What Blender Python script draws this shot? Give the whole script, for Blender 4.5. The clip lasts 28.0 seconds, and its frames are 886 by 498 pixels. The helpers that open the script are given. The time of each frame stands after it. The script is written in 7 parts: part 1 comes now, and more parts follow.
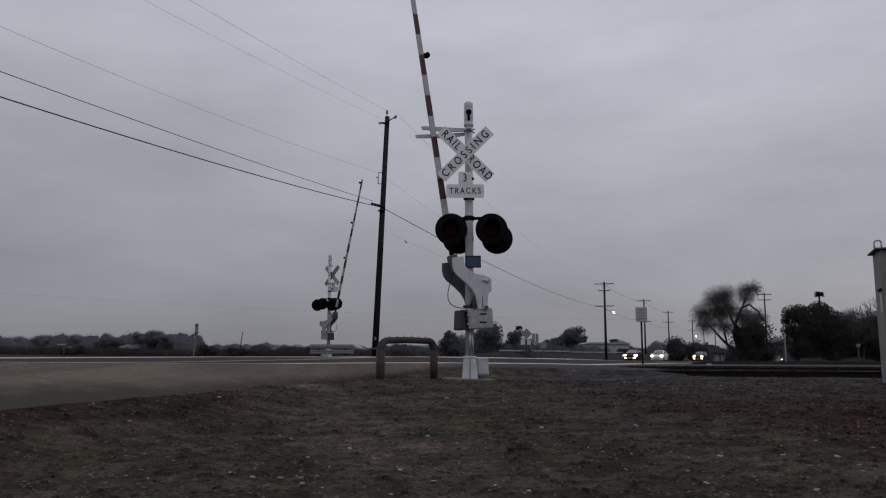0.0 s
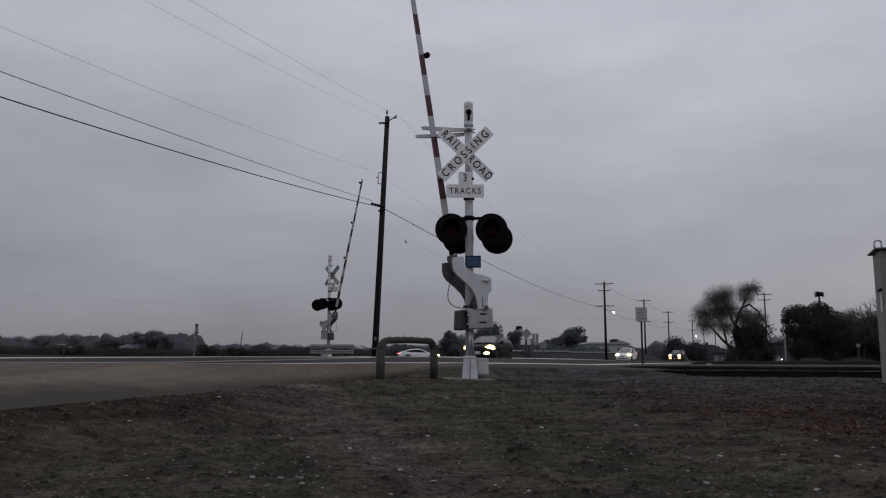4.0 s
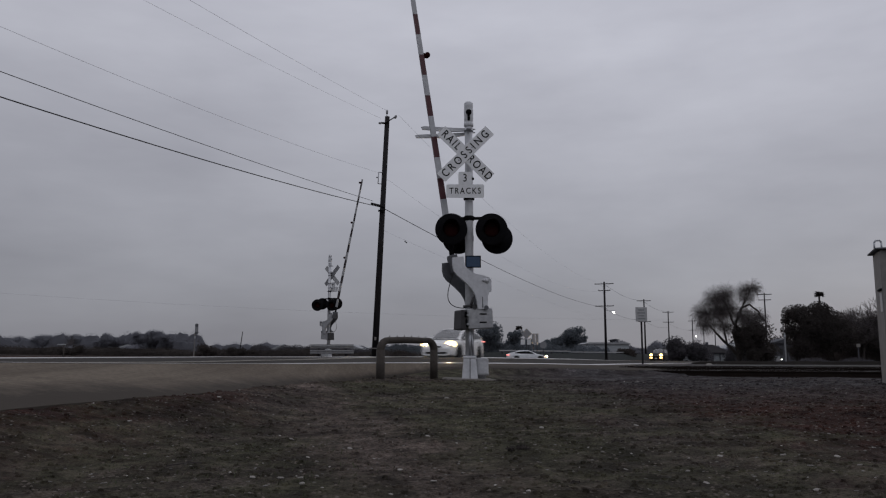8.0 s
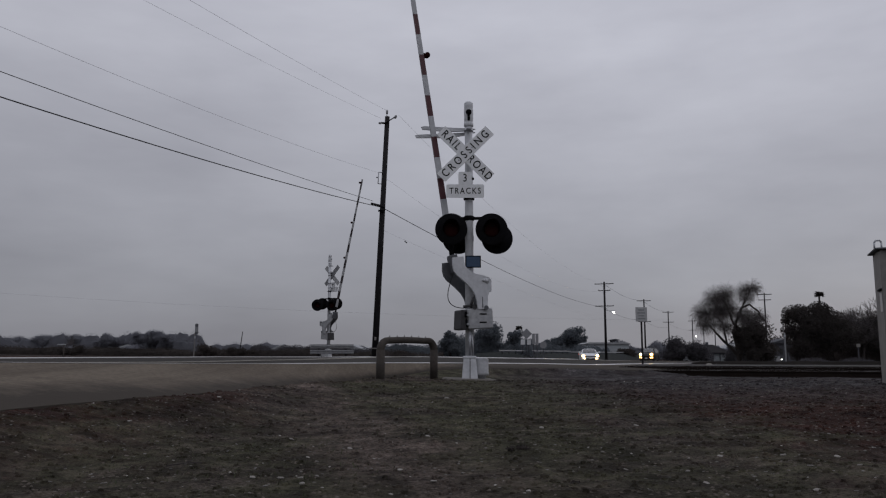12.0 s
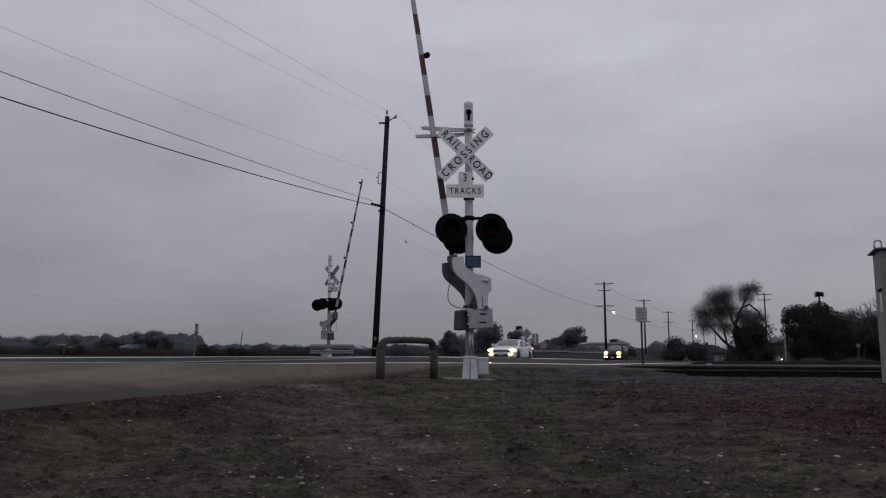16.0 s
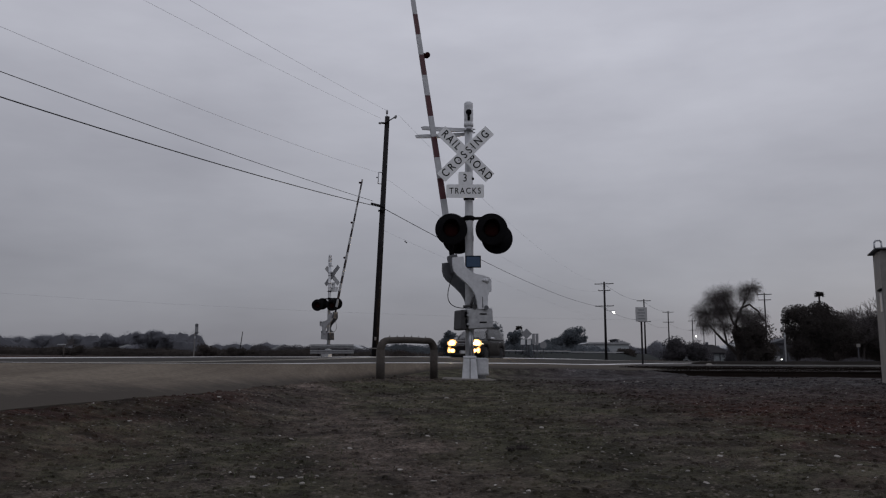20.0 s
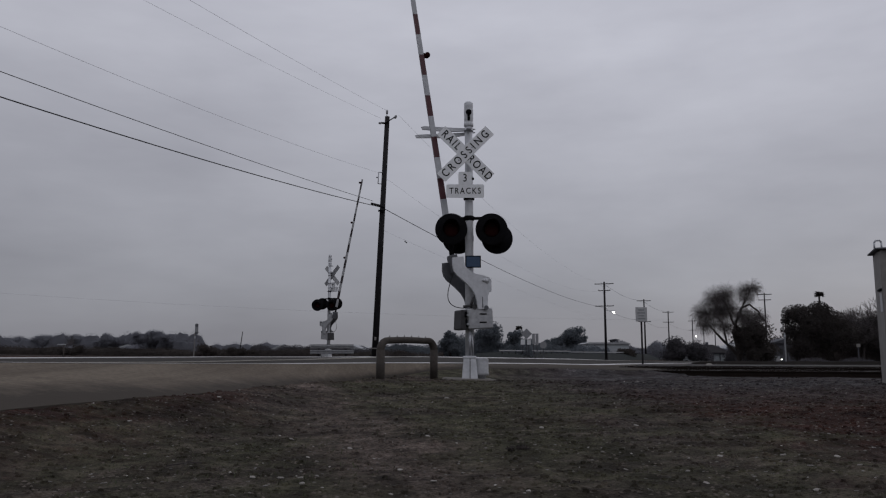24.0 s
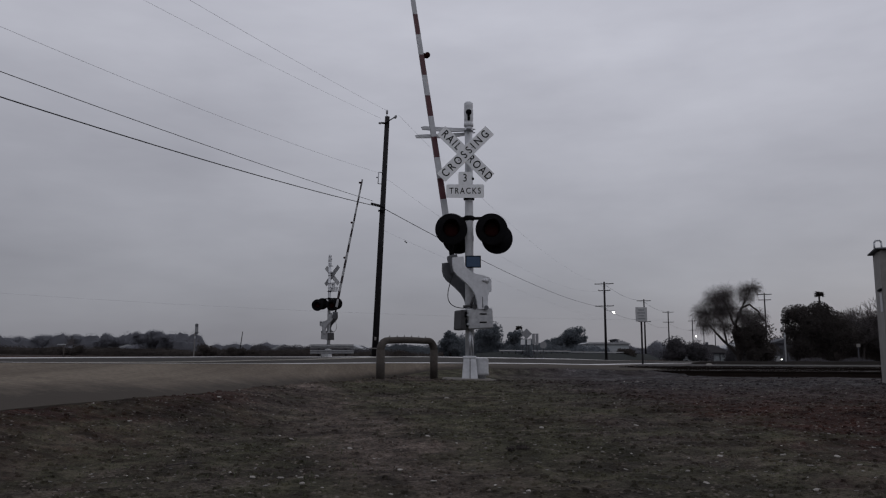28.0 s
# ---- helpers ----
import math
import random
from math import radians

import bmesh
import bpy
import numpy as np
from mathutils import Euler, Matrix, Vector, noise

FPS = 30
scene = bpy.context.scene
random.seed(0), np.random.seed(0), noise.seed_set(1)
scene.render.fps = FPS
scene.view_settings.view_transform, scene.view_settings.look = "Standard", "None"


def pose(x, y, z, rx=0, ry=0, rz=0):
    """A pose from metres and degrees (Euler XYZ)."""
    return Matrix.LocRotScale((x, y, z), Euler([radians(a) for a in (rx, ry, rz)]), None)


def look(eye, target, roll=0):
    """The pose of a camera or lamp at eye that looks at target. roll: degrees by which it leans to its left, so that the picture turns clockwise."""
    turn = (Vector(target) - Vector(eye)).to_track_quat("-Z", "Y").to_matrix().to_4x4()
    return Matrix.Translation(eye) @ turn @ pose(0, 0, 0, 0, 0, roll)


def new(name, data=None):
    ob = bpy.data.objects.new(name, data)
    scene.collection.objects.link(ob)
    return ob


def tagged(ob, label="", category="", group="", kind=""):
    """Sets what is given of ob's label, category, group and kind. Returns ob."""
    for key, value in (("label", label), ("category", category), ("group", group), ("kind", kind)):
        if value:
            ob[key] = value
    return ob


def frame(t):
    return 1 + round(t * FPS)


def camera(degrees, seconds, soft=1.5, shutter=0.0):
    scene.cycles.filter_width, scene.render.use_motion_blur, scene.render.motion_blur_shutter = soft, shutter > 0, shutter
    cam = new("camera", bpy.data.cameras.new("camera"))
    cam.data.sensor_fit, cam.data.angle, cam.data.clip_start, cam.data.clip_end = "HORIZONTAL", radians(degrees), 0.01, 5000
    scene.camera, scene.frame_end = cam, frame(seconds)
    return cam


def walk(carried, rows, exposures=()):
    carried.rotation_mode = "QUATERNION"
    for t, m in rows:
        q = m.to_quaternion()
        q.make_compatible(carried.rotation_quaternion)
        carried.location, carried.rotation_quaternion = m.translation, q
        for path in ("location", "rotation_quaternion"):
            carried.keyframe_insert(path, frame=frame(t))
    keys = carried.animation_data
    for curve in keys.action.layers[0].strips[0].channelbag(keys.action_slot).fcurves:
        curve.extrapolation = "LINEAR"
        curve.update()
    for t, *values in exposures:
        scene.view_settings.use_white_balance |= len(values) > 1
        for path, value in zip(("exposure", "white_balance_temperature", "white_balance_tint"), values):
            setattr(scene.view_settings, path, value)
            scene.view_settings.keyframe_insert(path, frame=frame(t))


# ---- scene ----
cam = camera(60, 28.0, soft=1.2, shutter=0.8)
EYE = 0.55
walk(cam, [(0.0, pose(0, 0, EYE, 97.88, 0, 0)), (28.0, pose(0, 0, EYE, 97.88, 0, 0))])

# ---- sky and light: heavy overcast at dusk ----
world = bpy.data.worlds.new("overcast")
scene.world = world
world.use_nodes = True
wn, wl = world.node_tree.nodes, world.node_tree.links
wn.clear()
w_out = wn.new("ShaderNodeOutputWorld")
w_bg = wn.new("ShaderNodeBackground")
w_sky = wn.new("ShaderNodeTexSky")
w_sky.sky_type = "NISHITA"
w_sky.sun_disc = False
w_sky.sun_elevation = radians(8)
w_sky.sun_rotation = radians(60)
w_geo = wn.new("ShaderNodeTexCoord")
w_map = wn.new("ShaderNodeMapping")
w_map.inputs["Scale"].default_value = (1.0, 1.0, 3.2)
w_noise = wn.new("ShaderNodeTexNoise")
w_noise.inputs["Scale"].default_value = 2.2
w_noise.inputs["Detail"].default_value = 5.0
w_noise.inputs["Roughness"].default_value = 0.55
w_ramp = wn.new("ShaderNodeValToRGB")
w_ramp.color_ramp.elements[0].position, w_ramp.color_ramp.elements[0].color = 0.32, (2.98, 3.02, 3.46, 1)
w_ramp.color_ramp.elements[1].position, w_ramp.color_ramp.elements[1].color = 0.70, (3.98, 4.04, 4.55, 1)
w_sep = wn.new("ShaderNodeSeparateXYZ")
w_lift = wn.new("ShaderNodeMapRange")
for k, v in (("From Min", -0.05), ("From Max", 0.55), ("To Min", 0.615), ("To Max", 1.77)):
    w_lift.inputs[k].default_value = v
w_side = wn.new("ShaderNodeMapRange")
for k, v in (("From Min", -0.6), ("From Max", 0.6), ("To Min", 0.865), ("To Max", 1.05)):
    w_side.inputs[k].default_value = v
w_m1 = wn.new("ShaderNodeMath")
w_m1.operation = "MULTIPLY"
w_scale = wn.new("ShaderNodeVectorMath")
w_scale.operation = "SCALE"
w_mix = wn.new("ShaderNodeMix")
w_mix.data_type = "RGBA"
w_mix.inputs[0].default_value = 0.96
wl.new(w_geo.outputs["Generated"], w_map.inputs["Vector"])
wl.new(w_map.outputs[0], w_noise.inputs["Vector"])
wl.new(w_noise.outputs["Fac"], w_ramp.inputs[0])
wl.new(w_geo.outputs["Generated"], w_sep.inputs[0])
wl.new(w_sep.outputs["Z"], w_lift.inputs[0])
wl.new(w_sep.outputs["X"], w_side.inputs[0])
wl.new(w_lift.outputs[0], w_m1.inputs[0])
wl.new(w_side.outputs[0], w_m1.inputs[1])
wl.new(w_ramp.outputs[0], w_scale.inputs[0])
wl.new(w_m1.outputs[0], w_scale.inputs["Scale"])
wl.new(w_sky.outputs[0], w_mix.inputs[6])
wl.new(w_scale.outputs[0], w_mix.inputs[7])
wl.new(w_mix.outputs[2], w_bg.inputs["Color"])
w_bg.inputs["Strength"].default_value = 0.10
wl.new(w_bg.outputs[0], w_out.inputs[0])

sun = new("sun", bpy.data.lights.new("sun", "SUN"))
sun.data.energy = 0.12
sun.data.angle = radians(40)
sun.data.color = (1.0, 0.95, 0.90)
sun.matrix_world = look((0, 0, 50), (-30, 45, 0))


# ---- materials ----
def material(name, color, rough=0.8, metal=0.0, vary=0.25, grain=30.0, stain=1.2, bump=0.2, tint=None, piece=0.0, spec=0.5, gap=0.004):
    """Two scales of variation, relief, and a shift from piece to piece."""
    m = bpy.data.materials.new(name)
    m.use_nodes = True
    n, l = m.node_tree.nodes, m.node_tree.links
    b = n["Principled BSDF"]
    b.inputs["Metallic"].default_value = metal
    b.inputs["Specular IOR Level"].default_value = spec
    tc = n.new("ShaderNodeTexCoord")
    fine, wide = n.new("ShaderNodeTexNoise"), n.new("ShaderNodeTexNoise")
    fine.inputs["Scale"].default_value, fine.inputs["Detail"].default_value = grain, 4
    wide.inputs["Scale"].default_value, wide.inputs["Detail"].default_value = stain, 5
    l.new(tc.outputs["Object"], fine.inputs["Vector"])
    l.new(tc.outputs["Object"], wide.inputs["Vector"])
    add = n.new("ShaderNodeMath")
    add.operation = "ADD"
    l.new(fine.outputs["Fac"], add.inputs[0])
    l.new(wide.outputs["Fac"], add.inputs[1])
    rng = n.new("ShaderNodeMapRange")
    for k, v in (("From Min", 0.65), ("From Max", 1.35), ("To Min", 0.0), ("To Max", 1.0)):
        rng.inputs[k].default_value = v
    l.new(add.outputs[0], rng.inputs[0])
    mix = n.new("ShaderNodeMix")
    mix.data_type = "RGBA"
    dark = tint if tint else tuple(c * (1 - vary) for c in color)
    lite = tuple(min(0.95, c * (1 + vary)) for c in color)
    mix.inputs[6].default_value, mix.inputs[7].default_value = (*dark, 1), (*lite, 1)
    l.new(rng.outputs[0], mix.inputs[0])
    last = mix.outputs[2]
    if piece:
        info, hsv, pr = n.new("ShaderNodeObjectInfo"), n.new("ShaderNodeHueSaturation"), n.new("ShaderNodeMapRange")
        pr.inputs["To Min"].default_value, pr.inputs["To Max"].default_value = 1 - piece, 1 + piece
        l.new(info.outputs["Random"], pr.inputs[0])
        l.new(pr.outputs[0], hsv.inputs["Value"])
        l.new(last, hsv.inputs["Color"])
        last = hsv.outputs[0]
    l.new(last, b.inputs["Base Color"])
    rr = n.new("ShaderNodeMapRange")
    rr.inputs["To Min"].default_value, rr.inputs["To Max"].default_value = max(0.02, rough - 0.12), min(1.0, rough + 0.1)
    l.new(wide.outputs["Fac"], rr.inputs[0])
    l.new(rr.outputs[0], b.inputs["Roughness"])
    if bump:
        bp = n.new("ShaderNodeBump")
        bp.inputs["Strength"].default_value, bp.inputs["Distance"].default_value = bump, gap
        l.new(fine.outputs["Fac"], bp.inputs["Height"])
        l.new(bp.outputs[0], b.inputs["Normal"])
    return m


def glowing(name, color, power):
    m = bpy.data.materials.new(name)
    m.use_nodes = True
    b = m.node_tree.nodes["Principled BSDF"]
    b.inputs["Base Color"].default_value = (*(0.6 * c for c in color), 1)
    b.inputs["Roughness"].default_value = 0.15
    b.inputs["Emission Color"].default_value = (*color, 1)
    b.inputs["Emission Strength"].default_value = power
    return m


def ground_material():
    """Trodden gravelly dirt: dark grit, rusty and mossy patches, pale grains."""
    m = bpy.data.materials.new("gravelly_dirt")
    m.use_nodes = True
    n, l = m.node_tree.nodes, m.node_tree.links
    b = n["Principled BSDF"]
    tc = n.new("ShaderNodeTexCoord")

    def noise_tex(scale, detail=4, rough=0.6):
        x = n.new("ShaderNodeTexNoise")
        x.inputs["Scale"].default_value, x.inputs["Detail"].default_value, x.inputs["Roughness"].default_value = scale, detail, rough
        l.new(tc.outputs["Object"], x.inputs["Vector"])
        return x.outputs["Fac"]

    def ramp(src, a, c, ca, cc):
        r = n.new("ShaderNodeValToRGB")
        r.color_ramp.elements[0].position, r.color_ramp.elements[0].color = a, (*ca, 1)
        r.color_ramp.elements[1].position, r.color_ramp.elements[1].color = c, (*cc, 1)
        l.new(src, r.inputs[0])
        return r.outputs[0]

    def mixed(fac, a, c, mode="MIX"):
        x = n.new("ShaderNodeMix")
        x.data_type, x.blend_type = "RGBA", mode
        l.new(fac, x.inputs[0])
        l.new(a, x.inputs[6])
        l.new(c, x.inputs[7])
        return x.outputs[2]

    grit = ramp(noise_tex(55, 5), 0.34, 0.68, (0.0188, 0.0157, 0.0140), (0.106, 0.088, 0.075))
    rust_vignette = ramp(noise_tex(38, 4), 0.30, 0.75, (0.0165, 0.0088, 0.0071), (0.056, 0.029, 0.0228))
    moss = ramp(noise_tex(70, 4), 0.30, 0.75, (0.0208, 0.0196, 0.0135), (0.090, 0.085, 0.056))
    black, white = (0, 0, 0), (1, 1, 1)
    # rusty soil lies beside the mossy middle strip, its colour darkened to mimic vignetting
    sx, away, lean, plus, less = n.new("ShaderNodeSeparateXYZ"), n.new("ShaderNodeMath"), n.new("ShaderNodeMapRange"), n.new("ShaderNodeMath"), n.new("ShaderNodeMath")
    away.operation, plus.operation, less.operation = "ABSOLUTE", "ADD", "SUBTRACT"
    l.new(tc.outputs["Object"], sx.inputs[0])
    shift = n.new("ShaderNodeMath")
    shift.operation = "SUBTRACT"
    shift.inputs[1].default_value = 0.10
    l.new(sx.outputs["X"], shift.inputs[0])
    l.new(shift.outputs[0], away.inputs[0])
    l.new(away.outputs[0], lean.inputs[0])
    for k, v in (("From Min", 0.9), ("From Max", 2.8), ("To Min", -0.085), ("To Max", 0.105)):
        lean.inputs[k].default_value = v
    l.new(noise_tex(0.45, 6, 0.75), plus.inputs[0])
    l.new(noise_tex(0.6, 6, 0.75), less.inputs[0])
    l.new(lean.outputs[0], plus.inputs[1])
    l.new(lean.outputs[0], less.inputs[1])
    c1 = mixed(ramp(plus.outputs[0], 0.42, 0.62, black, white), grit, rust_vignette)
    c2 = mixed(ramp(less.outputs[0], 0.44, 0.60, black, white), c1, moss)
    # the pale trodden path that runs off between the mossy patches
    trod, run, near_path, wander = n.new("ShaderNodeMapping"), n.new("ShaderNodeSeparateXYZ"), n.new("ShaderNodeMath"), n.new("ShaderNodeMath")
    trod.inputs["Location"].default_value = (-0.80, 0.0, 0.0)
    trod.inputs["Rotation"].default_value = (0, 0, radians(-14.7))
    wander.operation, near_path.operation = "ADD", "ABSOLUTE"
    l.new(tc.outputs["Object"], trod.inputs["Vector"])
    l.new(trod.outputs[0], run.inputs[0])
    meander = n.new("ShaderNodeMapRange")
    for k, v in (("From Min", 0.3), ("From Max", 0.7), ("To Min", -0.40), ("To Max", 0.40)):
        meander.inputs[k].default_value = v
    l.new(noise_tex(0.9, 5, 0.7), meander.inputs[0])
    l.new(run.outputs["X"], wander.inputs[0])
    l.new(meander.outputs[0], wander.inputs[1])
    l.new(wander.outputs[0], near_path.inputs[0])
    worn = ramp(near_path.outputs[0], 0.08, 0.62, (0.9, 0.9, 0.9), black)
    dust = ramp(noise_tex(48, 5), 0.32, 0.70, (0.034, 0.027, 0.0235), (0.140, 0.112, 0.096))
    c2 = mixed(worn, c2, dust)
    # grey gravel washed out of the track bed
    wash = None
    for axis, lo, hi, a0, a1 in (("Y", 7.5, 12.0, 0.0, 1.0), ("Y", 24.0, 30.0, 1.0, 0.0), ("X", 0.6, 3.2, 0.0, 1.0), ("", 0.34, 0.58, 0.55, 0.95)):
        r = n.new("ShaderNodeMapRange")
        for k, v in (("From Min", lo), ("From Max", hi), ("To Min", a0), ("To Max", a1)):
            r.inputs[k].default_value = v
        l.new(sx.outputs[axis] if axis else noise_tex(0.8, 5, 0.7), r.inputs[0])
        if wash:
            by = n.new("ShaderNodeMath")
            by.operation = "MULTIPLY"
            l.new(wash, by.inputs[0])
            l.new(r.outputs[0], by.inputs[1])
        wash = by.outputs[0] if wash else r.outputs[0]
    washed = ramp(noise_tex(60, 5), 0.32, 0.70, (0.020, 0.0192, 0.0200), (0.082, 0.078, 0.081))
    c2 = mixed(wash, c2, washed)
    vor = n.new("ShaderNodeTexVoronoi")
    vor.inputs["Scale"].default_value = 34
    l.new(tc.outputs["Object"], vor.inputs["Vector"])
    sep = n.new("ShaderNodeSeparateColor")
    l.new(vor.outputs["Color"], sep.inputs[0])
    near = n.new("ShaderNodeMath")
    near.operation = "LESS_THAN"
    near.inputs[1].default_value = 0.32
    l.new(vor.outputs["Distance"], near.inputs[0])
    some = n.new("ShaderNodeMath")
    some.operation = "GREATER_THAN"
    some.inputs[1].default_value = 0.965
    l.new(sep.outputs[0], some.inputs[0])
    both = n.new("ShaderNodeMath")
    both.operation = "MULTIPLY"
    l.new(near.outputs[0], both.inputs[0])
    l.new(some.outputs[0], both.inputs[1])
    pale = ramp(noise_tex(20), 0.3, 0.7, (0.10, 0.097, 0.093), (0.20, 0.19, 0.18))
    c3 = mixed(both.outputs[0], c2, pale)
    # blotches at three sizes
    hsv, shade = n.new("ShaderNodeHueSaturation"), None
    for size, detail, low, high in ((0.8, 4, 0.72, 1.30), (3.4, 4, 0.55, 1.42), (11, 3, 0.72, 1.28)):
        mottle = n.new("ShaderNodeMapRange")
        for k, v in (("From Min", 0.36), ("From Max", 0.64), ("To Min", low), ("To Max", high)):
            mottle.inputs[k].default_value = v
        l.new(noise_tex(size, detail, 0.6), mottle.inputs[0])
        if shade:
            times = n.new("ShaderNodeMath")
            times.operation = "MULTIPLY"
            l.new(shade, times.inputs[0])
            l.new(mottle.outputs[0], times.inputs[1])
        shade = times.outputs[0] if shade else mottle.outputs[0]
    l.new(shade, hsv.inputs["Value"])
    l.new(c3, hsv.inputs["Color"])
    l.new(hsv.outputs[0], b.inputs["Base Color"])
    b.inputs["Roughness"].default_value = 0.95
    b.inputs["Specular IOR Level"].default_value = 0.07
    bp = n.new("ShaderNodeBump")
    bp.inputs["Strength"].default_value, bp.inputs["Distance"].default_value = 1.0, 0.035
    l.new(noise_tex(26, 7, 0.7), bp.inputs["Height"])
    l.new(bp.outputs[0], b.inputs["Normal"])
    return m


def vary_islands(m, low, high):
    """Shifts the tone from grain to grain of a joined mesh."""
    n, l = m.node_tree.nodes, m.node_tree.links
    b = n["Principled BSDF"]
    base = b.inputs["Base Color"].links[0].from_socket
    geo, rng, hsv = n.new("ShaderNodeNewGeometry"), n.new("ShaderNodeMapRange"), n.new("ShaderNodeHueSaturation")
    rng.inputs["To Min"].default_value, rng.inputs["To Max"].default_value = low, high
    l.new(geo.outputs["Random Per Island"], rng.inputs[0])
    l.new(rng.outputs[0], hsv.inputs["Value"])
    l.new(base, hsv.inputs["Color"])
    l.new(hsv.outputs[0], b.inputs["Base Color"])


def thin_leaf(m):
    """Lets half of the light through a leaf."""
    n, l = m.node_tree.nodes, m.node_tree.links
    b, out = n["Principled BSDF"], n["Material Output"]
    tr, mix = n.new("ShaderNodeBsdfTranslucent"), n.new("ShaderNodeMixShader")
    l.new(b.inputs["Base Color"].links[0].from_socket, tr.inputs["Color"])
    mix.inputs[0].default_value = 0.5
    l.new(b.outputs[0], mix.inputs[1])
    l.new(tr.outputs[0], mix.inputs[2])
    l.new(mix.outputs[0], out.inputs["Surface"])


def shoulder_material():
    """Dusty asphalt with long tyre streaks; loose dirt creeps in from its outer rim, and its tint also mimics
    vignetting.
    """
    m = material("dusty_asphalt_shoulder", (0.128, 0.109, 0.087), 0.95, vary=0.30, grain=22, stain=0.45, bump=0.5, spec=0.03, tint=(0.086, 0.071, 0.057))
    n, l = m.node_tree.nodes, m.node_tree.links
    b = n["Principled BSDF"]
    base = b.inputs["Base Color"].links[0].from_socket
    tc, mp = n.new("ShaderNodeTexCoord"), n.new("ShaderNodeMapping")
    mp.inputs["Rotation"].default_value = (0, 0, radians(20.5))
    mp.inputs["Scale"].default_value = (2.6, 0.10, 1)
    streak, lump = n.new("ShaderNodeTexNoise"), n.new("ShaderNodeTexNoise")
    streak.inputs["Scale"].default_value, streak.inputs["Detail"].default_value = 1.0, 4
    lump.inputs["Scale"].default_value, lump.inputs["Detail"].default_value, lump.inputs["Roughness"].default_value = 2.6, 7, 0.75
    l.new(tc.outputs["Object"], mp.inputs["Vector"])
    l.new(mp.outputs[0], streak.inputs["Vector"])
    l.new(tc.outputs["Object"], lump.inputs["Vector"])
    val, hsv = n.new("ShaderNodeMapRange"), n.new("ShaderNodeHueSaturation")
    for k, v in (("From Min", 0.3), ("From Max", 0.7), ("To Min", 0.74), ("To Max", 1.24)):
        val.inputs[k].default_value = v
    l.new(streak.outputs["Fac"], val.inputs[0])
    l.new(val.outputs[0], hsv.inputs["Value"])
    l.new(base, hsv.inputs["Color"])
    rim, add, cover, mix = n.new("ShaderNodeAttribute"), n.new("ShaderNodeMath"), n.new("ShaderNodeMapRange"), n.new("ShaderNodeMix")
    rim.attribute_name = "dirt_and_vignette"
    add.operation = "ADD"
    for k, v in (("From Min", 0.75), ("From Max", 1.25)):
        cover.inputs[k].default_value = v
    l.new(rim.outputs["Fac"], add.inputs[0])
    l.new(lump.outputs["Fac"], add.inputs[1])
    l.new(add.outputs[0], cover.inputs[0])
    mix.data_type = "RGBA"
    mix.inputs[7].default_value = (0.058, 0.051, 0.044, 1)
    l.new(cover.outputs[0], mix.inputs[0])
    l.new(hsv.outputs[0], mix.inputs[6])
    l.new(mix.outputs[2], b.inputs["Base Color"])
    return m


M_DIRT = ground_material()
M_ASPHALT = material("worn_asphalt", (0.047, 0.044, 0.041), 0.9, vary=0.30, grain=60, stain=0.5, bump=0.3, spec=0.03)
M_SHOULDER = shoulder_material()
M_LINE = material("worn_white_road_paint", (0.50, 0.49, 0.48), 0.25, vary=0.30, grain=25, stain=0.9, bump=0.1)
M_YELLOW = material("worn_pale_yellow_road_paint", (0.15, 0.137, 0.108), 0.6, vary=0.3, grain=25, stain=0.9, bump=0.1)
M_RAIL = material("rusty_rail_steel", (0.019, 0.015, 0.013), 0.9, 0.0, 0.35, 40, 2.0, 0.3, spec=0.0)
M_RAILTOP = material("worn_rail_head", (0.26, 0.25, 0.24), 0.45, 0.8, 0.15, 60, 2.0, 0.05)
M_TIE = material("creosoted_timber", (0.017, 0.014, 0.012), 0.9, 0, 0.4, 25, 3.0, 0.5, piece=0.25)
M_WEEDS = material("dark_matted_winter_weeds", (0.021, 0.019, 0.0175), 0.95, 0, 0.45, 9, 0.6, 0.6, spec=0.0)
M_BALLAST = material("dark_ballast", (0.0130, 0.0112, 0.0106), 0.95, 0, 0.45, 30, 1.0, 0.6, piece=0.3, spec=0.0)
M_GRIT = material("dull_fine_gravel", (0.064, 0.055, 0.047), 0.95, 0, 0.35, 40, 2.0, 0.2, spec=0.07)
vary_islands(M_GRIT, 0.45, 2.0)
M_WHITE = material("weathered_silver_paint", (0.50, 0.51, 0.53), 0.5, 0.1, 0.16, 14, 2.2, 0.12)
M_GALV = material("galvanised_steel", (0.36, 0.37, 0.39), 0.45, 0.55, 0.2, 18, 3.0, 0.1)
M_SIGNBACK = material("dull_grey_sign_back", (0.20, 0.205, 0.215), 0.7, 0, 0.15, 8, 1.5, 0.05)
M_GREYDARK = material("dull_dark_grey_paint", (0.085, 0.088, 0.098), 0.6, 0.1, 0.25, 15, 3.0, 0.15)
M_BOXGREY = material("dull_silver_paint", (0.31, 0.315, 0.325), 0.6, 0.1, 0.32, 12, 4.5, 0.15)
M_SIDECOVER = material("grimy_dark_cover", (0.034, 0.033, 0.035), 0.7, 0.1, 0.35, 12, 3.0, 0.2)
M_SIGN = material("white_sign_sheeting", (0.72, 0.73, 0.74), 0.5, 0, 0.08, 20, 2.5, 0.05)
M_INK = material("black_sign_ink", (0.004, 0.004, 0.0045), 0.8, 0, 0.2, 20, 2, 0, spec=0.1)
M_BLACK = material("matt_black_paint", (0.006, 0.006, 0.007), 0.9, 0, 0.3, 18, 2.0, 0.1, spec=0.08)
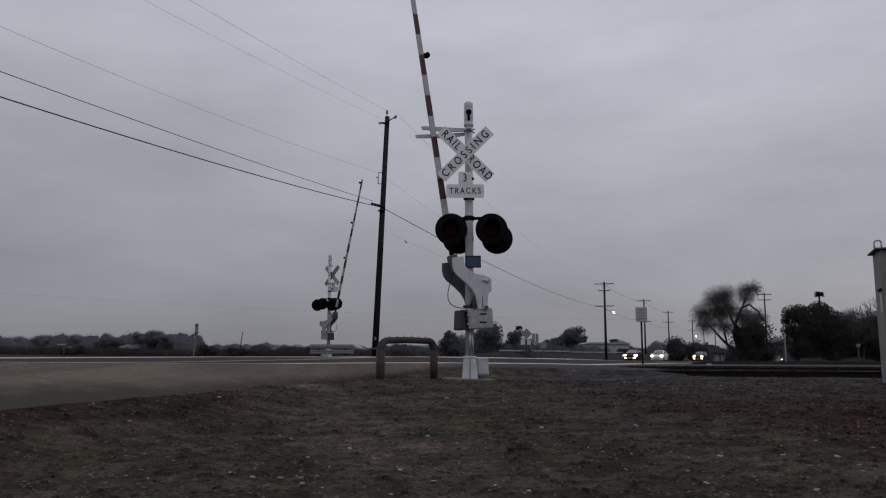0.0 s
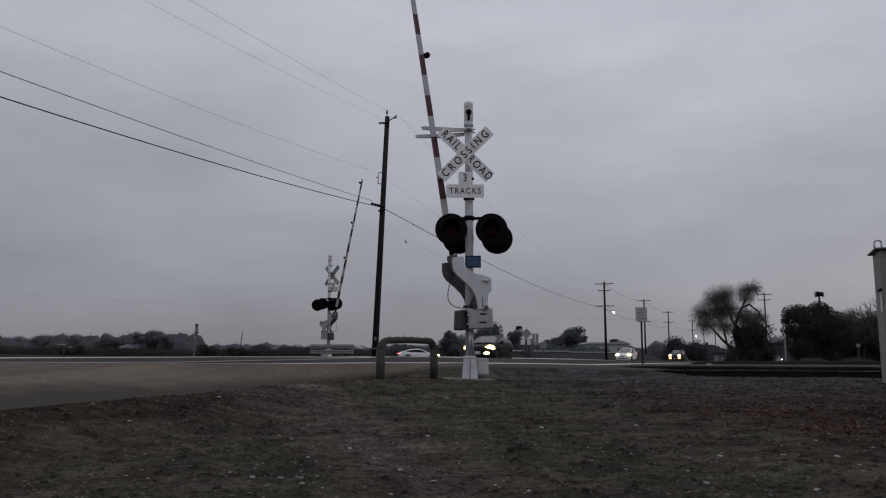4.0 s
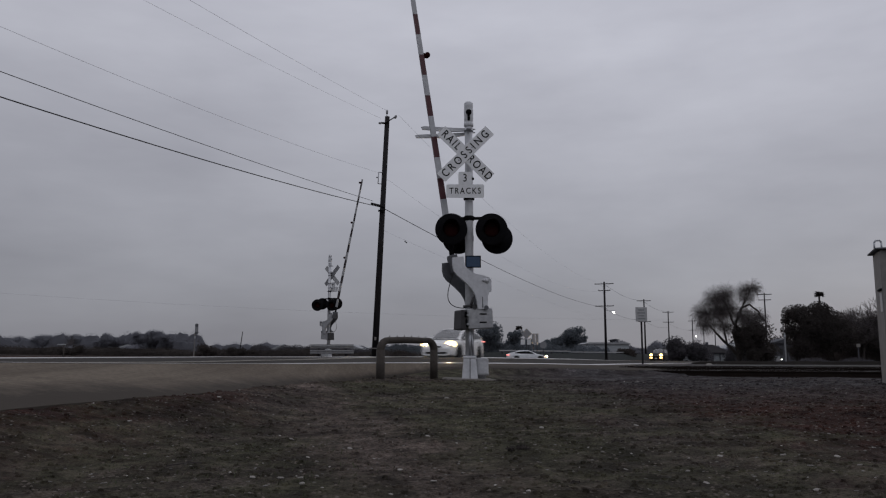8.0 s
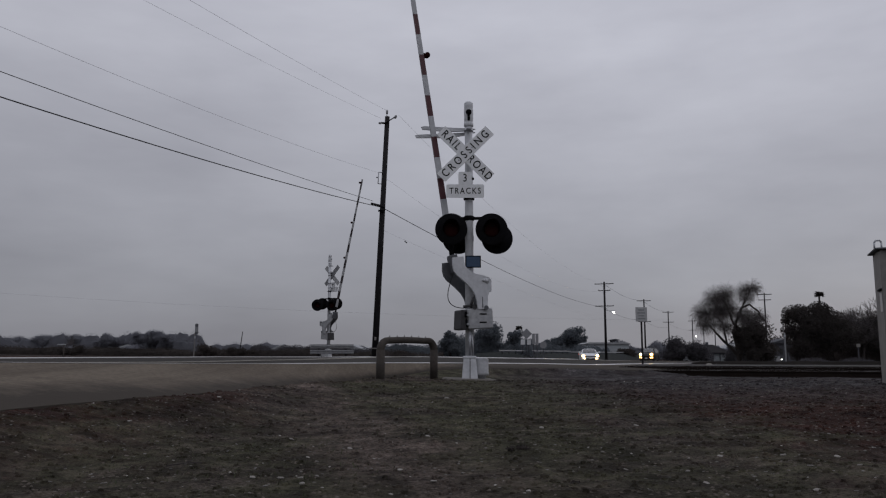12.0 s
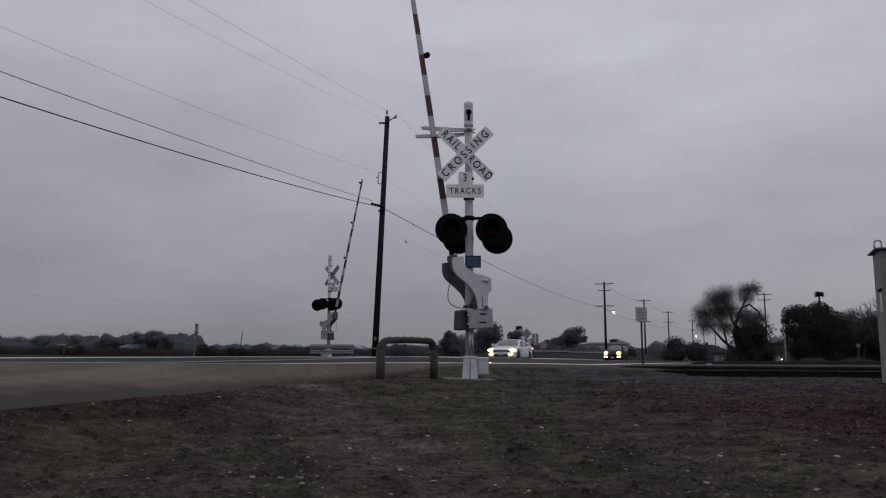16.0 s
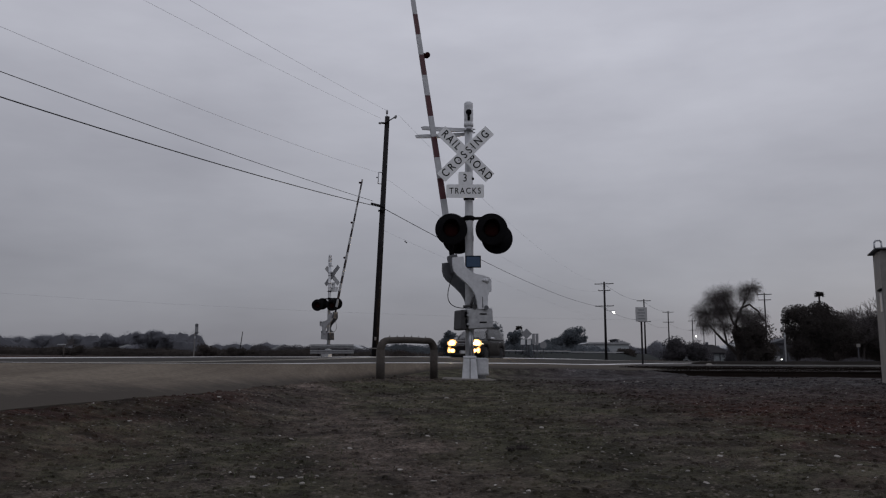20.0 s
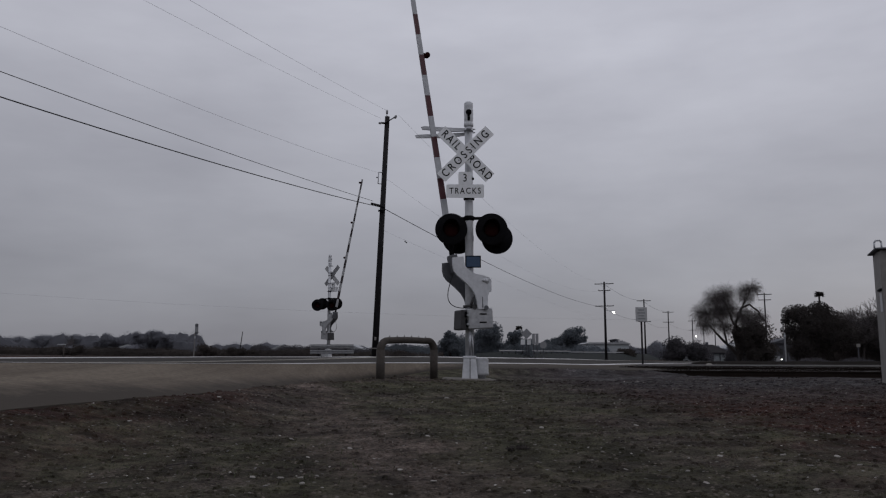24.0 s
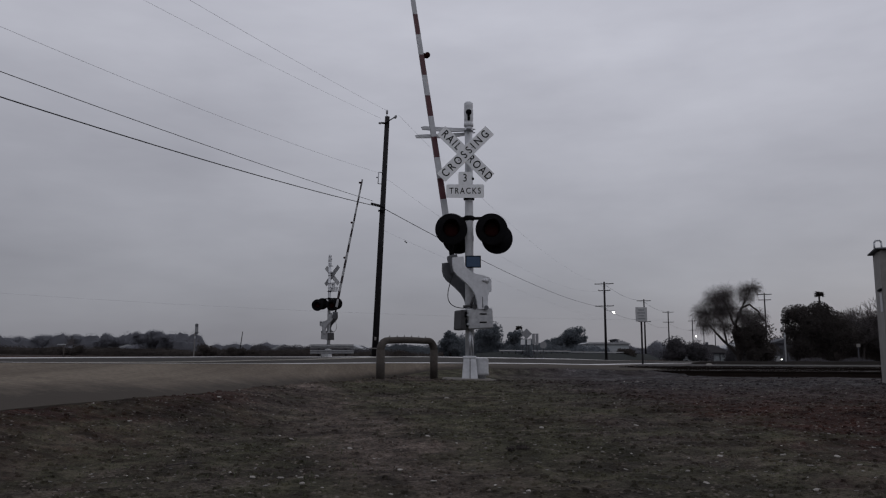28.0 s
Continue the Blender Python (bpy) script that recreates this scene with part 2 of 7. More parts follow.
M_REDLENS = material("unlit_dark_red_lens", (0.020, 0.005, 0.005), 0.8, 0, 0.2, 30, 3, 0.1, spec=0.03)
M_RED = material("red_reflective_stripe", (0.060, 0.007, 0.013), 0.5, 0, 0.22, 20, 3.0, 0.05)
M_STRIPE = material("white_reflective_stripe", (0.40, 0.41, 0.43), 0.5, 0, 0.12, 20, 3.0, 0.05)
M_BLUE = material("blue_notice_plate", (0.026, 0.060, 0.120), 0.45, 0, 0.15, 20, 3.0, 0.05)
M_CONCRETE = material("stained_concrete", (0.115, 0.105, 0.093), 0.9, 0, 0.3, 25, 2.0, 0.4)
M_POLE = material("tarred_pole_timber", (0.021, 0.0195, 0.021), 0.95, 0, 0.35, 12, 1.2, 0.5, spec=0.15)
M_WIRE = material("dull_black_cable", (0.020, 0.020, 0.022), 0.7, 0, 0.1, 10, 1, 0)
M_WIREPALE = material("weathered_grey_wire", (0.50, 0.51, 0.54), 0.6, 0, 0.1, 10, 1, 0)
M_SIGNDIM = material("dulled_white_sign_face", (0.34, 0.345, 0.35), 0.6, 0, 0.12, 8, 1.5, 0.05)
M_PORCELAIN = material("grey_insulator", (0.20, 0.20, 0.21), 0.25, 0, 0.1, 10, 2, 0)
M_RUSTPIPE = material("dark_rusty_pipe_paint", (0.038, 0.031, 0.026), 0.85, 0.0, 0.35, 22, 4.0, 0.35)
M_CASE = material("weathered_aluminium_case", (0.175, 0.166, 0.158), 0.7, 0.0, 0.22, 12, 1.4, 0.1)
M_BARK = material("grey_brown_bark", (0.036, 0.030, 0.027), 0.95, 0, 0.35, 8, 1.0, 0.6)
M_TWIG = material("bare_grey_twigs", (0.074, 0.064, 0.064), 0.95, 0, 0.3, 3, 0.6, 0)
M_LEAF = material("dark_evergreen_leaves", (0.064, 0.057, 0.054), 0.95, 0, 0.4, 1.5, 0.25, 0, spec=0.1)
# distance haze is put into this leaf colour, paler and bluer than near foliage
M_LEAF_FAR = material("haze_tinted_far_leaves", (0.165, 0.170, 0.192), 0.95, 0, 0.2, 0.3, 0.08, 0)
M_BUSH = material("dry_winter_brush", (0.062, 0.054, 0.050), 0.95, 0, 0.4, 2.0, 0.3, 0, spec=0.1)
for leaf in (M_LEAF, M_LEAF_FAR, M_BUSH):
    thin_leaf(leaf)
# evergreen and hedge tones are lightened and greyed, with haze put into the colour
M_LEAF_MID = material("haze_tinted_evergreen_leaves", (0.122, 0.136, 0.150), 0.95, 0, 0.3, 1.2, 0.2, 0, spec=0.1)
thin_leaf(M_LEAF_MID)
M_HEDGE = material("haze_tinted_winter_hedge", (0.084, 0.080, 0.086), 0.95, 0, 0.35, 2.0, 0.3, 0, spec=0.1)
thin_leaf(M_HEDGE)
M_BUILDING = material("pale_grey_corrugated_cladding", (0.29, 0.315, 0.33), 0.6, 0.1, 0.1, 4, 0.3, 0)
M_BANK = material("dark_winter_grass_bank", (0.024, 0.027, 0.026), 0.95, 0, 0.35, 6, 0.8, 0.4, spec=0.1)
M_BARN = material("dark_weathered_boards", (0.060, 0.062, 0.072), 0.9, 0, 0.25, 6, 0.8, 0.1)
M_PALE = material("whitish_broken_stone", (0.27, 0.255, 0.235), 0.9, 0, 0.3, 40, 8, 0.3, piece=0.4, spec=0.1)
# darker and greyer than the near arm's red stripe
M_MAROON = material("dark_maroon_stripe", (0.030, 0.022, 0.025), 0.7, 0, 0.25, 20, 3.0, 0.05)
M_ROOF = material("grey_metal_roof", (0.28, 0.29, 0.30), 0.55, 0.3, 0.12, 4, 0.3, 0)
M_DARKHOLE = material("dark_opening", (0.02, 0.02, 0.022), 0.7, 0, 0.2, 6, 1, 0)
M_STONE = material("pale_gravel_stone", (0.175, 0.165, 0.150), 0.9, 0, 0.3, 40, 8, 0.3, piece=0.35, spec=0.1)
M_GRASS = material("short_winter_grass", (0.048, 0.052, 0.026), 0.95, 0, 0.4, 3, 0.4, 0)
M_TYRE = material("black_tyre_rubber", (0.010, 0.010, 0.011), 0.95, 0, 0.3, 30, 4, 0.2)
M_RIM = material("brushed_alloy", (0.16, 0.16, 0.17), 0.45, 0.7, 0.15, 20, 3, 0)
M_CARWHITE = material("white_car_paint", (0.62, 0.64, 0.66), 0.28, 0, 0.05, 3, 0.8, 0)
M_CARWHITE_B = material("pearl_white_car_paint", (0.66, 0.66, 0.65), 0.28, 0, 0.05, 3, 0.8, 0)
M_CARDARK = material("dark_graphite_car_paint", (0.0050, 0.0056, 0.0070), 0.4, 0.0, 0.15, 3, 0.8, 0, spec=0.05)
M_CARDARK_B = material("very_dark_brown_car_paint", (0.0085, 0.0075, 0.0075), 0.4, 0.0, 0.15, 3, 0.8, 0, spec=0.08)
M_TRIM = material("black_plastic_trim", (0.008, 0.008, 0.009), 0.8, 0, 0.2, 15, 3, 0.1)
M_CHROME = material("chrome_trim", (0.55, 0.55, 0.56), 0.15, 1.0, 0.05, 10, 2, 0)
M_PLATE = material("pale_plate", (0.45, 0.45, 0.46), 0.5, 0, 0.1, 20, 3, 0)
M_HEAD_GOLD = glowing("yellowish_headlight", (1.0, 0.86, 0.56), 8)
M_HEAD_WARM = glowing("warm_headlight", (1.0, 0.60, 0.23), 8)
M_HEAD_AMBER = glowing("amber_headlight", (1.0, 0.54, 0.19), 8)
# bowls glow strongly round the bulbs, to stand in for the halo of glare
M_LENS_GOLD = glowing("yellowish_headlight_glare_bowl", (1.0, 0.76, 0.34), 4.0)
M_LENS_WARM = glowing("warm_headlight_glare_bowl", (1.0, 0.58, 0.20), 4.0)
M_LENS_AMBER = glowing("amber_headlight_glare_bowl", (1.0, 0.50, 0.14), 4.0)
M_FILAMENT = glowing("white_hot_filament", (1.0, 0.70, 0.34), 2200)
M_TAIL = glowing("lit_tail_light", (1.0, 0.26, 0.22), 1.8)
M_MARKER = glowing("pale_side_marker", (1.0, 0.80, 0.62), 3)


def pane_material(name, tint, ior=1.5):
    """Thin car glass: tinted, clear, with a reflection that grows at a slant."""
    m = bpy.data.materials.new(name)
    m.use_nodes = True
    n, l = m.node_tree.nodes, m.node_tree.links
    n.remove(n["Principled BSDF"])
    clear, gloss, mix, fres = n.new("ShaderNodeBsdfTransparent"), n.new("ShaderNodeBsdfGlossy"), n.new("ShaderNodeMixShader"), n.new("ShaderNodeFresnel")
    clear.inputs["Color"].default_value = (*tint, 1)
    gloss.inputs["Roughness"].default_value = 0.03
    fres.inputs["IOR"].default_value = ior
    l.new(fres.outputs[0], mix.inputs[0])
    l.new(clear.outputs[0], mix.inputs[1])
    l.new(gloss.outputs[0], mix.inputs[2])
    l.new(mix.outputs[0], n["Material Output"].inputs[0])
    return m


M_SCREEN = pane_material("clear_windscreen_glass", (0.66, 0.70, 0.69), 2.6)
M_SIDEGLASS = pane_material("tinted_side_glass", (0.06, 0.066, 0.066), 1.34)
M_CABIN = material("dark_cabin_upholstery", (0.020, 0.020, 0.021), 0.9, 0, 0.25, 15, 3, 0.1, spec=0.2)
M_LAMP = glowing("lit_street_lamp", (1.0, 0.97, 0.92), 9)


# ---- building helpers ----
class Solid:
    """Collects vertices and faces of one mesh."""

    def __init__(self):
        self.v, self.f, self.k, self.smooth = [], [], [], []

    def put(self, verts, faces, m=None, k=0, smooth=False):
        o = len(self.v)
        self.v += [tuple(m @ Vector(p)) if m else tuple(p) for p in verts]
        self.f += [tuple(o + i for i in q) for q in faces]
        self.k += [k] * len(faces)
        self.smooth += [smooth] * len(faces)
        return self

    def box(self, sx, sy, sz, m=None, c=None, k=0):
        """A box with chamfered edges, centred."""
        c = min(sx, sy, sz) * 0.12 if c is None else c
        x, y, z = sx / 2, sy / 2, sz / 2
        v, f, at = [], [], {}
        for a in (-1, 1):
            for b in (-1, 1):
                for d in (-1, 1):
                    at[a, b, d] = len(v)
                    v += [(a * x, b * (y - c), d * (z - c)), (a * (x - c), b * y, d * (z - c)), (a * (x - c), b * (y - c), d * z)]
        g = lambda a, b, d, i: at[a, b, d] + i
        for a in (-1, 1):
            for i in range(3):
                q = []
                for b, d in ((-1, -1), (1, -1), (1, 1), (-1, 1)):
                    key = [b, d]
                    key.insert(i, a)
                    q.append(g(*key, i))
                f.append(tuple(q if (a > 0) != (i == 1) else q[::-1]))
        for i in range(3):
            j, h = (i + 1) % 3, (i + 2) % 3
            for b in (-1, 1):
                for d in (-1, 1):
                    lo, hi = [0, 0, 0], [0, 0, 0]
                    lo[i], hi[i], lo[j], hi[j], lo[h], hi[h] = -1, 1, b, b, d, d
                    q = (g(*lo, j), g(*hi, j), g(*hi, h), g(*lo, h))
                    f.append(q if b * d < 0 else q[::-1])
        for (a, b, d), o in at.items():
            f.append((o, o + 1, o + 2) if a * b * d > 0 else (o + 2, o + 1, o))
        return self.put(v, f, m, k)

    def rod(self, p, q, r0, r1=None, n=12, k=0, caps=True, smooth=True):
        """A tapered round bar from p to q."""
        r1 = r0 if r1 is None else r1
        p, q = Vector(p), Vector(q)
        d = (q - p).normalized()
        u = d.orthogonal().normalized()
        w = d.cross(u)
        v = []
        for c, r in ((p, r0), (q, r1)):
            v += [c + (u * math.cos(2 * math.pi * i / n) + w * math.sin(2 * math.pi * i / n)) * r for i in range(n)]
        self.put(v, [(i, (i + 1) % n, n + (i + 1) % n, n + i) for i in range(n)], None, k, smooth)
        if caps:
            o = len(self.v) - 2 * n
            self.f += [tuple(o + i for i in reversed(range(n))), tuple(o + n + i for i in range(n))]
            self.k += [k, k]
            self.smooth += [False, False]
        return self

    def tube(self, pts, r, n=8, k=0):
        for a, b in zip(pts, pts[1:]):
            self.rod(a, b, r, r, n, k, True)
        return self

    def lathe(self, prof, m=None, n=24, k=0):
        """prof: radius and height pairs, turned round z."""
        v, f = [], []
        for r, z in prof:
            v += [(r * math.cos(2 * math.pi * i / n), r * math.sin(2 * math.pi * i / n), z) for i in range(n)]
        for j in range(len(prof) - 1):
            f += [(j * n + i, j * n + (i + 1) % n, (j + 1) * n + (i + 1) % n, (j + 1) * n + i) for i in range(n)]
        f += [tuple(reversed(range(n))), tuple((len(prof) - 1) * n + i for i in range(n))]
        return self.put(v, f, m, k, True)

    def slab(self, pts, depth, m=None, k=0):
        """A flat outline in x and z, given depth along y."""
        n = len(pts)
        v = [(x, -depth / 2, z) for x, z in pts] + [(x, depth / 2, z) for x, z in pts]
        f = [tuple(range(n)), tuple(reversed(range(n, 2 * n)))]
        f += [(i, n + i, n + (i + 1) % n, (i + 1) % n) for i in range(n)]
        return self.put(v, f, m, k)

    def grid(self, rows, k=0, smooth=True, loop=False):
        """Rows of points of equal length, joined into a skin."""
        n = len(rows[0])
        v = [p for row in rows for p in row]
        f = []
        for j in range(len(rows) - 1):
            for i in range(n if loop else n - 1):
                h = (i + 1) % n
                f.append((j * n + i, j * n + h, (j + 1) * n + h, (j + 1) * n + i))
        return self.put(v, f, None, k, smooth)

    def mesh(self, name, mats):
        me = bpy.data.meshes.new(name)
        me.from_pydata(self.v, [], self.f)
        for m in mats if isinstance(mats, (list, tuple)) else [mats]:
            me.materials.append(m)
        me.polygons.foreach_set("material_index", self.k)
        me.polygons.foreach_set("use_smooth", self.smooth)
        me.update()
        return me


def part(name, solid, mats, parent=None, label="", m=None):
    """Links one mesh object, under a thing or a part of it."""
    ob = new(name, solid.mesh(name, mats) if isinstance(solid, Solid) else solid)
    if parent:
        ob.parent = parent
    if m:
        ob.matrix_basis = m
    if label:
        ob["label"] = label
    if mats is not None and not ob.data.materials:
        ob.data.materials.append(mats)
    return ob


def thing(name, m, label, category, group="", kind=""):
    ob = new(name)
    ob.matrix_basis = m
    return tagged(ob, label, category, group, kind)


def letters(text, size, depth=0.002, align="CENTER", space=1.32):
    """A mesh of raised letters, upright in x and z, facing -y."""
    cu = bpy.data.curves.new("letters", "FONT")
    cu.body, cu.size, cu.extrude, cu.align_x, cu.align_y = text, size, depth, align, "CENTER"
    cu.space_character = space
    cu.offset = size * 0.008
    ob = bpy.data.objects.new("letters", cu)
    scene.collection.objects.link(ob)
    me = bpy.data.meshes.new_from_object(ob.evaluated_get(bpy.context.evaluated_depsgraph_get()))
    bpy.data.objects.remove(ob)
    me.transform(Matrix.Rotation(radians(90), 4, "X") @ Matrix.Diagonal((0.86, 1.06, 1, 1)))
    return me


# ---- plan: the road runs along s, and q counts metres across it ----
TURN = radians(20.5)
SN, CS = math.sin(TURN), math.cos(TURN)


def bend(s):
    """How far the road swings to the side beyond the crossing."""
    if s < 45:
        return 0.0
    return 0.00072 * (s - 45) ** 2 if s < 160 else 9.522 + 0.1656 * (s - 160)


def on_road(s, q):
    p = q - bend(s)
    return SN * s - CS * p, CS * s + SN * p


def to_road(x, y):
    s = SN * x + CS * y
    return s, -CS * x + SN * y + bend(s)


def smooth(a, b, x):
    t = min(1.0, max(0.0, (x - a) / (b - a)))
    return t * t * (3 - 2 * t)


def table(rows, x):
    """Straight interpolation in rows of x and value."""
    if x <= rows[0][0]:
        return rows[0][1]
    for (p, u), (r, v) in zip(rows, rows[1:]):
        if x <= r:
            return u + (v - u) * (x - p) / (r - p)
    return rows[-1][1]


NEAR_SIDE = [(-60, 0.64), (5, 0.488), (8, 0.448), (10.5, 0.418), (14, 0.395), (17.4, 0.36), (27, 0.243), (33, 0.152), (39, 0.066), (100, -0.42), (160, -0.885)]
CROWN = [(-60, 0.60), (0, 0.45), (12, 0.42), (17, 0.44), (23, 0.50), (26, 0.48), (32, 0.43), (43, 0.345), (62, 0.155), (100, -0.16), (160, -0.60)]
FAR_LANE = [(-60, 0.58), (0, 0.40), (10, 0.38), (15, 0.40), (21, 0.46), (28, 0.36), (36, 0.25), (60, 0.00), (100, -0.28), (160, -0.70)]


FAR_EDGE = [(-60, 0.62), (8, 0.50), (23, 0.50), (29, 0.49), (35, 0.50), (44, 0.475), (53, 0.41), (77, 0.21), (95, -0.03), (160, -0.70)]


def road_z(s, q):
    """The road humps up where it climbs over the tracks."""
    a, b, c = table(NEAR_SIDE, s), table(CROWN, s), table(FAR_LANE, s)
    return table([(6.5, a), (9.3, b - 0.03), (10.3, b), (12.0, c + 0.02), (13.0, c), (14.4, 0.5 * c + 0.5 * table(FAR_EDGE, s)), (16.2, table(FAR_EDGE, s))], q) if q > 6.5 else a - 0.02 * (6.5 - q)


def edge_q(s):
    """Near edge of the paved shoulder."""
    e = 4.1 + 1.9 * smooth(2, 12.5, s)
    return e - 4.7 * smooth(15.5, 20, s) + 2.4 * smooth(20, 34, s) + 1.0 * smooth(34, 38, s)


def edge_z(s):
    z = 0.235 - 0.085 * smooth(3, 12.5, s)
    return z + (road_z(s, edge_q(s)) - 0.05 - z) * smooth(12.5, 18.5, s)


def field_z(x, y):
    z = 0.09 * smooth(3, 13, y) - 0.02 * smooth(16, 22, y)
    s = SN * x + CS * y
    z += 0.16 * smooth(31.5, 35, s) * (1 - smooth(1.0, 3.0, -CS * x + SN * y))
    return z - 0.65 * smooth(40, 75, s)


def ground_z(x, y):
    s, q = to_road(x, y)
    e = edge_q(s)
    if q < e:
        t = smooth(0.0, 1.3, e - q)
        z = (edge_z(s) - 0.004) * (1 - t) + field_z(x, y) * t
        if 17 < s < 32 and q < 1.0:
            z = min(z, 0.06)
    elif q < 16.2:
        z = min(road_z(s, q), edge_z(s)) - (0.03 if s < 40 else 0.10)
    else:
        t = smooth(16.2, 24, q)
        z = (road_z(s, 16.2) - 0.05) * (1 - t) + max(-0.32, min(0.62, 0.38 - 0.0149 * (x + 36))) * t
    far = smooth(120, 400, math.hypot(x, y))
    return z * (1 - far) - 1.0 * far


def on_ground(x, y, turn=0.0, sink=0.02):
    return pose(x, y, ground_z(x, y) - sink, 0, 0, turn)


ROAD_TURN = -20.5


# ---- ground, road, railway ----
def graded(lo, hi, step, far, grow):
    a, out = step, []
    x = hi
    while x < far:
        a *= grow
        x += a
        out.append(x)
    a, low = step, []
    x = lo
    while x > -far:
        a *= grow
        x -= a
        low.append(x)
    mid = [lo + i * step for i in range(int((hi - lo) / step) + 1)]
    return low[::-1] + mid + out


def relief(x, y):
    """Humps, clods and pits of the trodden dirt."""
    return 0.030 * noise.noise((x * 1.1, y * 1.1, 0)) + 0.014 * noise.noise((x * 4.3, y * 4.3, 3)) + 0.016 * noise.noise((x * 7.5, y * 7.5, 7))


def build_ground():
    xs, ys = graded(-7.0, 7.5, 0.075, 3500, 1.13), graded(1.8, 12.0, 0.065, 3500, 1.12)
    ys = [y for y in ys if not 12.0 < y < 34] + [12.1 + 0.16 * i for i in range(137)]
    ys.sort()
    rows = []
    for y in ys:
        row = []
        for x in xs:
            z = ground_z(x, y)
            s, q = to_road(x, y)
            if -12 < x < 14 and 0 < y < 22 and q < edge_q(s):
                z += relief(x, y)
            row.append((x, y, z))
        rows.append(row)
    ob = part("ground", Solid().grid(rows), M_DIRT)
    return tagged(ob, "dark gravelly dirt with rusty and mossy patches", "ground", kind="structure")


def ribbon(stations, across, depth=0.3):
    """A strip along the road with a skirt on both sides; across(s) gives q and z pairs."""
    rows = []
    for s in stations:
        row = []
        pairs = across(s)
        pairs = [(pairs[0][0], pairs[0][1] - depth)] + pairs + [(pairs[-1][0], pairs[-1][1] - depth)]
        for q, z in pairs:
            row.append((*on_road(s, q), z))
        rows.append(row[::-1])
    return Solid().grid(rows, smooth=False)


STATIONS = [-60 + i for i in range(60)] + [i * 0.5 for i in range(80)] + [40 + 3 * i for i in range(45)] + [175 + 25 * i for i in range(20)]


def bumpy(s, q):
    return 0.006 * noise.noise((s * 0.35, q * 0.5, 11))


def build_road():
    qs = [6.2, 6.5, 7.2, 8.3, 9.3, 9.8, 10.3, 11.0, 12.0, 13.0, 14.4, 16.2]
    ob = part("road", ribbon(STATIONS, lambda s: [(q, road_z(s, q) + bumpy(s, q)) for q in qs]), M_ASPHALT)
    tagged(ob, "grey two-lane asphalt road, damp and worn", "road", kind="structure")

    def slope(s):
        e = edge_q(s) - 0.04 - 0.22 * abs(noise.noise((s * 0.8, 0, 5))) - 0.12 * abs(noise.noise((s * 2.9, 3, 5)))
        x, y = on_road(s, e)
        low = min(edge_z(s), ground_z(x, y) + (relief(x, y) if s < 20 else 0) + 0.002)
        out = []
        for i in range(11):
            t = i / 10
            out.append((e + (6.19 - e) * t, low + (road_z(s, 6.2) - low) * t ** 0.8 + bumpy(s, e + t)))
        return out
    ob = part("road_shoulder", ribbon(STATIONS, slope, 0.03), M_SHOULDER)
    at = ob.data.attributes.new("dirt_and_vignette", "FLOAT", "POINT")
    for k, v in enumerate(ob.data.vertices):
        i = 12 - k % 13
        base = (0.9, 0.85, 0.68, 0.5, 0.36, 0.24, 0.14, 0.06, 0.0, 0.0, 0.1, 0.2, 0.2)[i]
        # the last term tints the nearest stretch darker, standing in for vignetting
        at.data[k].value = base + (0.62 - 0.3 * base) * smooth(13.5, 18, STATIONS[k // 13]) + 0.35 * (1 - smooth(2, 6.5, STATIONS[k // 13]))
    tagged(ob, "dusty brown paved shoulder sloping to the dirt", "road", kind="structure")

    def stripe(name, a, b, mat, label, stations):
        o = part(name, ribbon(stations, lambda s: [(a, road_z(s, a) + bumpy(s, a) + 0.009), (b, road_z(s, b) + bumpy(s, b) + 0.009)], 0.006), mat)
        return tagged(o, label, "road marking", kind="structure")
    for st in ([s for s in STATIONS if s < 300],):
        stripe("edge_line", 6.28, 6.82, M_LINE, "worn white painted edge line on asphalt", st)
        stripe("edge_line", 15.40, 15.90, M_LINE, "worn white painted edge line on asphalt", st)
        stripe("centre_line", 9.95, 10.11, M_YELLOW, "worn pale painted centre line on asphalt", st)
        stripe("centre_line", 10.24, 10.40, M_YELLOW, "worn pale painted centre line on asphalt", st)

    # the side road that joins beyond the crossing
    a, b = Vector((-140.0, 69.0)), Vector((9.0, 89.5))
    d = (b - a).normalized()
    w = Vector((-d.y, d.x))
    rows = []
    for i in range(60):
        c = a + (b - a) * (i / 59)
        rows.append([(*(c + w * o), max(-0.32, min(0.75, 0.40 - 0.0149 * (c.x + 36)))) for o in (-4.0, -2, 0, 2, 4.0)][::-1])
    o = part("side_road", Solid().grid(rows, smooth=False), M_ASPHALT)
    tagged(o, "grey asphalt side road joining the main road", "road", kind="structure")


def rail_profile():
    return [(-0.07, 0), (0.07, 0), (0.07, 0.012), (0.012, 0.03), (0.012, 0.11), (0.036, 0.122), (0.036, 0.15), (-0.036, 0.15), (-0.036, 0.122), (-0.012, 0.11), (-0.012, 0.03), (-0.07, 0.012)]


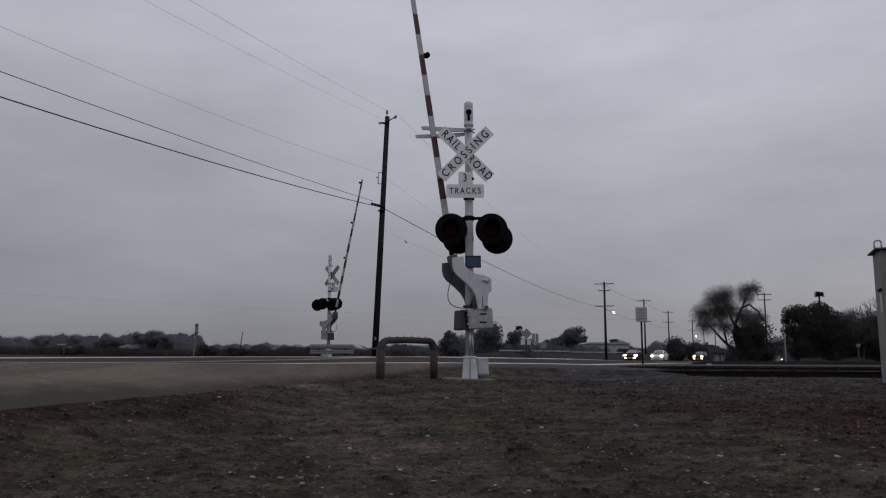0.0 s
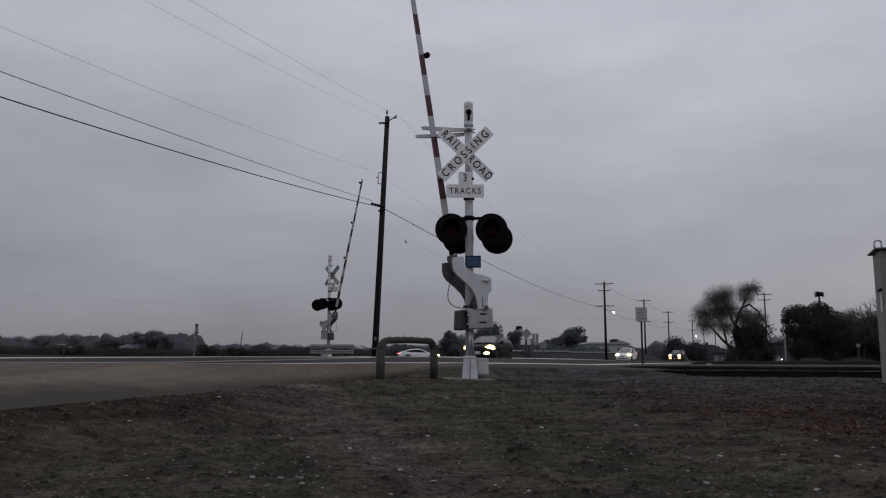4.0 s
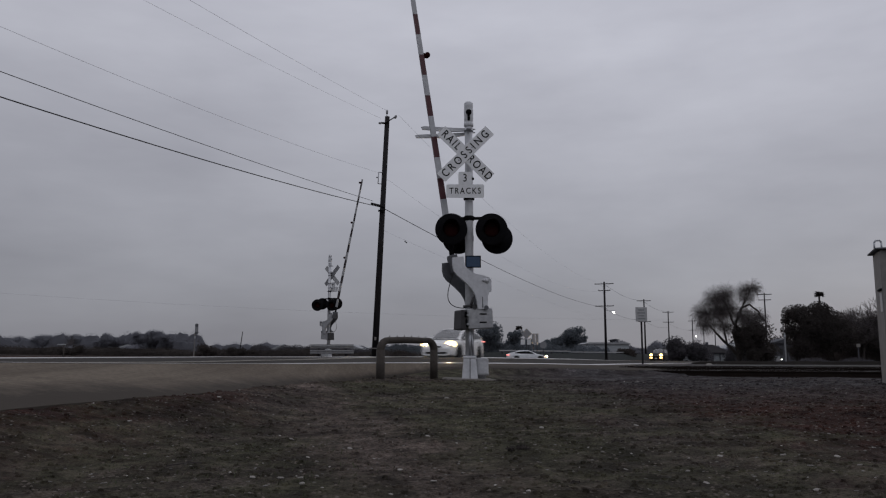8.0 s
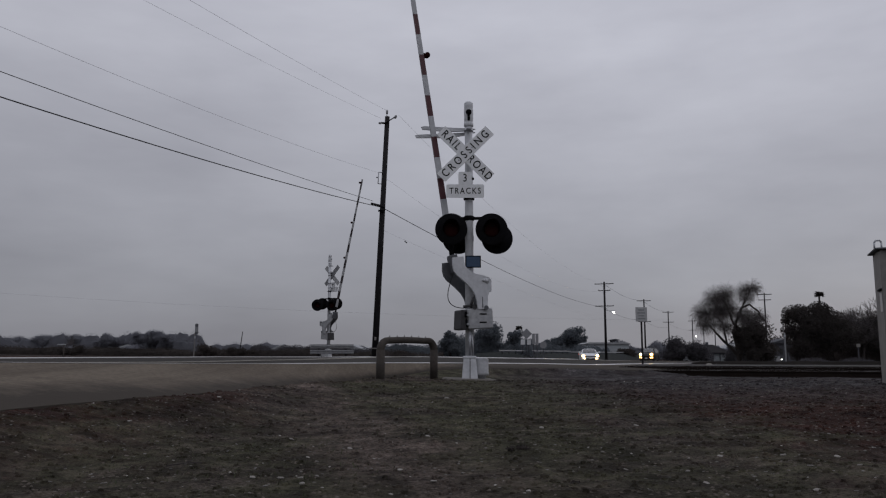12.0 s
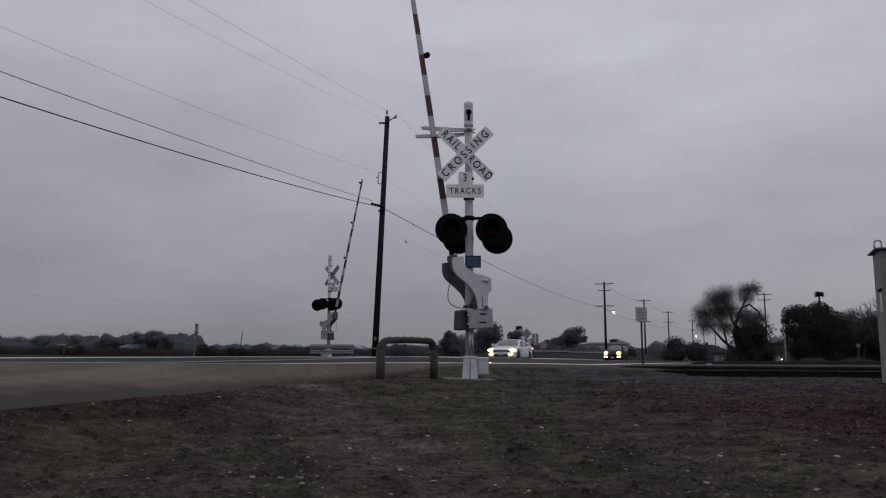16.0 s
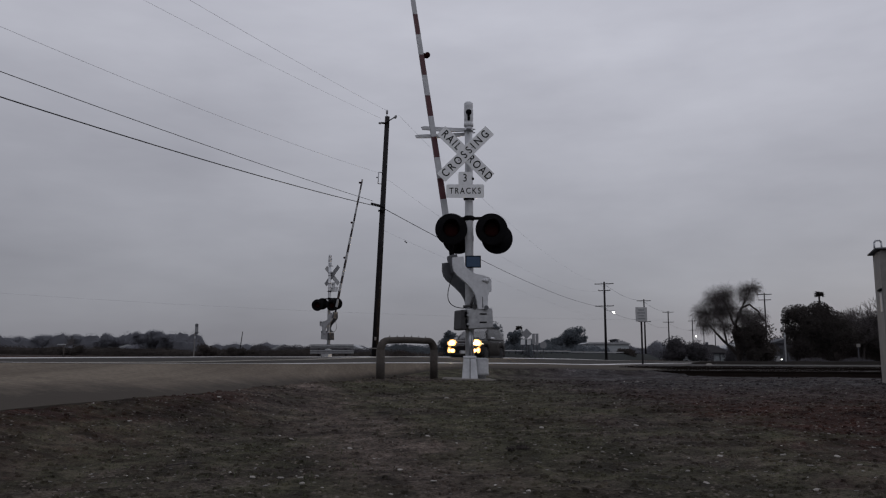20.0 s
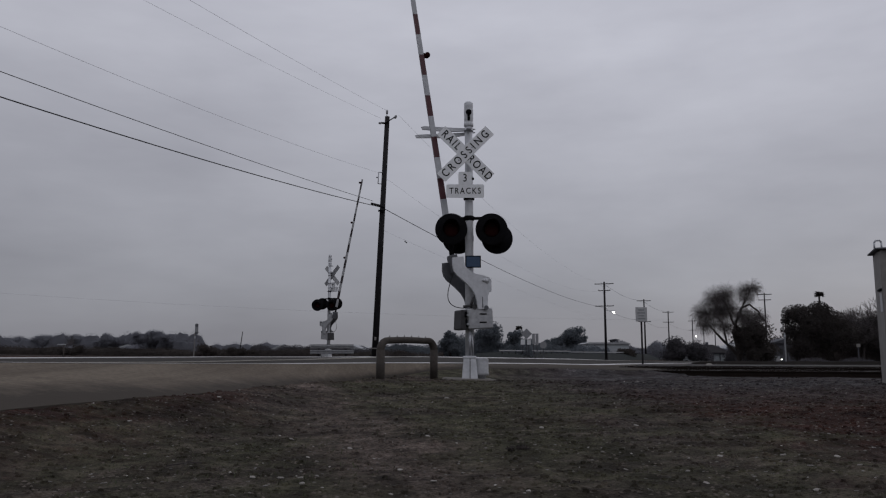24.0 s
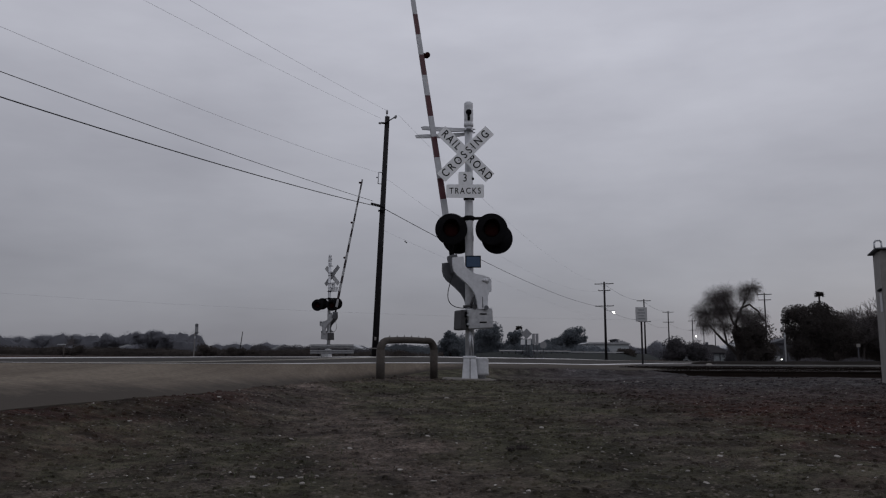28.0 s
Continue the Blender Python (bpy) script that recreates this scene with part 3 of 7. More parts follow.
def build_railway():
    tops = ((19.7, 0.20), (24.2, 0.215), (28.7, 0.22))
    tie = Solid().box(0.22, 2.6, 0.18, c=0.015).mesh("tie", M_TIE)
    q0, q1 = 3.2, -70.0
    for s, top in tops:
        x, y = on_road(s, 0)
        t = thing("railway_track", pose(x, y, top - 0.15, 0, 0, ROAD_TURN), "rusty railway track on dark timber ties", "railway track", "tracks at the crossing")
        for side in (-0.755, 0.755):
            so = Solid()
            pts = rail_profile()
            n = len(pts)
            v = [(-q0, side + a, b) for a, b in pts] + [(-q1, side + a, b) for a, b in pts]
            for i in range(n):
                # the head of the last track is worn bright
                so.put([v[i], v[(i + 1) % n], v[n + (i + 1) % n], v[n + i]], [(0, 1, 2, 3)], None, 1 if i in (5, 7) and s > 28 else 0)
            so.put([(-q0, side - 0.03, 0.1515), (-q1, side - 0.03, 0.1515), (-q1, side + 0.03, 0.1515), (-q0, side + 0.03, 0.1515)], [(0, 1, 2, 3)], k=1)
            part("rail", so, [M_RAIL, M_RAILTOP], t)
        for i in range(46):
            xx = -2.0 + 0.53 * i
            part("tie", tie, None, t, m=pose(xx, random.uniform(-0.04, 0.04), -0.085, 0, 0, random.uniform(-1, 1)))
    # ballast bed
    rows = []
    for i in range(150):
        p = 2.2 - i * 0.5
        row = []
        for s, z in ((16.6, 0.00), (17.4, 0.02), (18.2, 0.045), (19.7, 0.04), (21.3, 0.05), (22.6, 0.06), (24.2, 0.065), (26, 0.075), (27.3, 0.08), (28.7, 0.085), (30.2, 0.09), (31.2, 0.04), (32.4, -0.2)):
            zz = z + 0.02 * noise.noise((s * 3, p * 3, 1)) - (0.2 if s < 16.7 else 0) - (0.3 if i == 0 else 0)
            row.append((*on_road(s, p), zz))
        rows.append(row)
    o = part("ballast_bed", Solid().grid(rows, smooth=False), M_BALLAST)
    tagged(o, "dark stony ballast bed under the tracks", "ballast", kind="structure")
    rows = []
    for i in range(76):
        p = 2.6 - i
        row = []
        for s in (31.6, 33, 35, 37.5, 40, 43, 46, 49):
            x, y = on_road(s, p)
            row.append((x, y, ground_z(x, y) + 0.03 + 0.03 * noise.noise((x * 1.3, y * 1.3, 4)) - (0.25 if i == 0 or s == 31.6 or s == 49 else 0)))
        rows.append(row)
    tagged(part("weedy_verge", Solid().grid(rows, smooth=False), M_WEEDS), "dark matted winter weeds along the tracks", "verge", kind="structure")
    so = Solid()
    rnd = random.Random(5)
    for i in range(5200):
        s, p = rnd.uniform(16.6, 31), 2.0 - rnd.random() ** 1.3 * 13
        x, y = on_road(s, p)
        r = rnd.uniform(0.02, 0.055)
        z = 0.03 + 0.05 * smooth(17, 31, s)
        so.put([(x + r, y, z), (x - r * .6, y + r, z), (x - r * .5, y - r, z), (x + rnd.uniform(-.3, .3) * r, y, z + r * rnd.uniform(.6, 1.2))], [(0, 1, 3), (1, 2, 3), (2, 0, 3)])
    tagged(part("ballast_stones", so, M_BALLAST), "loose dark crushed stones between the rails", "ballast", kind="stuff")


# ---- crossing signal ----
def disc_light(parent, x, y, z, face, turn=0.0):
    """A round black background with a hooded dark lens; face is -1 towards the near traffic."""
    m = Matrix.Rotation(radians(turn), 4, "Z") @ Matrix.Translation((x, y, z)) @ Matrix.Rotation(radians(90 if face < 0 else -90), 4, "X")
    unit = part("signal_light", Solid().lathe([(0.10, -0.16), (0.15, -0.12), (0.16, -0.02), (0.295, -0.012), (0.305, 0.0), (0.295, 0.006), (0.15, 0.008)], m, 32), M_BLACK, parent, "round black warning light, unlit")
    part("lens", Solid().lathe([(0.148, 0.008), (0.13, 0.03), (0.08, 0.045), (0.02, 0.05)], m, 24), M_REDLENS, unit, "dark red unlit lens")
    rows = []
    up = 1 if face < 0 else -1
    for d in (0.0, 0.26):
        rows.append([tuple(m @ Vector((0.158 * math.cos(a), 0.158 * math.sin(a) * up, d * (0.25 + 0.75 * max(0, math.sin(a)))))) for a in [radians(-20 + 220 * i / 18) for i in range(19)]])
    inner = [[tuple(Vector(p)) for p in r] for r in rows]
    so = Solid().grid(rows)
    so.grid([[tuple(Vector(p) + Vector((0, 0, -0.006))) for p in r] for r in inner])
    part("visor", so, M_BLACK, unit)
    return unit


def crossing_signal(m, mech_turn, arm_len, lamps, lean, label, group, stripe_first=0, plates=(M_WHITE, M_GREYDARK), light_turn=0.0, arm_root=-0.32, brackets=True, buck_y=0.0, blades=(M_SIGN, M_SIGN), stripes=(M_RED, M_STRIPE)):
    t = thing("crossing_signal", m, label, "railway signal", group)
    # pole and bell
    part("mast", Solid().lathe([(0.080, 0.10), (0.080, 3.43), (0.076, 3.45), (0.076, 4.9)], None, 20), M_WHITE, t, "weathered silver-white steel mast")
    bell = part("bell", Solid().lathe([(0.085, 4.86), (0.095, 4.88), (0.090, 4.94), (0.082, 4.95), (0.088, 4.97), (0.090, 5.20), (0.082, 5.24), (0.086, 5.26), (0.086, 5.33), (0.06, 5.36), (0.01, 5.365)], None, 24), M_WHITE, t, "pale cylindrical crossing bell")
    key = Solid().lathe([(0.058, 0), (0.058, 0.012)], pose(0, -0.086, 5.13, 90), 16)
    key.box(0.05, 0.02, 0.17, pose(0, -0.086, 5.05), 0.004)
    part("bell_slot", key, M_BLACK, bell, "black keyhole-shaped opening")
    part("collar", Solid().lathe([(0.082, 3.40), (0.105, 3.41), (0.105, 3.445), (0.082, 3.46)], None, 20), M_BLACK, t)
    for tip, z, y in ((-0.93, 4.865, 0.10), (-1.05, 4.715, 0.17)) if brackets else ():
        rise = 4.80 - z + (0.03 if z > 4.8 else -0.02)
        edge = [(tip, z + 0.022), (tip + 0.02, z - 0.026), (-0.46, z + 0.45 * rise - 0.055), (-0.30, z + 0.6 * rise - 0.05), (0.05, z + rise - 0.022), (0.05, z + rise + 0.022), (-0.30, z + 0.6 * rise + 0.024), (tip + 0.07, z + 0.034)]
        br = part("side_bracket", Solid().slab(edge, 0.05, pose(0, y, 0)), M_WHITE, t, "pale tapered steel bracket")
        part("bracket_bolt", Solid().rod((0.04, y - 0.05, z + rise), (0.13, y - 0.05, z + rise), 0.016, 0.012, 8), M_GALV, br)
    so = Solid()
    for z in (4.78, 4.40, 4.28, 3.62, 3.84):
        so.lathe([(0.09, z - 0.02), (0.09, z + 0.02)], None, 16)
        so.box(0.10, 0.16, 0.035, pose(0, -0.125, z), 0.006)
    part("clamp", so, M_GALV, t)
    # crossbuck
    cz = 4.265
    buck = part("crossbuck", Solid().slab([(-0.66, -0.115), (0.66, -0.115), (0.66, 0.115), (-0.66, 0.115)], 0.012, pose(-0.07, buck_y - 0.215, cz, 0, -45, 0)), blades[0], t, "white crossbuck blade with black lettering")
    other = part("crossbuck", Solid().slab([(-0.66, -0.115), (0.66, -0.115), (0.66, 0.115), (-0.66, 0.115)], 0.012, pose(-0.07, buck_y - 0.201, cz, 0, 45, 0)), blades[1], t, "white crossbuck blade with black lettering")
    for bx, bz in ((-0.32, -0.32), (0.0, 0.0), (0.32, 0.32)):
        part("bolt", Solid().lathe([(0.014, 0), (0.014, 0.008), (0.008, 0.012)], pose(-0.07 + bx * 0.4, buck_y - 0.2215, cz + bz * 0.4, 90), 8), M_GALV, buck)
    part("lettering", letters("CROSSING", 0.205, 0.002, "CENTER", 1.56), M_INK, buck, m=pose(-0.07, buck_y - 0.2232, cz, 0, -45, 0))
    part("lettering", letters("RAIL", 0.205), M_INK, other, m=pose(-0.07 - 0.385 * 0.7071, buck_y - 0.2090, cz + 0.385 * 0.7071, 0, 45, 0))
    part("lettering", letters("ROAD", 0.205), M_INK, other, m=pose(-0.07 + 0.385 * 0.7071, buck_y - 0.2090, cz - 0.385 * 0.7071, 0, 45, 0))
    def plate(w, h, r):
        pts = []
        for cx, cy, a0 in ((w / 2 - r, h / 2 - r, 0), (-w / 2 + r, h / 2 - r, 90), (-w / 2 + r, -h / 2 + r, 180), (w / 2 - r, -h / 2 + r, 270)):
            pts += [(cx + r * math.cos(radians(a0 + 22.5 * i)), cy + r * math.sin(radians(a0 + 22.5 * i))) for i in range(5)]
        return pts[::-1]
    p3 = part("number_panel", Solid().slab(plate(0.25, 0.25, 0.03), 0.008, pose(-0.08, -0.204, 3.79)), M_SIGN, t, "small white track-count panel")
    part("lettering", letters("3", 0.20), M_INK, p3, m=pose(-0.08, -0.2095, 3.79))
    part("knob", Solid().lathe([(0.022, 0), (0.022, 0.05), (0.012, 0.06)], pose(0.075, -0.08, 3.80, 90), 10), M_BLACK, t)
    pt = part("tracks_panel", Solid().slab(plate(0.72, 0.26, 0.035), 0.008, pose(-0.08, -0.204, 3.54)), M_SIGN, t, "white rectangular sign reading tracks")
    part("lettering", letters("TRACKS", 0.155), M_INK, pt, m=pose(-0.08, -0.2095, 3.54))
    # flashing lights on a cross bar
    so = Solid().rod((-0.42, 0.0, 3.05), (0.50, 0.0, 3.05), 0.03)
    so.lathe([(0.085, 3.00), (0.097, 3.01), (0.097, 3.085), (0.085, 3.095)], None, 16)
    for x in (-0.32, 0.43):
        so.rod((x, -0.30, 2.86), (x + 0.14, 0.26, 2.80), 0.025)
        so.rod((x, 0, 2.86), (x, 0, 3.07), 0.028)
    part("light_bar", so, M_BLACK, t)
    for x in (-0.345, 0.415):
        disc_light(t, x, -0.24, 2.80, -1, light_turn)
        disc_light(t, x + 0.14, 0.28, 2.70, 1, light_turn)
    # blue notice plate
    part("notice_plate", Solid().box(0.27, 0.02, 0.22, pose(0.07, -0.11, 2.20), 0.006).box(0.20, 0.004, 0.05, pose(0.07, -0.122, 2.24), 0.001), M_BLUE, t, "small blue emergency notice plate")
    rim = Solid()
    for dx, dz, w, h in ((0, 0.105, 0.29, 0.018), (0, -0.105, 0.29, 0.018), (-0.136, 0, 0.018, 0.20), (0.136, 0, 0.018, 0.20)):
        rim.box(w, 0.026, h, pose(0.07 + dx, -0.113, 2.20 + dz), 0.003)
    part("plate_rim", rim, M_BLACK, t)
    # gate mechanism with its two curved counterweight plates
    mech = Matrix.Rotation(radians(mech_turn), 4, "Z") @ Matrix.Diagonal((0.88, 1, 1, 1))
    outline = [(-0.39, 2.25), (-0.15, 2.28), (-0.12, 2.12), (-0.06, 2.05), (0.10, 1.97), (0.36, 1.925), (0.44, 1.90), (0.48, 1.83), (0.46, 1.66), (0.41, 1.55), (0.40, 1.31), (0.18, 1.30), (0.16, 1.44), (0.12, 1.57), (0.04, 1.68), (-0.11, 1.80), (-0.29, 1.92), (-0.36, 2.00), (-0.39, 2.10)][::-1]
    for y, mt, lab in ((-0.20, plates[0], "curved counterweight plate"), (0.22, plates[1], "curved counterweight plate")):
        so = Solid().slab(outline, 0.05, mech @ pose(-0.085 if y < 0 else -0.14, y, 0 if y < 0 else -0.06))
        so.lathe([(0.05, -0.04), (0.05, 0.04)], mech @ pose(0.30 if y < 0 else 0.38, y, 1.84, 90), 16)
        so.lathe([(0.025, -0.06), (0.025, 0.06)], mech @ pose(0.22 if y < 0 else 0.30, y, 1.84, 90), 12)
        pl = part("counterweight_plate", so, mt, t, lab)
        part("weight_block", Solid().box(0.10, 0.10, 0.24, mech @ pose(0.375 if y < 0 else 0.455, y + (0.05 if y < 0 else -0.05), 1.76), 0.01), mt, pl)
    body = part("mechanism_box", Solid().box(0.58, 0.36, 0.385, mech @ pose(0.165, -0.02, 1.13, 0, -3, 0), 0.02), M_BOXGREY, t, "silver gate mechanism housing")
    for z in (1.215, 1.06):
        part("louvre", Solid().box(0.16, 0.02, 0.022, mech @ pose(0.22, -0.203, z), 0.004), M_BLACK, body)
    part("side_cover", Solid().box(0.145, 0.40, 0.37, mech @ pose(-0.195, 0.02, 1.10, 0, 3), 0.02), M_SIDECOVER, body, "dark side cover of the gate mechanism")
    so = Solid().box(0.05, 0.03, 0.10, mech @ pose(-0.17, -0.19, 1.20, 0, 8), 0.008).box(0.04, 0.03, 0.14, mech @ pose(-0.15, -0.19, 1.04, 0, -6), 0.008)
    part("latch", so, M_BLACK, body, "black cover latches")
    link = Solid().rod(mech @ Vector((-0.20, -0.14, 1.345)), mech @ Vector((0.10, -0.16, 1.375)), 0.028, 0.022, 8)
    link.rod(mech @ Vector((-0.04, -0.16, 1.37)), mech @ Vector((0.02, -0.17, 1.52)), 0.026, 0.020, 8).rod(mech @ Vector((0.03, -0.2, 1.33)), mech @ Vector((0.03, 0.2, 1.33)), 0.04, 0.04, 10)
    part("linkage", link, M_SIDECOVER, t, "grimy dark linkage rods")
    part("slot", Solid().box(0.012, 0.012, 0.20, mech @ pose(0.20, -0.226, 1.43), 0.003), M_BLACK, t)
    so = Solid()
    for z in (1.18, 1.02):
        so.rod(mech @ Vector((-0.14, -0.2, z)), mech @ Vector((-0.14, -0.24, z)), 0.02)
    part("bolt", so, M_GALV, body)
    part("drive_shaft", Solid().rod(mech @ Vector((0.28, -0.24, 1.33)), mech @ Vector((0.28, 0.26, 1.33)), 0.045), M_GREYDARK, t)
    part("conduit", Solid().rod((0.0, -0.10, 0.45), (0.0, -0.10, 0.92), 0.022).rod((0.07, -0.06, 0.4), (0.03, -0.08, 0.9), 0.02), M_GALV, t)
    loop = [(-0.30 - 0.12 * math.sin(i / 11 * math.pi) + 0.20 * (i / 11) ** 4, -0.15, 1.98 - 0.66 * math.sin(i / 11 * math.pi / 2)) for i in range(12)]
    part("arm_cable", Solid().tube(loop, 0.008, 6), M_WIRE, t, "thin black looping cable")
    # striped arm
    rootp = mech @ Vector((arm_root, 0.12, 2.17))
    part("arm_socket", Solid().box(0.11, 0.30, 0.34, Matrix.Translation(rootp) @ Matrix.Rotation(radians(mech_turn), 4, "Z") @ pose(0, 0, 0.0, 0, -lean, 0), 0.012), M_GREYDARK, t)
    frame_arm = Matrix.Translation(rootp) @ Matrix.Rotation(radians(mech_turn), 4, "Z") @ pose(0, 0, 0, 0, -lean, 0)
    arm = part("gate_arm", Solid().rod((0, 0, 0.0), (0, 0, 0.4), 0.05, 0.05, 8), M_BLACK, t, "raised red and white striped gate arm", m=frame_arm)
    n = int((arm_len - 0.4) / 0.41) + 1
    for i in range(n):
        z0, z1 = 0.44 + i * 0.41, min(arm_len, 0.44 + (i + 1) * 0.41)
        w0, w1 = 0.125 - 0.055 * z0 / arm_len, 0.125 - 0.055 * z1 / arm_len
        so = Solid()
        v = []
        for z, w in ((z0, w0), (z1, w1)):
            v += [(-w / 2, -0.022, z), (w / 2, -0.022, z), (w / 2, 0.022, z), (-w / 2, 0.022, z)]
        so.put(v, [(0, 1, 5, 4), (1, 2, 6, 5), (2, 3, 7, 6), (3, 0, 4, 7), (3, 2, 1, 0), (4, 5, 6, 7)])
        part("stripe", so, stripes[(i + stripe_first) % 2], arm)
    for z in lamps:
        w = 0.0625 - 0.0275 * z / arm_len
        so = Solid().lathe([(0.03, -0.05), (0.052, -0.045), (0.055, 0.03), (0.04, 0.055), (0.01, 0.06)], pose(w + 0.075, 0, z, 90), 14)
        so.rod((w - 0.01, 0, z), (w + 0.05, 0, z), 0.016, 0.016, 8).box(0.03, 0.05, 0.10, pose(w + 0.012, 0, z - 0.01), 0.005)
        part("arm_lamp", so, M_REDLENS, arm, "small unlit red arm lamp")
    part("arm_wire", Solid().tube([(0.07, 0.02, 0.3), (0.062, 0.02, 2.0), (0.05, 0.02, arm_len * 0.6)], 0.006, 5), M_WIRE, arm)
    # pedestal on its slab
    so = Solid()
    v = []
    for z, w in ((0.0, 0.148), (0.40, 0.110)):
        v += [(-w, -w, z), (w, -w, z), (w, w, z), (-w, w, z)]
    so.put(v, [(0, 1, 5, 4), (1, 2, 6, 5), (2, 3, 7, 6), (3, 0, 4, 7), (3, 2, 1, 0), (4, 5, 6, 7)])
    so.box(0.24, 0.24, 0.05, pose(0, 0, 0.41), 0.012)
    ped = part("pedestal", so, M_WHITE, t, "silver flared junction pedestal")
    part("seam", Solid().slab([(-0.006, 0.0), (0.006, 0.0), (0.006, 0.40), (-0.006, 0.40)], 0.006, Matrix.Translation((0, -0.149, 0)) @ pose(0, 0, 0, 5.4)), M_BLACK, ped, m=pose(0, -0.002, 0))
    part("conduit_box", Solid().lathe([(0.10, 0.0), (0.10, 0.07), (0.158, 0.08), (0.158, 0.13), (0.150, 0.14), (0.150, 0.37), (0.135, 0.39), (0.10, 0.40)], pose(0.205, 0.10, 0), 20), M_BOXGREY, ped)
    part("footing", Solid().box(0.94, 0.85, 0.13, pose(-0.02, 0, -0.042, 0, 1.5, 6), 0.03), M_CONCRETE, t, "stained concrete footing slab")
    return t


def pipe_guard():
    """A bent pipe hoop that shields the signal."""
    a, b = Vector((-1.08, 13.4, 0.00)), Vector((-0.17, 14.4, 0.12))
    t = thing("guard_hoop", pose(*a), "dark weathered wooden-looking steel guard hoop", "barrier")
    d = b - a
    r = 0.072
    pts = [Vector((0, 0, 0)), Vector((0.0, 0, 0.64))]
    flat = Vector((d.x, d.y, 0))
    for i in range(1, 7):
        an = i / 6 * math.pi / 2
        pts.append(flat * (0.11 * (1 - math.cos(an))) + Vector((0, 0, 0.64 + 0.15 * math.sin(an))))
    for i in range(0, 7):
        an = i / 6 * math.pi / 2
        pts.append(flat * (1 - 0.11 * (1 - math.sin(an))) + Vector((0, 0, 0.65 + 0.15 * math.cos(an))))
    for i, p in enumerate(pts):
        if p.z > 0.7:
            along_it = p.dot(flat) / flat.dot(flat)
            p.z += 0.018 * math.sin(math.pi * along_it) - 0.004
    for k in range(4):
        u = 0.80 - 0.16 * k
        pts.insert(8, flat * u + Vector((0, 0, 0.788 + 0.018 * math.sin(math.pi * u))))
    pts.append(Vector((d.x, d.y, d.z)))
    leg1 = Solid().tube(pts[:2], r * 1.06, 16)
    part("leg", leg1, M_RUSTPIPE, t)
    part("leg", Solid().tube(pts[-2:], r, 16), M_RUSTPIPE, t)
    so = Solid()
    n = 16
    rows = []
    for i, p in enumerate(pts[1:-1], 1):
        tan = (pts[i + 1] - pts[i - 1]).normalized()
        side = Vector((-flat.y, flat.x, 0)).normalized()
        up = side.cross(tan)
        rr = r * (0.80 + 0.20 * abs(tan.z))
        rows.append([tuple(p + Vector((0, 0, (r - rr) * 0.9)) + (side * math.cos(2 * math.pi * k / n) + up * math.sin(2 * math.pi * k / n)) * rr) for k in range(n)])
    part("top_rail", so.grid(rows, loop=True), M_RUSTPIPE, t)
    for k in range(6):
        c = flat * (0.16 + 0.135 * k) + Vector((0, 0, 0.788 + r - 0.012 + 0.018 * math.sin(math.pi * (0.16 + 0.135 * k))))
        part("stud", Solid().rod(c, c + Vector((0, 0, 0.035)), 0.010, 0.006, 8), M_RUSTPIPE, t)


# ---- poles and wires ----
def cross_pole(x, y, h, arms, label, tilt=(0, 0), r=0.16, turn=ROAD_TURN, group="utility poles along the road"):
    """A timber pole; arms are rows of height below the top, half length and insulator count."""
    t = thing("utility_pole", pose(x, y, ground_z(x, y) - 0.05, tilt[0], tilt[1], 0), label, "utility pole", group)
    part("pole", Solid().rod((0, 0, 0), (0, 0, h), r, r * 0.66, 14), M_POLE, t)
    for below, half, n in arms:
        arm = part("crossarm", Solid().box(2 * half, 0.10, 0.12, pose(0, -0.16, 0, 0, 0, 0), 0.01), M_POLE, t, m=pose(0, 0, h - below, 0, 0, turn))
        for i in range(n):
            xx = -half + 0.1 + (2 * half - 0.2) * i / max(1, n - 1)
            part("insulator", Solid().lathe([(0.02, 0.05), (0.05, 0.08), (0.03, 0.12), (0.055, 0.15), (0.02, 0.2)], pose(xx, -0.16, 0), 10), M_PORCELAIN, arm)
        so = Solid()
        for sg in (-1, 1):
            so.rod((sg * half * 0.6, -0.12, -0.05), (0, -0.1, -0.55), 0.014, 0.014, 6)
        part("brace", so, M_GALV, arm)
    return t


def wire(p, q, sag, r, label="thin dark overhead cable"):
    n = 28
    p, q = Vector(p), Vector(q)
    pts = []
    for i in range(n + 1):
        u = i / n
        c = p.lerp(q, u)
        c.z -= 4 * sag * u * (1 - u)
        pts.append(c)
    d = (q - p).normalized()
    u = d.orthogonal().normalized()
    w = d.cross(u)
    ring = [(math.cos(2 * math.pi * k / 6) * r, math.sin(2 * math.pi * k / 6) * r) for k in range(6)]
    so = Solid().grid([[tuple(c + u * e + w * f) for e, f in ring] for c in pts], loop=True)
    fine = "fine" in label
    return tagged(part("overhead_wire", so, M_WIREPALE if fine else M_WIRE), label, "wire", "overhead wires")


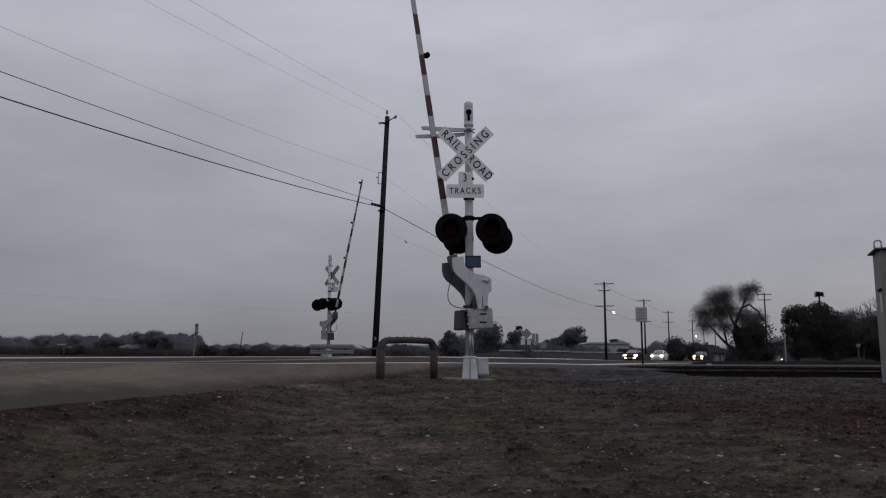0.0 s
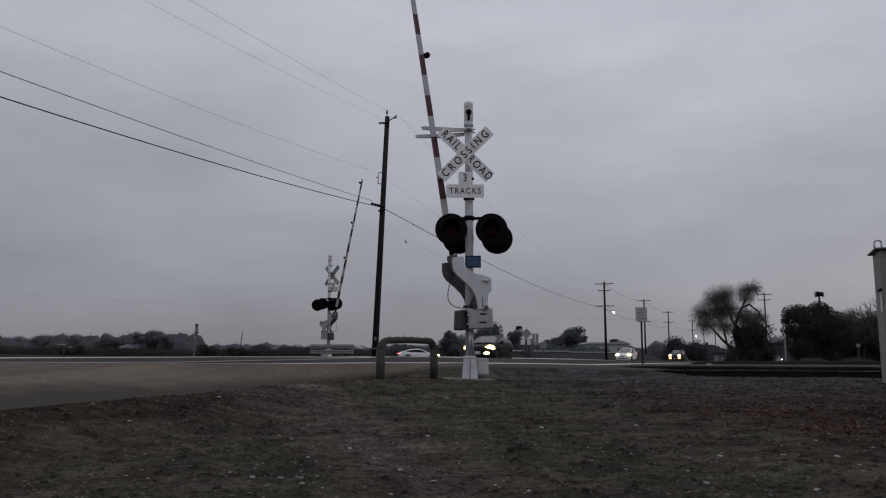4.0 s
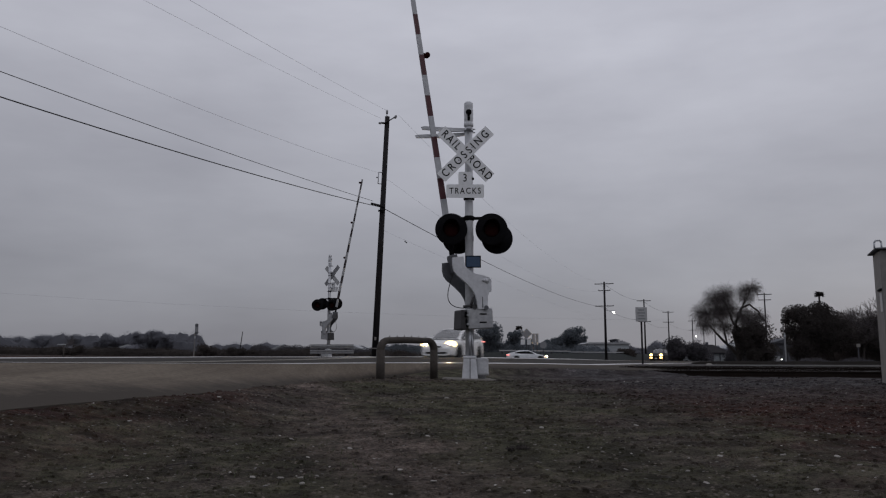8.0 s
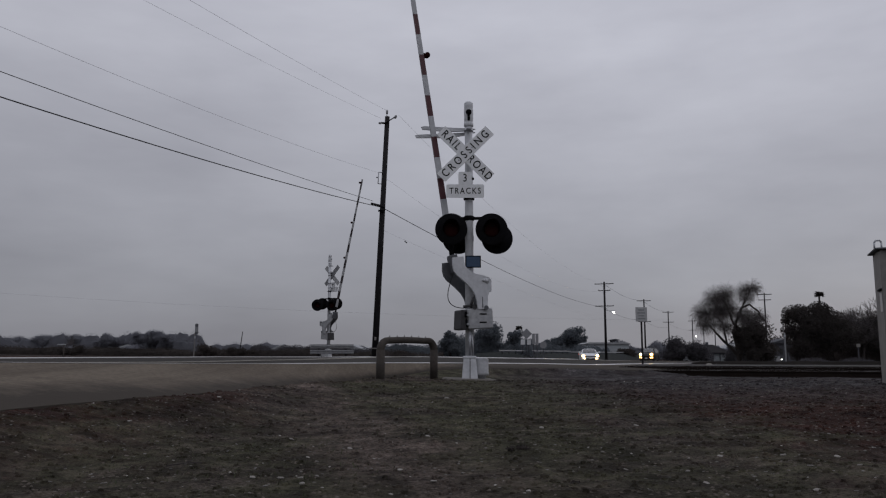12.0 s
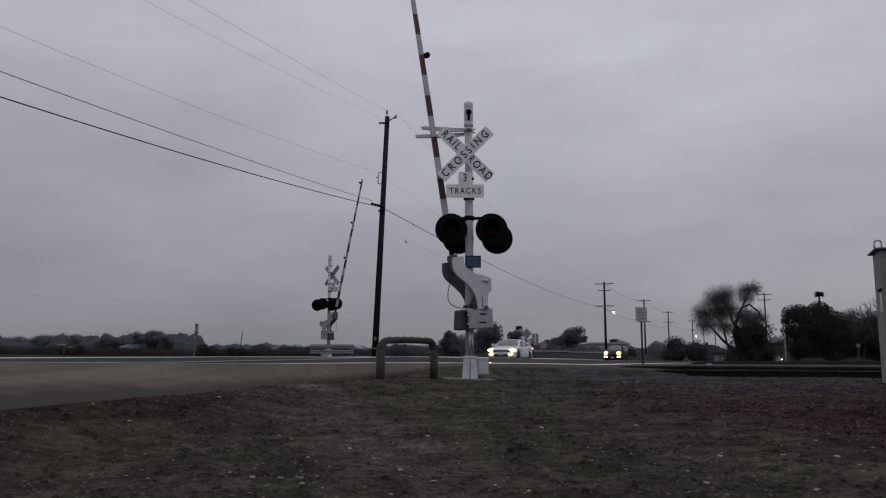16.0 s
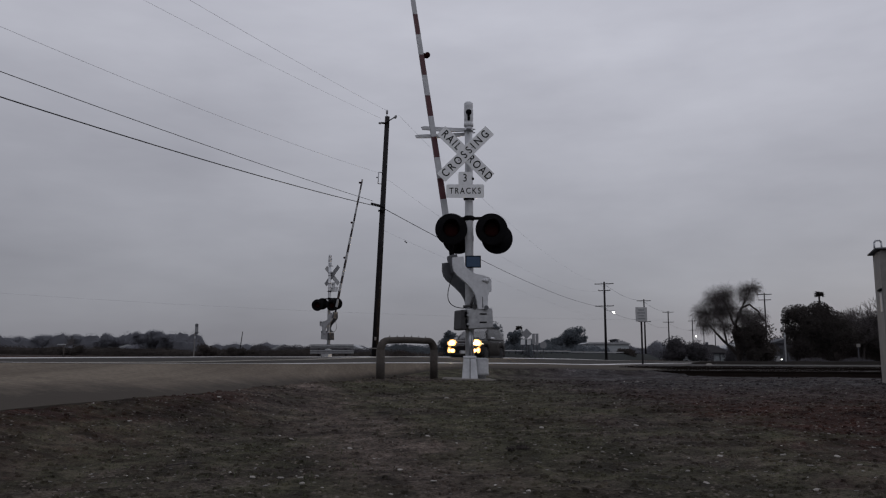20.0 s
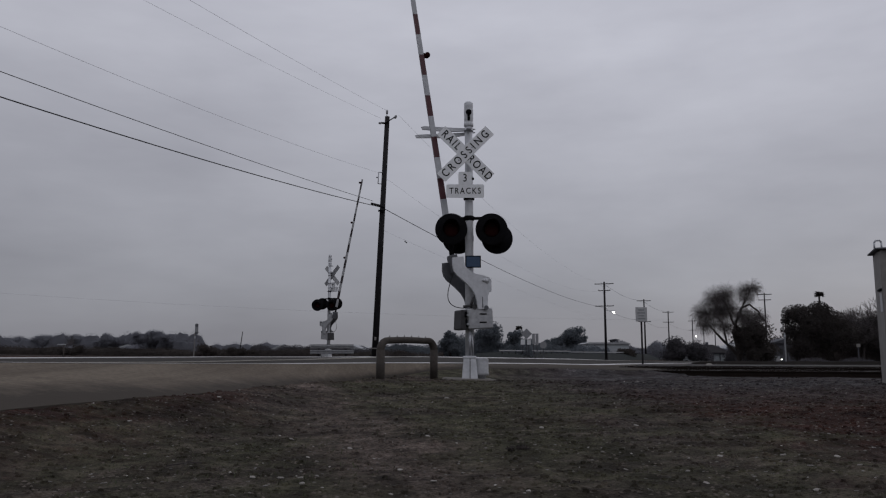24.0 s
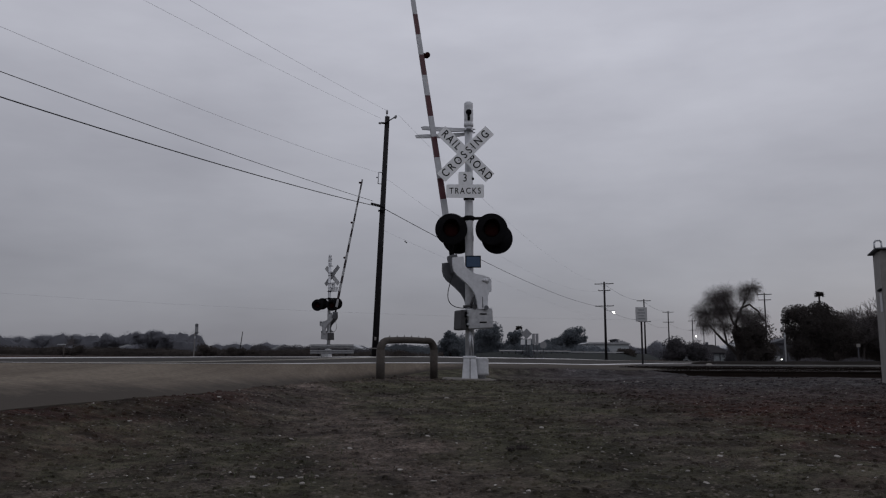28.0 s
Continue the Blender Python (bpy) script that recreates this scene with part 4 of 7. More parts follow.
def build_poles():
    t = thing("utility_pole", pose(-3.55, 40, -0.15, 0, 2.35, 0), "tall leaning tarred timber utility pole", "utility pole", "utility poles along the road")
    part("pole", Solid().rod((0, 0, 0), (0, 0, 13.45), 0.175, 0.125, 18), M_POLE, t)
    part("pole_top_pin", Solid().rod((-0.03, 0, 13.4), (-0.03, 0, 13.66), 0.02).lathe([(0.03, 13.58), (0.06, 13.64), (0.06, 13.78), (0.03, 13.83)], pose(-0.03, 0, 0), 12), M_PORCELAIN, t)
    arm = part("crossarm", Solid().box(0.44, 0.08, 0.09, pose(0.0, 0, 0, 0, 3), 0.01).rod((0, -0.05, -0.02), (0.5, -0.2, 0.28), 0.03), M_POLE, t, m=pose(-0.1, -0.1, 13.05))
    part("insulator", Solid().lathe([(0.03, 0), (0.07, 0.03), (0.07, 0.16), (0.03, 0.2)], pose(0.52, -0.2, 0.22, 0, 25), 12), M_PORCELAIN, arm)
    part("insulator", Solid().lathe([(0.03, 0), (0.06, 0.03), (0.06, 0.12), (0.03, 0.15)], pose(-0.20, 0, -0.02, 0, -80), 12), M_PORCELAIN, arm)
    part("service_bracket", Solid().tube([(-0.12, -0.1, 10.34), (-0.30, -0.1, 10.34), (-0.30, -0.1, 9.72), (-0.12, -0.1, 9.72)], 0.022, 8).rod((-0.30, -0.1, 10.06), (-0.42, -0.1, 10.06), 0.035), M_GALV, t)
    part("cable_arm", Solid().box(0.75, 0.10, 0.10, pose(-0.25, -0.18, 8.55, 0, 12), 0.015).rod((-0.1, -0.2, 8.3), (0.12, -0.2, 8.3), 0.06), M_POLE, t)
    part("pole_tag", Solid().box(0.10, 0.01, 0.16, pose(0.0, -0.18, 1.55), 0.002).box(0.33, 0.012, 0.05, pose(0, -0.178, 1.05), 0.002), M_CASE, t, "small pale metal pole tag")
    part("cable_clamp", Solid().rod((-0.2, -0.2, 8.25), (0.1, -0.2, 8.2), 0.05), M_BLACK, t)
    # the pole behind the viewer that holds the other ends
    cross_pole(-19.9, -3.3, 12.6, [(0.5, 0.6, 2)], "tall tarred timber utility pole")
    far_arms = [(0.35, 1.55, 4), (1.45, 1.0, 3), (4.0, 1.5, 4)]
    cross_pole(26.55, 126, 12.9, far_arms, "timber utility pole with three crossarms", r=0.22)
    cross_pole(43.2, 165, 12.9, [(0.35, 1.45, 4), (4.8, 1.3, 3)], "timber utility pole with two crossarms", r=0.20)
    cross_pole(60.6, 207, 12.9, [(0.35, 1.45, 4), (3.0, 1.4, 4)], "timber utility pole with two crossarms", r=0.20)
    cross_pole(83.5, 258, 13.0, [(0.35, 1.3, 4), (3.4, 1.3, 4)], "timber utility pole with two crossarms", r=0.20)
    cross_pole(98.0, 290, 12.6, [(0.35, 1.3, 4), (3.0, 1.3, 4)], "timber utility pole with two crossarms", r=0.18)
    cross_pole(59.1, 141, 12.4, [(0.30, 1.25, 4), (1.3, 1.1, 3)], "timber utility pole with two short crossarms", r=0.16)
    cross_pole(70.5, 200, 9.5, [(0.4, 0.9, 2)], "slender far timber utility pole", r=0.14)
    # wires towards the viewer's side and on along the road
    wire((-3.03, 40, 13.62), (-19.9, -3.3, 12.46), 0.51, 0.0055, "fine pale overhead power line")
    wire((-3.30, 39.8, 13.11), (-20.4, -3.3, 11.55), 0.57, 0.0045, "fine pale overhead power line")
    wire((-3.45, 39.8, 10.16), (-20.2, -3.3, 9.56), 0.84, 0.0055, "fine grey overhead cable")
    wire((-3.69, 39.7, 8.6), (-20.0, -3.3, 7.85), 0.39, 0.012, "dark heavy overhead cable")
    wire((-3.34, 39.7, 8.28), (-20.0, -3.3, 7.22), 0.65, 0.020, "thick dark overhead cable")
    wire((-3.09, 39.8, 8.2), (26.5, 126, 8.3), 0.9, 0.019, "thick dark sagging overhead cable")
    wire((-2.37, 39.8, 13.3), (25.4, 126, 12.5), 1.6, 0.0045, "fine pale overhead power line")
    wire((-2.96, 39.8, 9.8), (27.2, 126, 11.2), 2.2, 0.0045, "fine grey overhead cable")
    for a, b, z in (((26.5, 126), (42.9, 165), 8.2), ((42.9, 165), (60.6, 207), 8.0), ((60.6, 207), (83.5, 258), 9.0), ((26.5, 126), (42.9, 165), 12.2), ((42.9, 165), (60.6, 207), 12.2)):
        wire((*a, z), (*b, z), 0.7, 0.02)
    wire((-3.13, 39.8, 7.05), (26.5, 126, 6.3), 0.5, 0.004, "fine grey service wire")
    bead = thing("line_insulator", pose(-2.12, 43.2, 6.93, 0, 10, 70), "small dark insulator on a wire", "insulator")
    part("body", Solid().rod((-0.17, 0, 0), (0.17, 0, 0), 0.022, 0.03, 8), M_BLACK, bead)
    cross_pole(-140, 170, 18.0, [(0.4, 1.2, 4)], "tall far timber utility pole")
    wire((-140, 169.8, 17.4), (60.6, 206.8, 9.9), 2.0, 0.018, "fine far overhead power line")


def relay_case():
    t = thing("relay_case", pose(7.54, 12.15, 0.0, 0, 0, -22), "weathered grey aluminium trackside relay cabinet", "cabinet")
    part("body", Solid().box(1.10, 0.75, 2.18, pose(0, 0, 1.11), 0.012), M_CASE, t)
    part("roof_plate", Solid().box(1.24, 0.89, 0.028, pose(0, 0, 2.215), 0.006), M_GREYDARK, t, "thin dark overhanging lid")
    for sx in (-0.55, 0.46):
        ear = Solid().tube([(sx - 0.05, -0.28, 2.22), (sx - 0.05, -0.28, 2.33), (sx - 0.03, -0.28, 2.36), (sx + 0.03, -0.28, 2.36), (sx + 0.05, -0.28, 2.33), (sx + 0.05, -0.28, 2.22)], 0.014, 8)
        part("lifting_eye", ear, M_GALV, t, "pale steel lifting eye")
    door = part("door", Solid().box(0.86, 0.02, 1.86, pose(0.03, -0.384, 1.12), 0.005), M_CASE, t)
    part("door_handle", Solid().box(0.16, 0.03, 0.035, pose(-0.36, -0.405, 1.58), 0.006), M_BLACK, door, "black door handle")
    part("notice", Solid().box(0.30, 0.004, 0.34, pose(-0.13, -0.397, 1.46), 0.001), M_GALV, door)
    part("side_latch", Solid().box(0.03, 0.30, 0.035, pose(-0.565, -0.22, 1.575), 0.006), M_BLACK, t, "black side latch")
    part("side_notice", Solid().box(0.006, 0.22, 0.30, pose(-0.554, -0.22, 1.38), 0.001), M_GALV, t)
    part("plinth", Solid().box(1.2, 0.85, 0.14, pose(0, 0, 0.03), 0.02), M_CONCRETE, t)


def guardrail(m, length, tiers=2, label="galvanised steel guardrail on short posts"):
    t = thing("guardrail", m, label, "guardrail")
    for k in range(tiers):
        so = Solid()
        prof = [(-0.10, 0), (-0.075, 0.03), (-0.04, -0.04), (0, 0.03), (0.04, -0.04), (0.075, 0.03), (0.10, 0)]
        rows = [[(x, a, 0.67 + k * 0.27 + z) for z, a in prof] for x in (0, length)]
        rows2 = [[(x, a + 0.006, 0.67 + k * 0.27 + z) for z, a in prof] for x in (0, length)]
        so.grid(rows, smooth=False).grid([r[::-1] for r in rows2], smooth=False)
        part("beam", so, M_BOXGREY, t)
    n = max(2, int(length / 1.9) + 1)
    for i in range(n):
        part("post", Solid().box(0.10, 0.10, 0.68 + 0.25 * (tiers - 1), pose(length * (i + 0.3) / (n - 0.4), 0.11, 0.34 + 0.125 * (tiers - 1)), 0.01), M_POLE, t)
    return t


build_ground()
build_road()
build_railway()
crossing_signal(pose(0.50, 14.5, 0.10, 0, 0, 0), 20, 6.9, (4.12, 5.55, 6.8), 9.15, "silver railway crossing signal with raised striped gate", "crossing signals")
crossing_signal(pose(-5.93, 40.0, 0.42, 0, 0, 144), 2.0, 7.15, (3.0, 4.85, 6.95), 13.9, "railway crossing signal seen from behind, gate raised", "crossing signals", 1, (M_SIDECOVER, M_BOXGREY), 32.0, -0.58, False, 0.10, (M_SIGNDIM, M_SIGNBACK), (M_MAROON, M_SIGNDIM))
pipe_guard()
build_poles()
relay_case()
guardrail(pose(-6.72, 39.2, 0.05, 0, 0, 0), 2.2)


# ---- trees, brush and distance ----
def leaf_cloud(blobs, n, size, seed, gaps=0.38, flat=0.75, heart=0.62):
    """Many small leaf clumps spread through and over uneven blobs, with a lumpy dense heart in each."""
    rnd = np.random.RandomState(seed)
    so = Solid()
    for bx, by, bz, br in blobs:
        rows = []
        for j in range(6):
            e = -math.pi / 2 + math.pi * j / 5
            row = []
            for i in range(9):
                a = 2 * math.pi * i / 9
                d = Vector((math.cos(a) * math.cos(e), math.sin(a) * math.cos(e), math.sin(e)))
                r = br * (heart + 0.22 * noise.noise(d * 1.7 + Vector((bx, by, bz + seed))))
                row.append((bx + d.x * r, by + d.y * r, bz + d.z * r * flat))
            rows.append(row)
        so.grid(rows, smooth=False, loop=True)
    vol = np.array([b[3] ** 2.2 for b in blobs])
    pick = rnd.choice(len(blobs), n, p=vol / vol.sum())
    for k in pick:
        bx, by, bz, br = blobs[k]
        d = rnd.normal(size=3)
        d /= np.linalg.norm(d)
        r = br * (1.08 - 0.55 * rnd.rand() ** 1.6)
        c = np.array([bx, by, bz]) + d * r * np.array([1, 1, flat])
        if noise.noise((c[0] / br * 1.9, c[1] / br * 1.9, c[2] / br * 1.9 + seed)) > gaps:
            continue
        u = rnd.normal(size=3)
        u /= np.linalg.norm(u)
        w = np.cross(u, rnd.normal(size=3))
        w /= np.linalg.norm(w) + 1e-6
        s = size * rnd.uniform(0.5, 1.3)
        so.put([c - u * s, c + w * s * 0.55, c + u * s * rnd.uniform(0.6, 1.1), c - w * s * 0.55], [(0, 1, 2, 3)])
    return so


def branchy(height, seed, spread=0.6, levels=5, forks=3, trunk=0.25, lean=(0, 0), droop=0.0, twig=0.012):
    """A bare branching tree; returns the limbs and the fine twigs as two solids."""
    rnd = random.Random(seed)
    limbs, twigs = Solid(), Solid()

    def grow(p, d, length, r, lev):
        q = p
        steps = 3
        for i in range(steps):
            d = (d + Vector((rnd.uniform(-1, 1), rnd.uniform(-1, 1), rnd.uniform(-0.6, 0.8))) * 0.16 - Vector((0, 0, droop * (levels - lev) / levels))).normalized()
            e = q + d * (length / steps)
            r2 = r * 0.86
            (limbs if lev > 2 else twigs).rod(q, e, r, r2, 7 if lev > 2 else 4, 0, False)
            q, r = e, r2
            if lev > 0 and i < steps - 1 and rnd.random() < 0.75:
                side = Vector((rnd.uniform(-1, 1), rnd.uniform(-1, 1), rnd.uniform(-0.2, 0.7))).normalized()
                grow(q, (d * 0.5 + side * (spread + 0.25)).normalized(), length * rnd.uniform(0.5, 0.75), max(twig, r * 0.55), lev - 1)
        if lev > 0:
            for k in range(forks):
                side = Vector((rnd.uniform(-1, 1), rnd.uniform(-1, 1), rnd.uniform(-0.1, 0.6))).normalized()
                grow(q, (d + side * spread).normalized(), length * rnd.uniform(0.6, 0.85), max(twig, r * 0.7), lev - 1)

    grow(Vector((0, 0, -0.1)), Vector((lean[0], lean[1], 1)).normalized(), height * 0.30, trunk, levels)
    return limbs, twigs


def drooping_crown(ways, clumps, seed):
    """Crooked limbs along the given ways, and sprays of fine hanging twigs round each clump."""
    rnd = random.Random(seed)
    limbs, twigs = Solid(), Solid()
    for k, way in enumerate(ways):
        r0, r1 = (0.30, 0.09) if k < 3 else (0.15, 0.05)
        pts = [Vector(p) for p in way]
        fine = []
        for a, b in zip(pts, pts[1:]):
            fine += [a.lerp(b, i / 4) + Vector((rnd.uniform(-0.07, 0.07), rnd.uniform(-0.07, 0.07), 0)) * (1 if i else 0) for i in range(4)]
        fine.append(pts[-1])
        n = len(fine) - 1
        for i in range(n):
            limbs.rod(fine[i], fine[i + 1], r0 + (r1 - r0) * i / n, r0 + (r1 - r0) * (i + 1) / n, 8, 0, False)
    joints = [Vector(p) for way in ways for p in way[1:]]
    for cx, cz, cr in clumps:
        c = Vector((cx, rnd.uniform(-0.8, 0.8), cz))
        root = min(joints, key=lambda p: (p - c).length)
        limbs.rod(root, c, 0.07, 0.035, 6, 0, False)
        for i in range(int(520 * cr * cr)):
            d = Vector((rnd.gauss(0, 1), rnd.gauss(0, 1), rnd.gauss(0, 0.9))).normalized()
            p = c + d * cr * rnd.uniform(0.0, 1.0)
            v = (d + Vector((rnd.uniform(-0.6, 0.6), rnd.uniform(-0.6, 0.6), rnd.uniform(-0.3, 0.5)))).normalized()
            w = rnd.uniform(0.011, 0.019)
            for j in range(4):
                q = p + v * rnd.uniform(0.14, 0.30)
                twigs.rod(p, q, w, w * 0.7, 3, 0, False, False)
                p, w = q, w * 0.7
                v = (v + Vector((rnd.uniform(-0.3, 0.3), rnd.uniform(-0.3, 0.3), -0.45))).normalized()
    return limbs, twigs


def leafy_tree(name, x, y, h, w, seed, label, leaf=M_LEAF, n=2600, size=0.3, stem=0.3, group="", heart=0.62):
    t = thing(name, on_ground(x, y), label, "tree" if "bush" not in name else "bush", group)
    rnd = random.Random(seed)
    tr = Solid().rod((0, 0, -0.1), (0.1, 0, h * 0.45), stem, stem * 0.6, 9)
    blobs = []
    for i in range(17):
        a, rr = rnd.uniform(0, 6.28), rnd.uniform(0.05, 0.38) * w
        z = h * rnd.uniform(0.26, 0.86)
        b = (rr * math.cos(a), rr * math.sin(a), z, w * rnd.uniform(0.13, 0.25))
        blobs.append(b)
        tr.rod((0.08, 0, h * rnd.uniform(0.25, 0.42)), b[:3], stem * 0.4, stem * 0.12, 6)
    blobs.append((0, 0, h * 0.62, w * 0.30))
    part("trunk", tr, M_BARK, t)
    part("crown", leaf_cloud(blobs, n, size, seed, heart=heart), leaf, t)
    return t


def mound_bush(x, y, w, h, seed, label, mat=M_BUSH, n=1500, size=0.16, group=""):
    t = thing("bush", on_ground(x, y), label, "bush", group)
    rnd = random.Random(seed)
    blobs = [(rnd.uniform(-0.4, 0.4) * w, rnd.uniform(-0.25, 0.25) * w, h * rnd.uniform(0.2, 0.68), h * rnd.uniform(0.26, 0.42)) for i in range(9)]
    st = Solid()
    for b in blobs:
        st.rod((b[0] * 0.3, b[1] * 0.3, -0.1), b[:3], 0.05, 0.02, 5)
    part("stems", st, M_BARK, t)
    part("foliage", leaf_cloud(blobs, n, size, seed, 0.5), mat, t)
    return t


def brush_strip(name, x0, y0, x1, y1, h, deep, n, size, seed, mat, label, ragged=0.5, wave=0.15, domes=0):
    """An uneven hedge-like band of brush or far woods."""
    rnd = np.random.RandomState(seed)
    so = Solid()
    a, b = Vector((x0, y0)), Vector((x1, y1))
    ln = (b - a).length
    d = (b - a).normalized()

    humps = [((i + rnd.rand()) / domes, rnd.uniform(1.1, 2.2) / domes, rnd.uniform(1 - ragged, 1.0)) for i in range(domes)]

    def crest(u, off):
        if domes:
            round_top = max(k * math.sqrt(max(0.0, 1 - ((u - c) / w) ** 2)) for c, w, k in humps)
            return h * (smooth(0, 0.07, u) * smooth(0, 0.07, 1 - u)) ** 0.6 * (max(round_top, 0.5 * (1 - ragged)) + 0.07 * noise.noise((u * ln * 0.5, off * 0.1, seed)))
        return h * (1 - ragged + ragged * (0.5 + 0.9 * noise.noise((u * ln * wave, off * 0.1, seed)) + 0.45 * noise.noise((u * ln * wave * 3.3, 5, seed)) + 0.18 * noise.noise((u * ln * wave * 9, 9, seed))))
    heart = []
    for k in range(241):
        u = k / 240
        c = a.lerp(b, u)
        row = []
        for off, f in ((-0.7, 0.0), (-0.5, 0.62), (-0.2, 0.97), (0.1, 0.98), (0.4, 0.62), (0.7, 0.0)):
            px, py = c.x - d.y * off * deep, c.y + d.x * off * deep
            row.append((px, py, ground_z(px, py) - 0.1 + max(0.05, crest(u, off * deep)) * f * (0.9 + (0.08 if domes else 0.25) * noise.noise((u * ln * 0.7, off * 3, seed + 3)))))
        heart.append(row)
    so.grid(heart, smooth=False)
    for i in range(n):
        u = rnd.rand()
        c = a.lerp(b, u)
        off = rnd.uniform(-deep, deep)
        px, py = c.x - d.y * off, c.y + d.x * off
        top = crest(u, off) * (1 - 0.62 * (off / deep) ** 2)
        z = ground_z(px, py) + max(0.05, top) * (rnd.rand() ** 0.7)
        s = size * rnd.uniform(0.5, 1.3)
        e, f = rnd.normal(size=3), rnd.normal(size=3)
        e /= np.linalg.norm(e)
        f /= np.linalg.norm(f)
        p = np.array([px, py, z])
        so.put([p - e * s, p + f * s * 0.5, p + e * s, p - f * s * 0.5], [(0, 1, 2, 3)])
    return tagged(part(name, so, mat), label, "vegetation", kind="stuff")


def build_background():
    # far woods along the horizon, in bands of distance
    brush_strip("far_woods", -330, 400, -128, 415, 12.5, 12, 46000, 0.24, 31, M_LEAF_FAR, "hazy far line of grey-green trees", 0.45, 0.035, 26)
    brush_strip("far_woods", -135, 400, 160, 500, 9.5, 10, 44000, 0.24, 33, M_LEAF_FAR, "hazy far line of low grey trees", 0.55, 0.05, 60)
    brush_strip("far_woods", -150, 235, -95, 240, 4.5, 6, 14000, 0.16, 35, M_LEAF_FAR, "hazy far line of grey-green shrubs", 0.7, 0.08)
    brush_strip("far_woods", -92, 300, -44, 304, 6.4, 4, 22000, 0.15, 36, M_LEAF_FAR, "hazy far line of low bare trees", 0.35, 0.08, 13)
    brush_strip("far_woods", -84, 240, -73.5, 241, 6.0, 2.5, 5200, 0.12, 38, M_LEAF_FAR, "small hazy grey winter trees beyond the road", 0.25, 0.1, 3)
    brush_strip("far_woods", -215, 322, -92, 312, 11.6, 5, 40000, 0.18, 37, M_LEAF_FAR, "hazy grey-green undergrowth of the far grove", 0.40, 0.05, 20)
    # dark brush beyond the road
    brush_strip("roadside_brush", -78, 93, 0, 104, 1.38, 1.5, 40000, 0.085, 41, M_BUSH, "low dark winter brush beyond the road", 0.40, 0.16)
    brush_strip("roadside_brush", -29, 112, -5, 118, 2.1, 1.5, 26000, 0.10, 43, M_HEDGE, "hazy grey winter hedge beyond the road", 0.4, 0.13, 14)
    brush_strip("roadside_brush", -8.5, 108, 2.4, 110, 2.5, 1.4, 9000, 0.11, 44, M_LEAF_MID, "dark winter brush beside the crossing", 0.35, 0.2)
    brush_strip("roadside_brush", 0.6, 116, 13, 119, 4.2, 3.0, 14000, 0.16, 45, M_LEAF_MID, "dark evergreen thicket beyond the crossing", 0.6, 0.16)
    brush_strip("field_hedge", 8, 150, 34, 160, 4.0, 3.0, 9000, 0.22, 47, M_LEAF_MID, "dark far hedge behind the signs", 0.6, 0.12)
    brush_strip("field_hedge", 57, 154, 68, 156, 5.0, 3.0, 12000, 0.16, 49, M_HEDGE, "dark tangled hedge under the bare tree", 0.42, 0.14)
    brush_strip("field_hedge", 42, 86, 62, 92, 6.8, 3.0, 46000, 0.11, 51, M_BUSH, "brown winter thicket beside the tracks", 0.45, 0.16)
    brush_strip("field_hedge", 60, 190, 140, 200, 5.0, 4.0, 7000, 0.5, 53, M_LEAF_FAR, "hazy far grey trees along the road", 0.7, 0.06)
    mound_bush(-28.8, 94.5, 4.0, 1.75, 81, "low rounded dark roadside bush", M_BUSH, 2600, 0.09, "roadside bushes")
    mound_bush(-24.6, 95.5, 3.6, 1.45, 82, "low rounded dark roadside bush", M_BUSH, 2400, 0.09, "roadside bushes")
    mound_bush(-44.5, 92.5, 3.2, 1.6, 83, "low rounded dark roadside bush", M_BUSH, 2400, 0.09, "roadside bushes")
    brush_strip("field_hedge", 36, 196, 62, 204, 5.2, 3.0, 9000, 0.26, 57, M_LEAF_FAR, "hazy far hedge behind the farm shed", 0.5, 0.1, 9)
    brush_strip("roadside_brush", 33.2, 72, 41.0, 74, 0.85, 0.8, 9000, 0.05, 59, M_HEDGE, "dull dry winter grass beside the tracks", 0.5, 0.4)
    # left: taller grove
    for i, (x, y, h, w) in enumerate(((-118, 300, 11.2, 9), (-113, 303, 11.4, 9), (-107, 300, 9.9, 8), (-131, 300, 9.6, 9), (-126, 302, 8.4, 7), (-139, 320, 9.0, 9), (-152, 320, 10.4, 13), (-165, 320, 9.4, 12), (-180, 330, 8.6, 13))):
        leafy_tree("broad_tree", x, y, h, w, 100 + i, "broad tree in the far grove, greyed by painted haze", M_LEAF_FAR, 11000, 0.18, 0.35, "far grove", 0.72)
    for i, (x, y, h) in enumerate(((-86, 270, 7.4), (-90, 274, 6.8), (-132, 272, 9.4))):
        t = thing("bare_tree", on_ground(x, y), "small hazy bare winter tree", "tree", "far grove")
        li, tw = branchy(h, 200 + i, 0.7, 4, 3, 0.2, twig=0.03)
        part("trunk", li, M_BARK, t)
        part("crown", tw, M_TWIG, t)
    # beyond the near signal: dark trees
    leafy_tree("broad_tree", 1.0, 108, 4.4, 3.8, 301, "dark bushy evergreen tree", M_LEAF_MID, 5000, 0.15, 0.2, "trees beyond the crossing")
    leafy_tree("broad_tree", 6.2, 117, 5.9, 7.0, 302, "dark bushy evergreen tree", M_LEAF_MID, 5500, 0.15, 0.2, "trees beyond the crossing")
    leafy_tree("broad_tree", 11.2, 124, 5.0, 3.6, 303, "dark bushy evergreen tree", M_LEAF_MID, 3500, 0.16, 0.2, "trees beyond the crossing")
